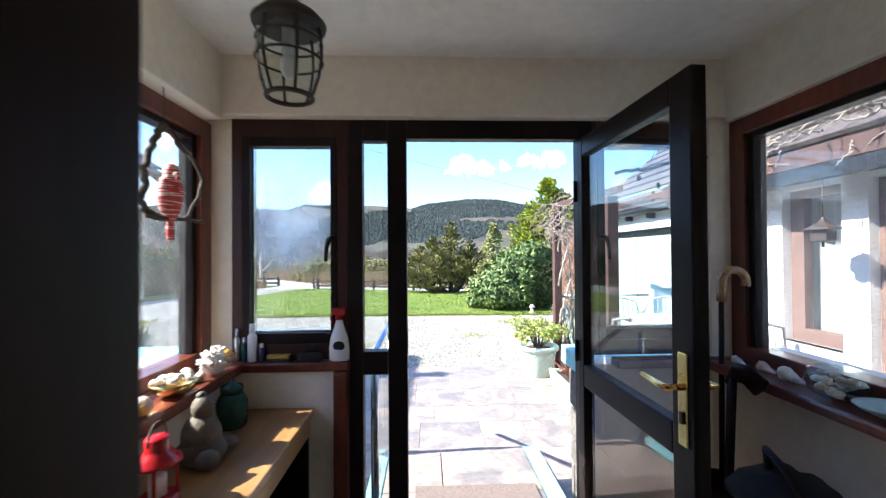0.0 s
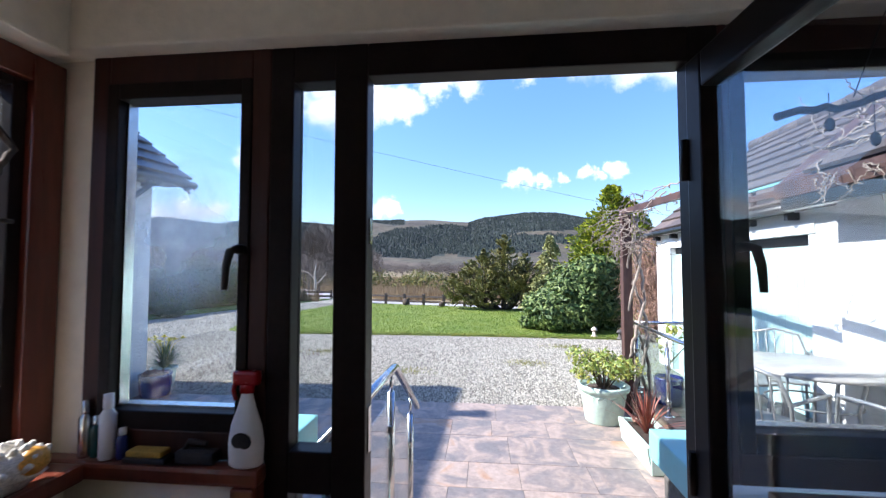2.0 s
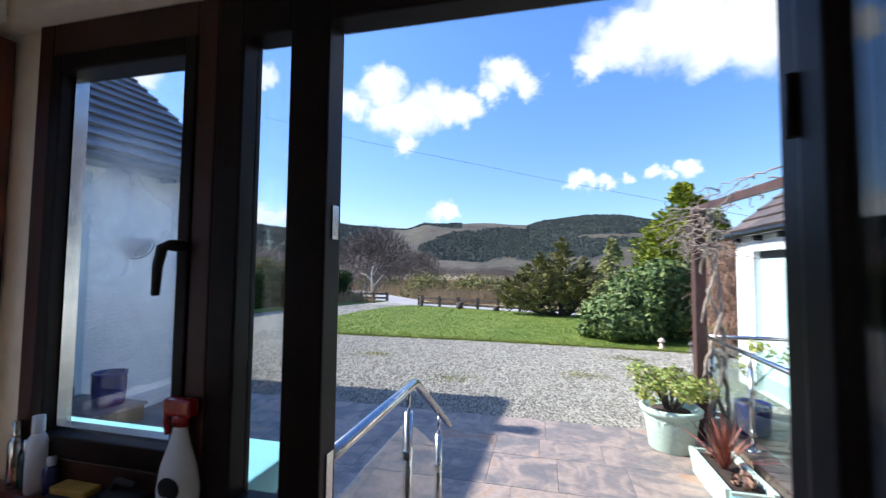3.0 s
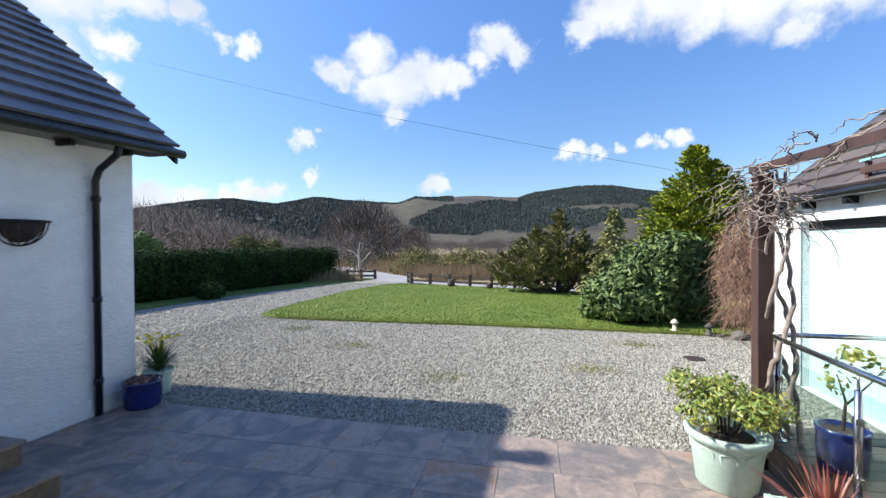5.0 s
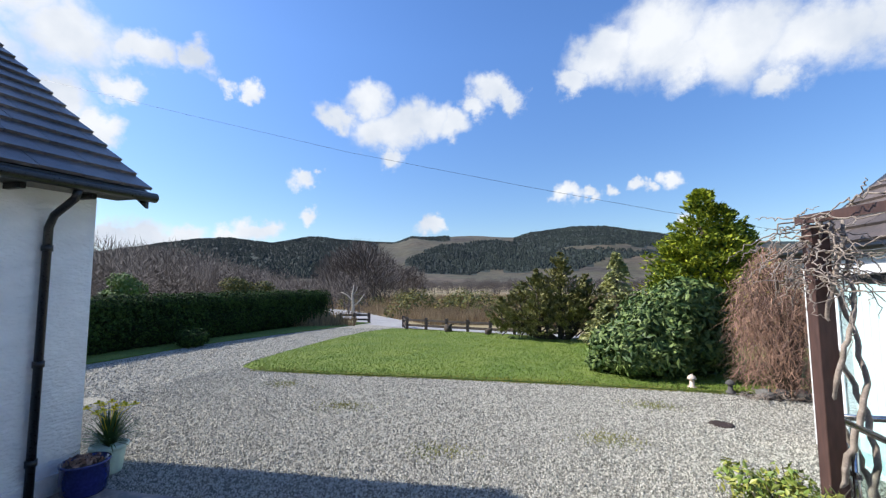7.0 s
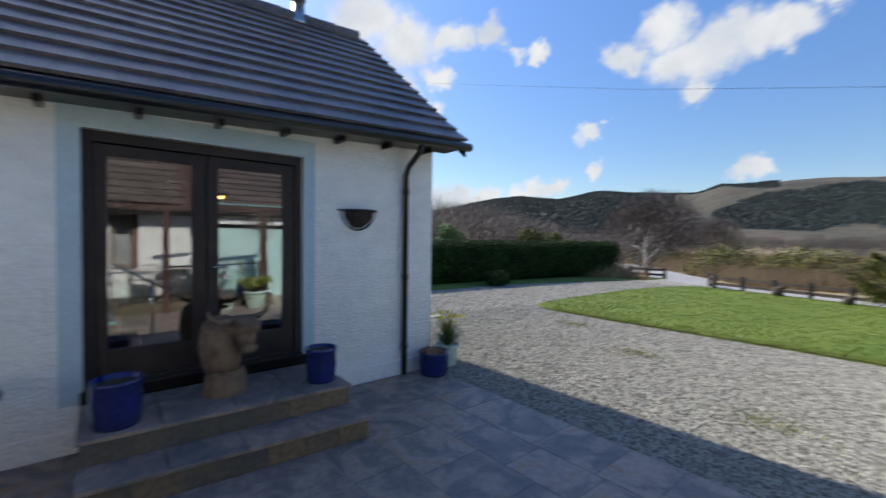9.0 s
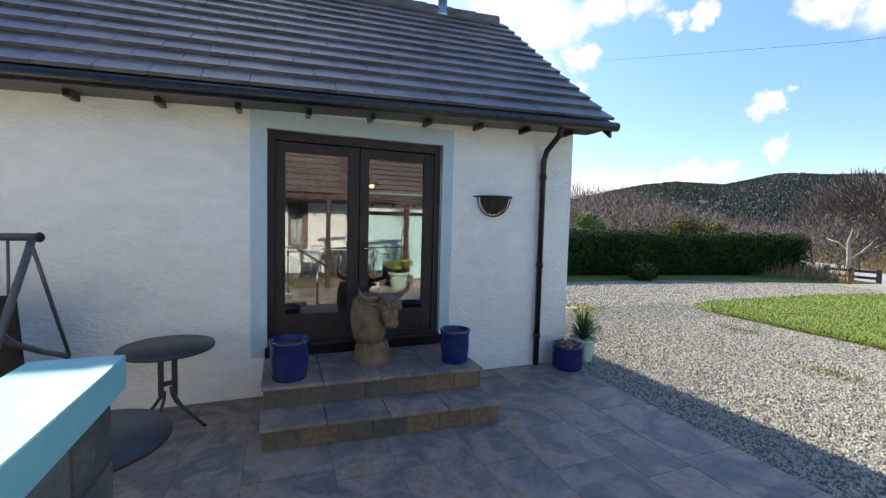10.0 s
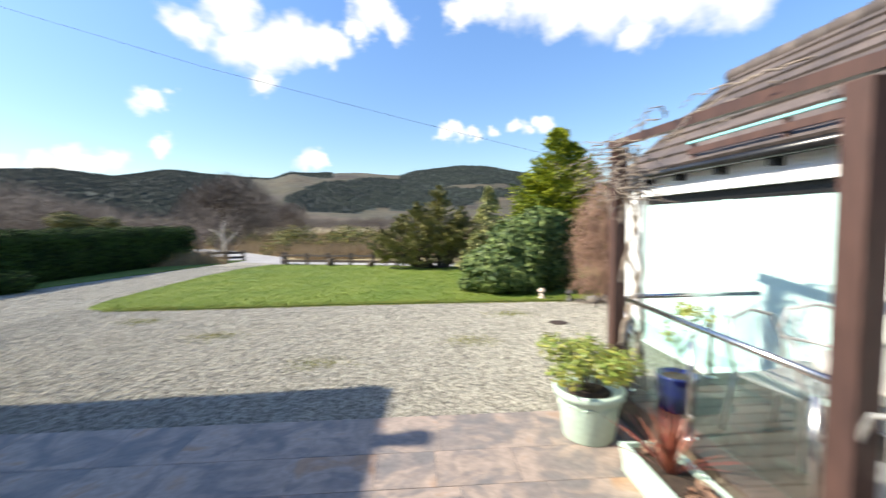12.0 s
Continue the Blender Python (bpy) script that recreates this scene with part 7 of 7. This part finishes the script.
part("branch", vine([(X, 1.467, 1.931), (X, 1.53, 1.909), (X, 1.573, 1.875), (X, 1.664, 1.845), (X, 1.726, 1.78), (X, 1.685, 1.694), (X, 1.603, 1.605)], 0.011, 0.007, 0.0025), M["bark"], t)
part("perch", vine([(X, 1.365, 1.600), (X, 1.409, 1.594), (X, 1.472, 1.593), (X, 1.597, 1.600), (X, 1.733, 1.600)], 0.011, 0.006, 0.002), M["bark"], t)
part("string", tube(B(), [(X, 1.467, 1.931), (X, 1.467, 2.064)], 0.002, 5), M["rubber"], t)
bm = B()
lathe(bm, [(0.012, -0.085), (0.024, -0.06), (0.036, -0.02), (0.041, 0.02), (0.037, 0.05), (0.028, 0.075), (0.028, 0.095), (0.022, 0.115), (0.008, 0.124)], 22, Matrix.Translation((X + 0.008, 1.50, 1.672)))
blob(bm, (X + 0.008, 1.495, 1.553), (0.013, 0.017, 0.05), 12)
for q in (-1, 1):
    blob(bm, (X + 0.002, 1.50 + q * 0.036, 1.675), (0.022, 0.013, 0.068), 12, 0.1, 3)
blob(bm, (X + 0.036, 1.483, 1.752), (0.013, 0.011, 0.012), 10)
blob(bm, (X + 0.042, 1.478, 1.738), (0.006, 0.006, 0.013), 8)
solid("carved_parrot", bm, M["orange"], "red and white banded carved parrot on the perch", "ornament")

# pine bench with its ornaments
t = thing("pine_bench", (-0.8, 1.2, 0), "varnished pine cabinet top with a dark open front", "bench")
part("top", soft_box(B(), (-0.99, 0.50, 0.735), (-0.60, 1.85, 0.77), 0.006), M["pine"], t)
part("apron", soft_box(B(), (-0.64, 0.52, 0.655), (-0.615, 1.83, 0.735), 0.004), M["pine"], t)
for y in (0.53, 1.80):
    part("side_panel", soft_box(B(), (-0.98, y, 0), (-0.62, y + 0.03, 0.735), 0.004), M["darkwood"], t)
part("shelf", soft_box(B(), (-0.98, 0.56, 0.3), (-0.64, 1.8, 0.32), 0.004), M["darkwood"], t)
part("back_panel", box(B(), (-0.995, 0.56, 0.02), (-0.985, 1.8, 0.73)), M["darkwood"], t)

bm = B()
x, y, z = -0.84, 1.36, 0.77
blob(bm, (x, y, z + 0.045), (0.075, 0.08, 0.05), 16, 0.15, 1)
blob(bm, (x, y, z + 0.10), (0.06, 0.062, 0.07), 16, 0.1, 2)
blob(bm, (x + 0.005, y, z + 0.185), (0.036, 0.036, 0.042), 14, 0.05, 3)
blob(bm, (x, y, z + 0.225), (0.016, 0.016, 0.014), 10)
for s in (-1, 1):
    blob(bm, (x + 0.05, y + s * 0.06, z + 0.04), (0.04, 0.035, 0.03), 10)
solid("seated_figure", bm, M["stoneware"], "small brownish stone seated figure on the bench", "statue")

t = thing("storm_lantern", (-0.83, 1.12, 0.77), "red enamel storm lantern with glass sides", "lantern")
at = Matrix.Translation((-0.83, 1.12, 0.77))
part("base", lathe(B(), [(0.05, 0), (0.055, 0.005), (0.055, 0.03), (0.045, 0.036)], 20, at), M["red"], t)
part("roof", lathe(B(), [(0.062, 0.125), (0.06, 0.132), (0.035, 0.155), (0.03, 0.165), (0.032, 0.19), (0.026, 0.196), (0.005, 0.2)], 20, at), M["red"], t)
for k in range(4):
    a = k * 1.571 + 0.4
    part("corner_bar", tube(B(), [at @ Vector((0.046 * math.cos(a), 0.046 * math.sin(a), 0.03)), at @ Vector((0.046 * math.cos(a), 0.046 * math.sin(a), 0.13))], 0.005, 6), M["red"], t)
part("candle", lathe(B(), [(0.022, 0.036), (0.022, 0.09), (0.004, 0.095)], 14, at), M["white"], t)
part("carry_handle", tube(B(), [at @ Vector((0, 0.04 * math.cos(a), 0.18 + 0.055 * math.sin(a))) for a in [i * 0.3142 for i in range(11)]], 0.003, 6), M["iron"], t)

t = thing("glass_jar", (-0.88, 1.64, 0.77), "dark green lidded glass jar in the corner", "jar")
at = Matrix.Translation((-0.88, 1.66, 0.77))
part("jar_body", lathe(B(), [(0.05, 0), (0.058, 0.01), (0.06, 0.1), (0.045, 0.13), (0.035, 0.135)], 24, at), M["greenglass"], t)
part("lid", lathe(B(), [(0.042, 0.135), (0.044, 0.15), (0.04, 0.165), (0.015, 0.175), (0.012, 0.185)], 24, at), M["greenglass"], t)

# sill ornaments, window cleaning things
S = 0.976
t = thing("spray_bottle", (-0.487, 1.868, S), "white trigger spray bottle with a red head", "spray bottle")
at = Matrix.Translation((-0.492, 1.868, S)) @ Matrix.Diagonal((1, 0.6, 1, 1))
part("bottle", lathe(B(), [(0.038, 0), (0.045, 0.006), (0.047, 0.06), (0.04, 0.105), (0.024, 0.15), (0.016, 0.18), (0.014, 0.2)], 24, at), M["white"], t)
hd = part("trigger_head", soft_box(B(), (-0.528, 1.855, S + 0.205), (-0.458, 1.881, S + 0.242), 0.008), M["red"], t)
part("collar", lathe(B(), [(0.019, 0.185), (0.02, 0.21)], 16, at), M["red"], hd)
part("trigger", tube(B(), [(-0.524, 1.868, S + 0.215), (-0.53, 1.868, S + 0.19), (-0.522, 1.868, S + 0.165)], 0.006, 6), M["red"], hd)
part("label_panel", blob(B(), (-0.49, 1.842, S + 0.07), (0.027, 0.003, 0.022), 12), M["slate"], t, "dark printed label")


def bottle(x, y, r, h, mat, cap, label):
    t = thing("bottle", (x, y, S), label, "bottle", "bottles on the sill")
    at = Matrix.Translation((x, y, S))
    part("bottle_body", lathe(B(), [(r * 0.9, 0), (r, 0.005), (r, h * 0.68), (r * 0.6, h * 0.76), (r * 0.45, h * 0.78)], 18, at), M[mat], t)
    part("cap", lathe(B(), [(r * 0.6, h * 0.78), (r * 0.62, h * 0.8), (r * 0.6, h), (r * 0.1, h + 0.002)], 16, at), M[cap], t)


bottle(-0.955, 1.872, 0.016, 0.15, "steel", "steel", "slim silver bottle on the sill")
bottle(-0.925, 1.875, 0.014, 0.11, "greenglass", "steel", "small green bottle on the sill")
bottle(-0.885, 1.868, 0.02, 0.17, "white", "white", "white plastic bottle on the sill")
bottle(-0.845, 1.872, 0.015, 0.08, "blueglaze", "white", "small blue-grey bottle on the sill")
t = thing("sponge_tray", (-0.76, 1.84, S), "dark tray with a yellow sponge", "tray")
part("tray", soft_box(B(), (-0.82, 1.843, S), (-0.70, 1.892, S + 0.014), 0.004), M["rubber"], t)
part("sponge", soft_box(B(), (-0.815, 1.848, S + 0.014), (-0.715, 1.888, S + 0.03), 0.005), M["yellowcloth"], t)
t = thing("hand_brush", (-0.62, 1.85, S), "dark bristled brush on the sill", "brush")
part("brush_head", soft_box(B(), (-0.68, 1.848, S), (-0.57, 1.888, S + 0.035), 0.012), M["slate"], t)
part("brush_grip", tube(B(), [(-0.66, 1.868, S + 0.035), (-0.65, 1.868, S + 0.055), (-0.6, 1.868, S + 0.05)], 0.007, 8), M["slate"], t)

t = thing("coral_shell", (-0.96, 1.70, S), "spiny white coral shell with an amber middle", "shell")
bm = B()
blob(bm, (-0.96, 1.69, S + 0.045), (0.045, 0.075, 0.045), 16, 0.5, 5)
spiny = part("spiny_shell", bm, M["coral"], t)
for k in range(26):
    a, b = k * 2.4, 0.15 + (k % 5) * 0.3
    p = Vector((-0.96 + 0.04 * math.cos(a) * math.cos(b), 1.69 + 0.07 * math.sin(a) * math.cos(b), S + 0.045 + 0.04 * math.sin(b)))
    q = p + (p - Vector((-0.96, 1.69, S + 0.035))).normalized() * 0.026
    part("spine", tube(B(), [p, p.lerp(q, 0.6) + Vector((0, 0.003, 0.002)), q], [0.011, 0.008, 0.004], 7), M["coral"], spiny)
part("amber_opening", blob(B(), (-0.925, 1.715, S + 0.06), (0.025, 0.038, 0.032), 12, 0.15, 2), M["amber"], t)

t = thing("shell_bowl", (-0.97, 1.42, S), "brass bowl heaped with pale shells", "bowl")
at = Matrix.Translation((-0.965, 1.42, S))
part("bowl", lathe(B(), [(0.03, 0), (0.035, 0.004), (0.065, 0.025), (0.075, 0.05), (0.07, 0.05), (0.055, 0.022), (0.01, 0.012)], 28, at), M["brass"], t)
for k in range(14):
    a, rr = k * 2.4, 0.012 * math.sqrt(k) * 1.3
    part("shell_piece", blob(B(), (-0.965 + rr * math.cos(a), 1.42 + rr * math.sin(a), S + 0.055 + 0.008 * (k % 3)), (0.018, 0.014, 0.012), 8, 0.5, k), M["coral" if k % 3 else "shell"], t)


def shell(x, y, s, mat, label, seed):
    t = thing("sea_shell", (x, y, S), label, "shell", "shells on the sills")
    bm = B()
    for k in range(6):
        q = k / 5
        blob(bm, (x, y + s * (0.9 - 1.6 * q), S + s * (0.55 - 0.3 * q)), (s * (0.62 - 0.42 * q), s * 0.36, s * (0.55 - 0.36 * q)), 12, 0.25, seed + k)
    part("whorl", bm, M[mat], t)
    part("lip", blob(B(), (x + s * 0.35, y + s * 0.5, S + s * 0.4), (s * 0.2, s * 0.5, s * 0.36), 10, 0.3, seed), M["amber" if mat == "shell" else mat], t)


shell(-0.96, 1.21, 0.05, "shell", "white and tan conch shell on the sill", 1)
shell(-0.965, 1.56, 0.032, "shell", "flat tan scallop shell on the sill", 2)
shell(1.27, 1.56, 0.035, "shell", "small brown shell on the sill", 3)
shell(1.26, 1.43, 0.045, "coral", "pale ridged shell on the sill", 4)
shell(1.25, 1.68, 0.03, "coral", "small white starry shell on the sill", 9)
t = thing("glass_bowl", (1.26, 1.27, S), "clear glass bowl filled with small shells", "bowl")
at = Matrix.Translation((1.26, 1.27, S))
gb = part("bowl", lathe(B(), [(0.04, 0), (0.075, 0.02), (0.085, 0.055), (0.075, 0.09), (0.06, 0.1)], 28, at), CLEAR, t)
gb.visible_shadow = False
for k in range(22):
    a, rr = k * 2.4, 0.013 * math.sqrt(k)
    part("shell_piece", blob(B(), (1.26 + rr * math.cos(a), 1.27 + rr * math.sin(a), S + 0.025 + 0.014 * (k % 4)), (0.018, 0.015, 0.012), 8, 0.5, k), M["shell" if k % 2 else "coral"], t)
t = thing("glass_dish", (1.25, 1.1, S), "shallow green glass dish on the sill", "dish")
part("dish", lathe(B(), [(0.03, 0), (0.07, 0.02), (0.085, 0.032), (0.07, 0.025), (0.02, 0.008)], 28, Matrix.Translation((1.25, 1.1, S))), M["mintpot"], t)
t = thing("glass_vase", (-0.97, 1.04, S), "tall ribbed clear glass vase on the sill", "vase")
gv = part("vase_body", lathe(B(), [(0.035, 0), (0.04, 0.01), (0.045, 0.12), (0.05, 0.16), (0.048, 0.16), (0.042, 0.12), (0.03, 0.012)], 24, Matrix.Translation((-0.97, 1.04, S))), CLEAR, t)
gv.visible_shadow = False

# walking sticks in a stand, dark bag below the sill
t = thing("stick_stand", (1.17, 1.62, 0), "dark stick stand in the corner", "stick stand")
part("stand_body", lathe(B(), [(0.09, 0), (0.1, 0.02), (0.09, 0.5), (0.1, 0.52), (0.09, 0.52), (0.08, 0.04)], 20, Matrix.Translation((1.12, 1.62, 0))), M["darkwood"], t)


def stick(pts, r, crook, mat, crook_mat, label):
    t = thing("walking_stick", pts[0], label, "walking stick", "walking sticks")
    part("shaft", tube(B(), pts, r, 10), M[mat], t)
    part("crook", tube(B(), crook, r * 1.75, 10), M[crook_mat], t)


top = Vector((1.215, 1.74, 1.24))
stick([(1.13, 1.64, 0.05), tuple(top)], 0.011, [top + Vector((0.055 - 0.055 * math.cos(a) + 0.005, 0, 0.085 + 0.055 * math.sin(a))) if a >= 0 else top for a in [-1] + [i * 0.35 for i in range(11)]], "darkwood", "horn", "tall shepherd's stick with a pale horn crook")
for k in range(3):
    p = Vector((1.10 + 0.03 * k, 1.52 + 0.05 * k, 0.98 - 0.03 * k))
    stick([(1.1 + 0.02 * k, 1.58 + 0.03 * k, 0.05), tuple(p)], 0.012, [p, p + Vector((0, -0.02, 0.03)), p + Vector((0.01, -0.07, 0.035)), p + Vector((0.02, -0.12, 0.0))], "darkwood", "darkwood", "dark walking stick with a bent handle")
bm = B()
blob(bm, (1.12, 1.25, 0.32), (0.16, 0.2, 0.32), 16, 0.4, 3)
blob(bm, (1.1, 1.28, 0.62), (0.15, 0.18, 0.1), 14, 0.4, 5)
t = thing("dark_bag", (1.12, 1.25, 0), "soft dark bag heaped under the sill", "bag")
part("bag_body", bm, M["slate"], t)
part("strap", tube(B(), [(1.05, 1.15, 0.68), (1.02, 1.2, 0.78), (1.04, 1.3, 0.8), (1.1, 1.36, 0.7)], 0.012, 8), M["slate"], t)

# driftwood mobile in the front window
t = thing("driftwood_mobile", (1.0, 1.8, 1.9), "driftwood stick mobile hung in the front window", "hanging ornament")
part("driftwood", vine([(0.765, 1.80, 1.825), (0.90, 1.80, 1.838), (1.08, 1.80, 1.885), (1.2, 1.80, 1.895)], 0.009, 0.007, 0.003), M["bark"], t)
for x, zt in ((0.93, 1.86), (1.12, 1.89)):
    part("string", tube(B(), [(x, 1.80, zt), (1.02, 1.82, 2.06)], 0.0015, 5), M["rubber"], t)
for k in range(4):
    x, z = 0.88 + 0.09 * k, 1.80 - 0.035 * (k % 2)
    pd = part("pendant", blob(B(), (x, 1.80, z), (0.012, 0.006, 0.016), 8), M["stoneware"], t)
    part("thread", tube(B(), [(x, 1.80, z), (x, 1.80, 1.87)], 0.001, 4), M["rubber"], pd)
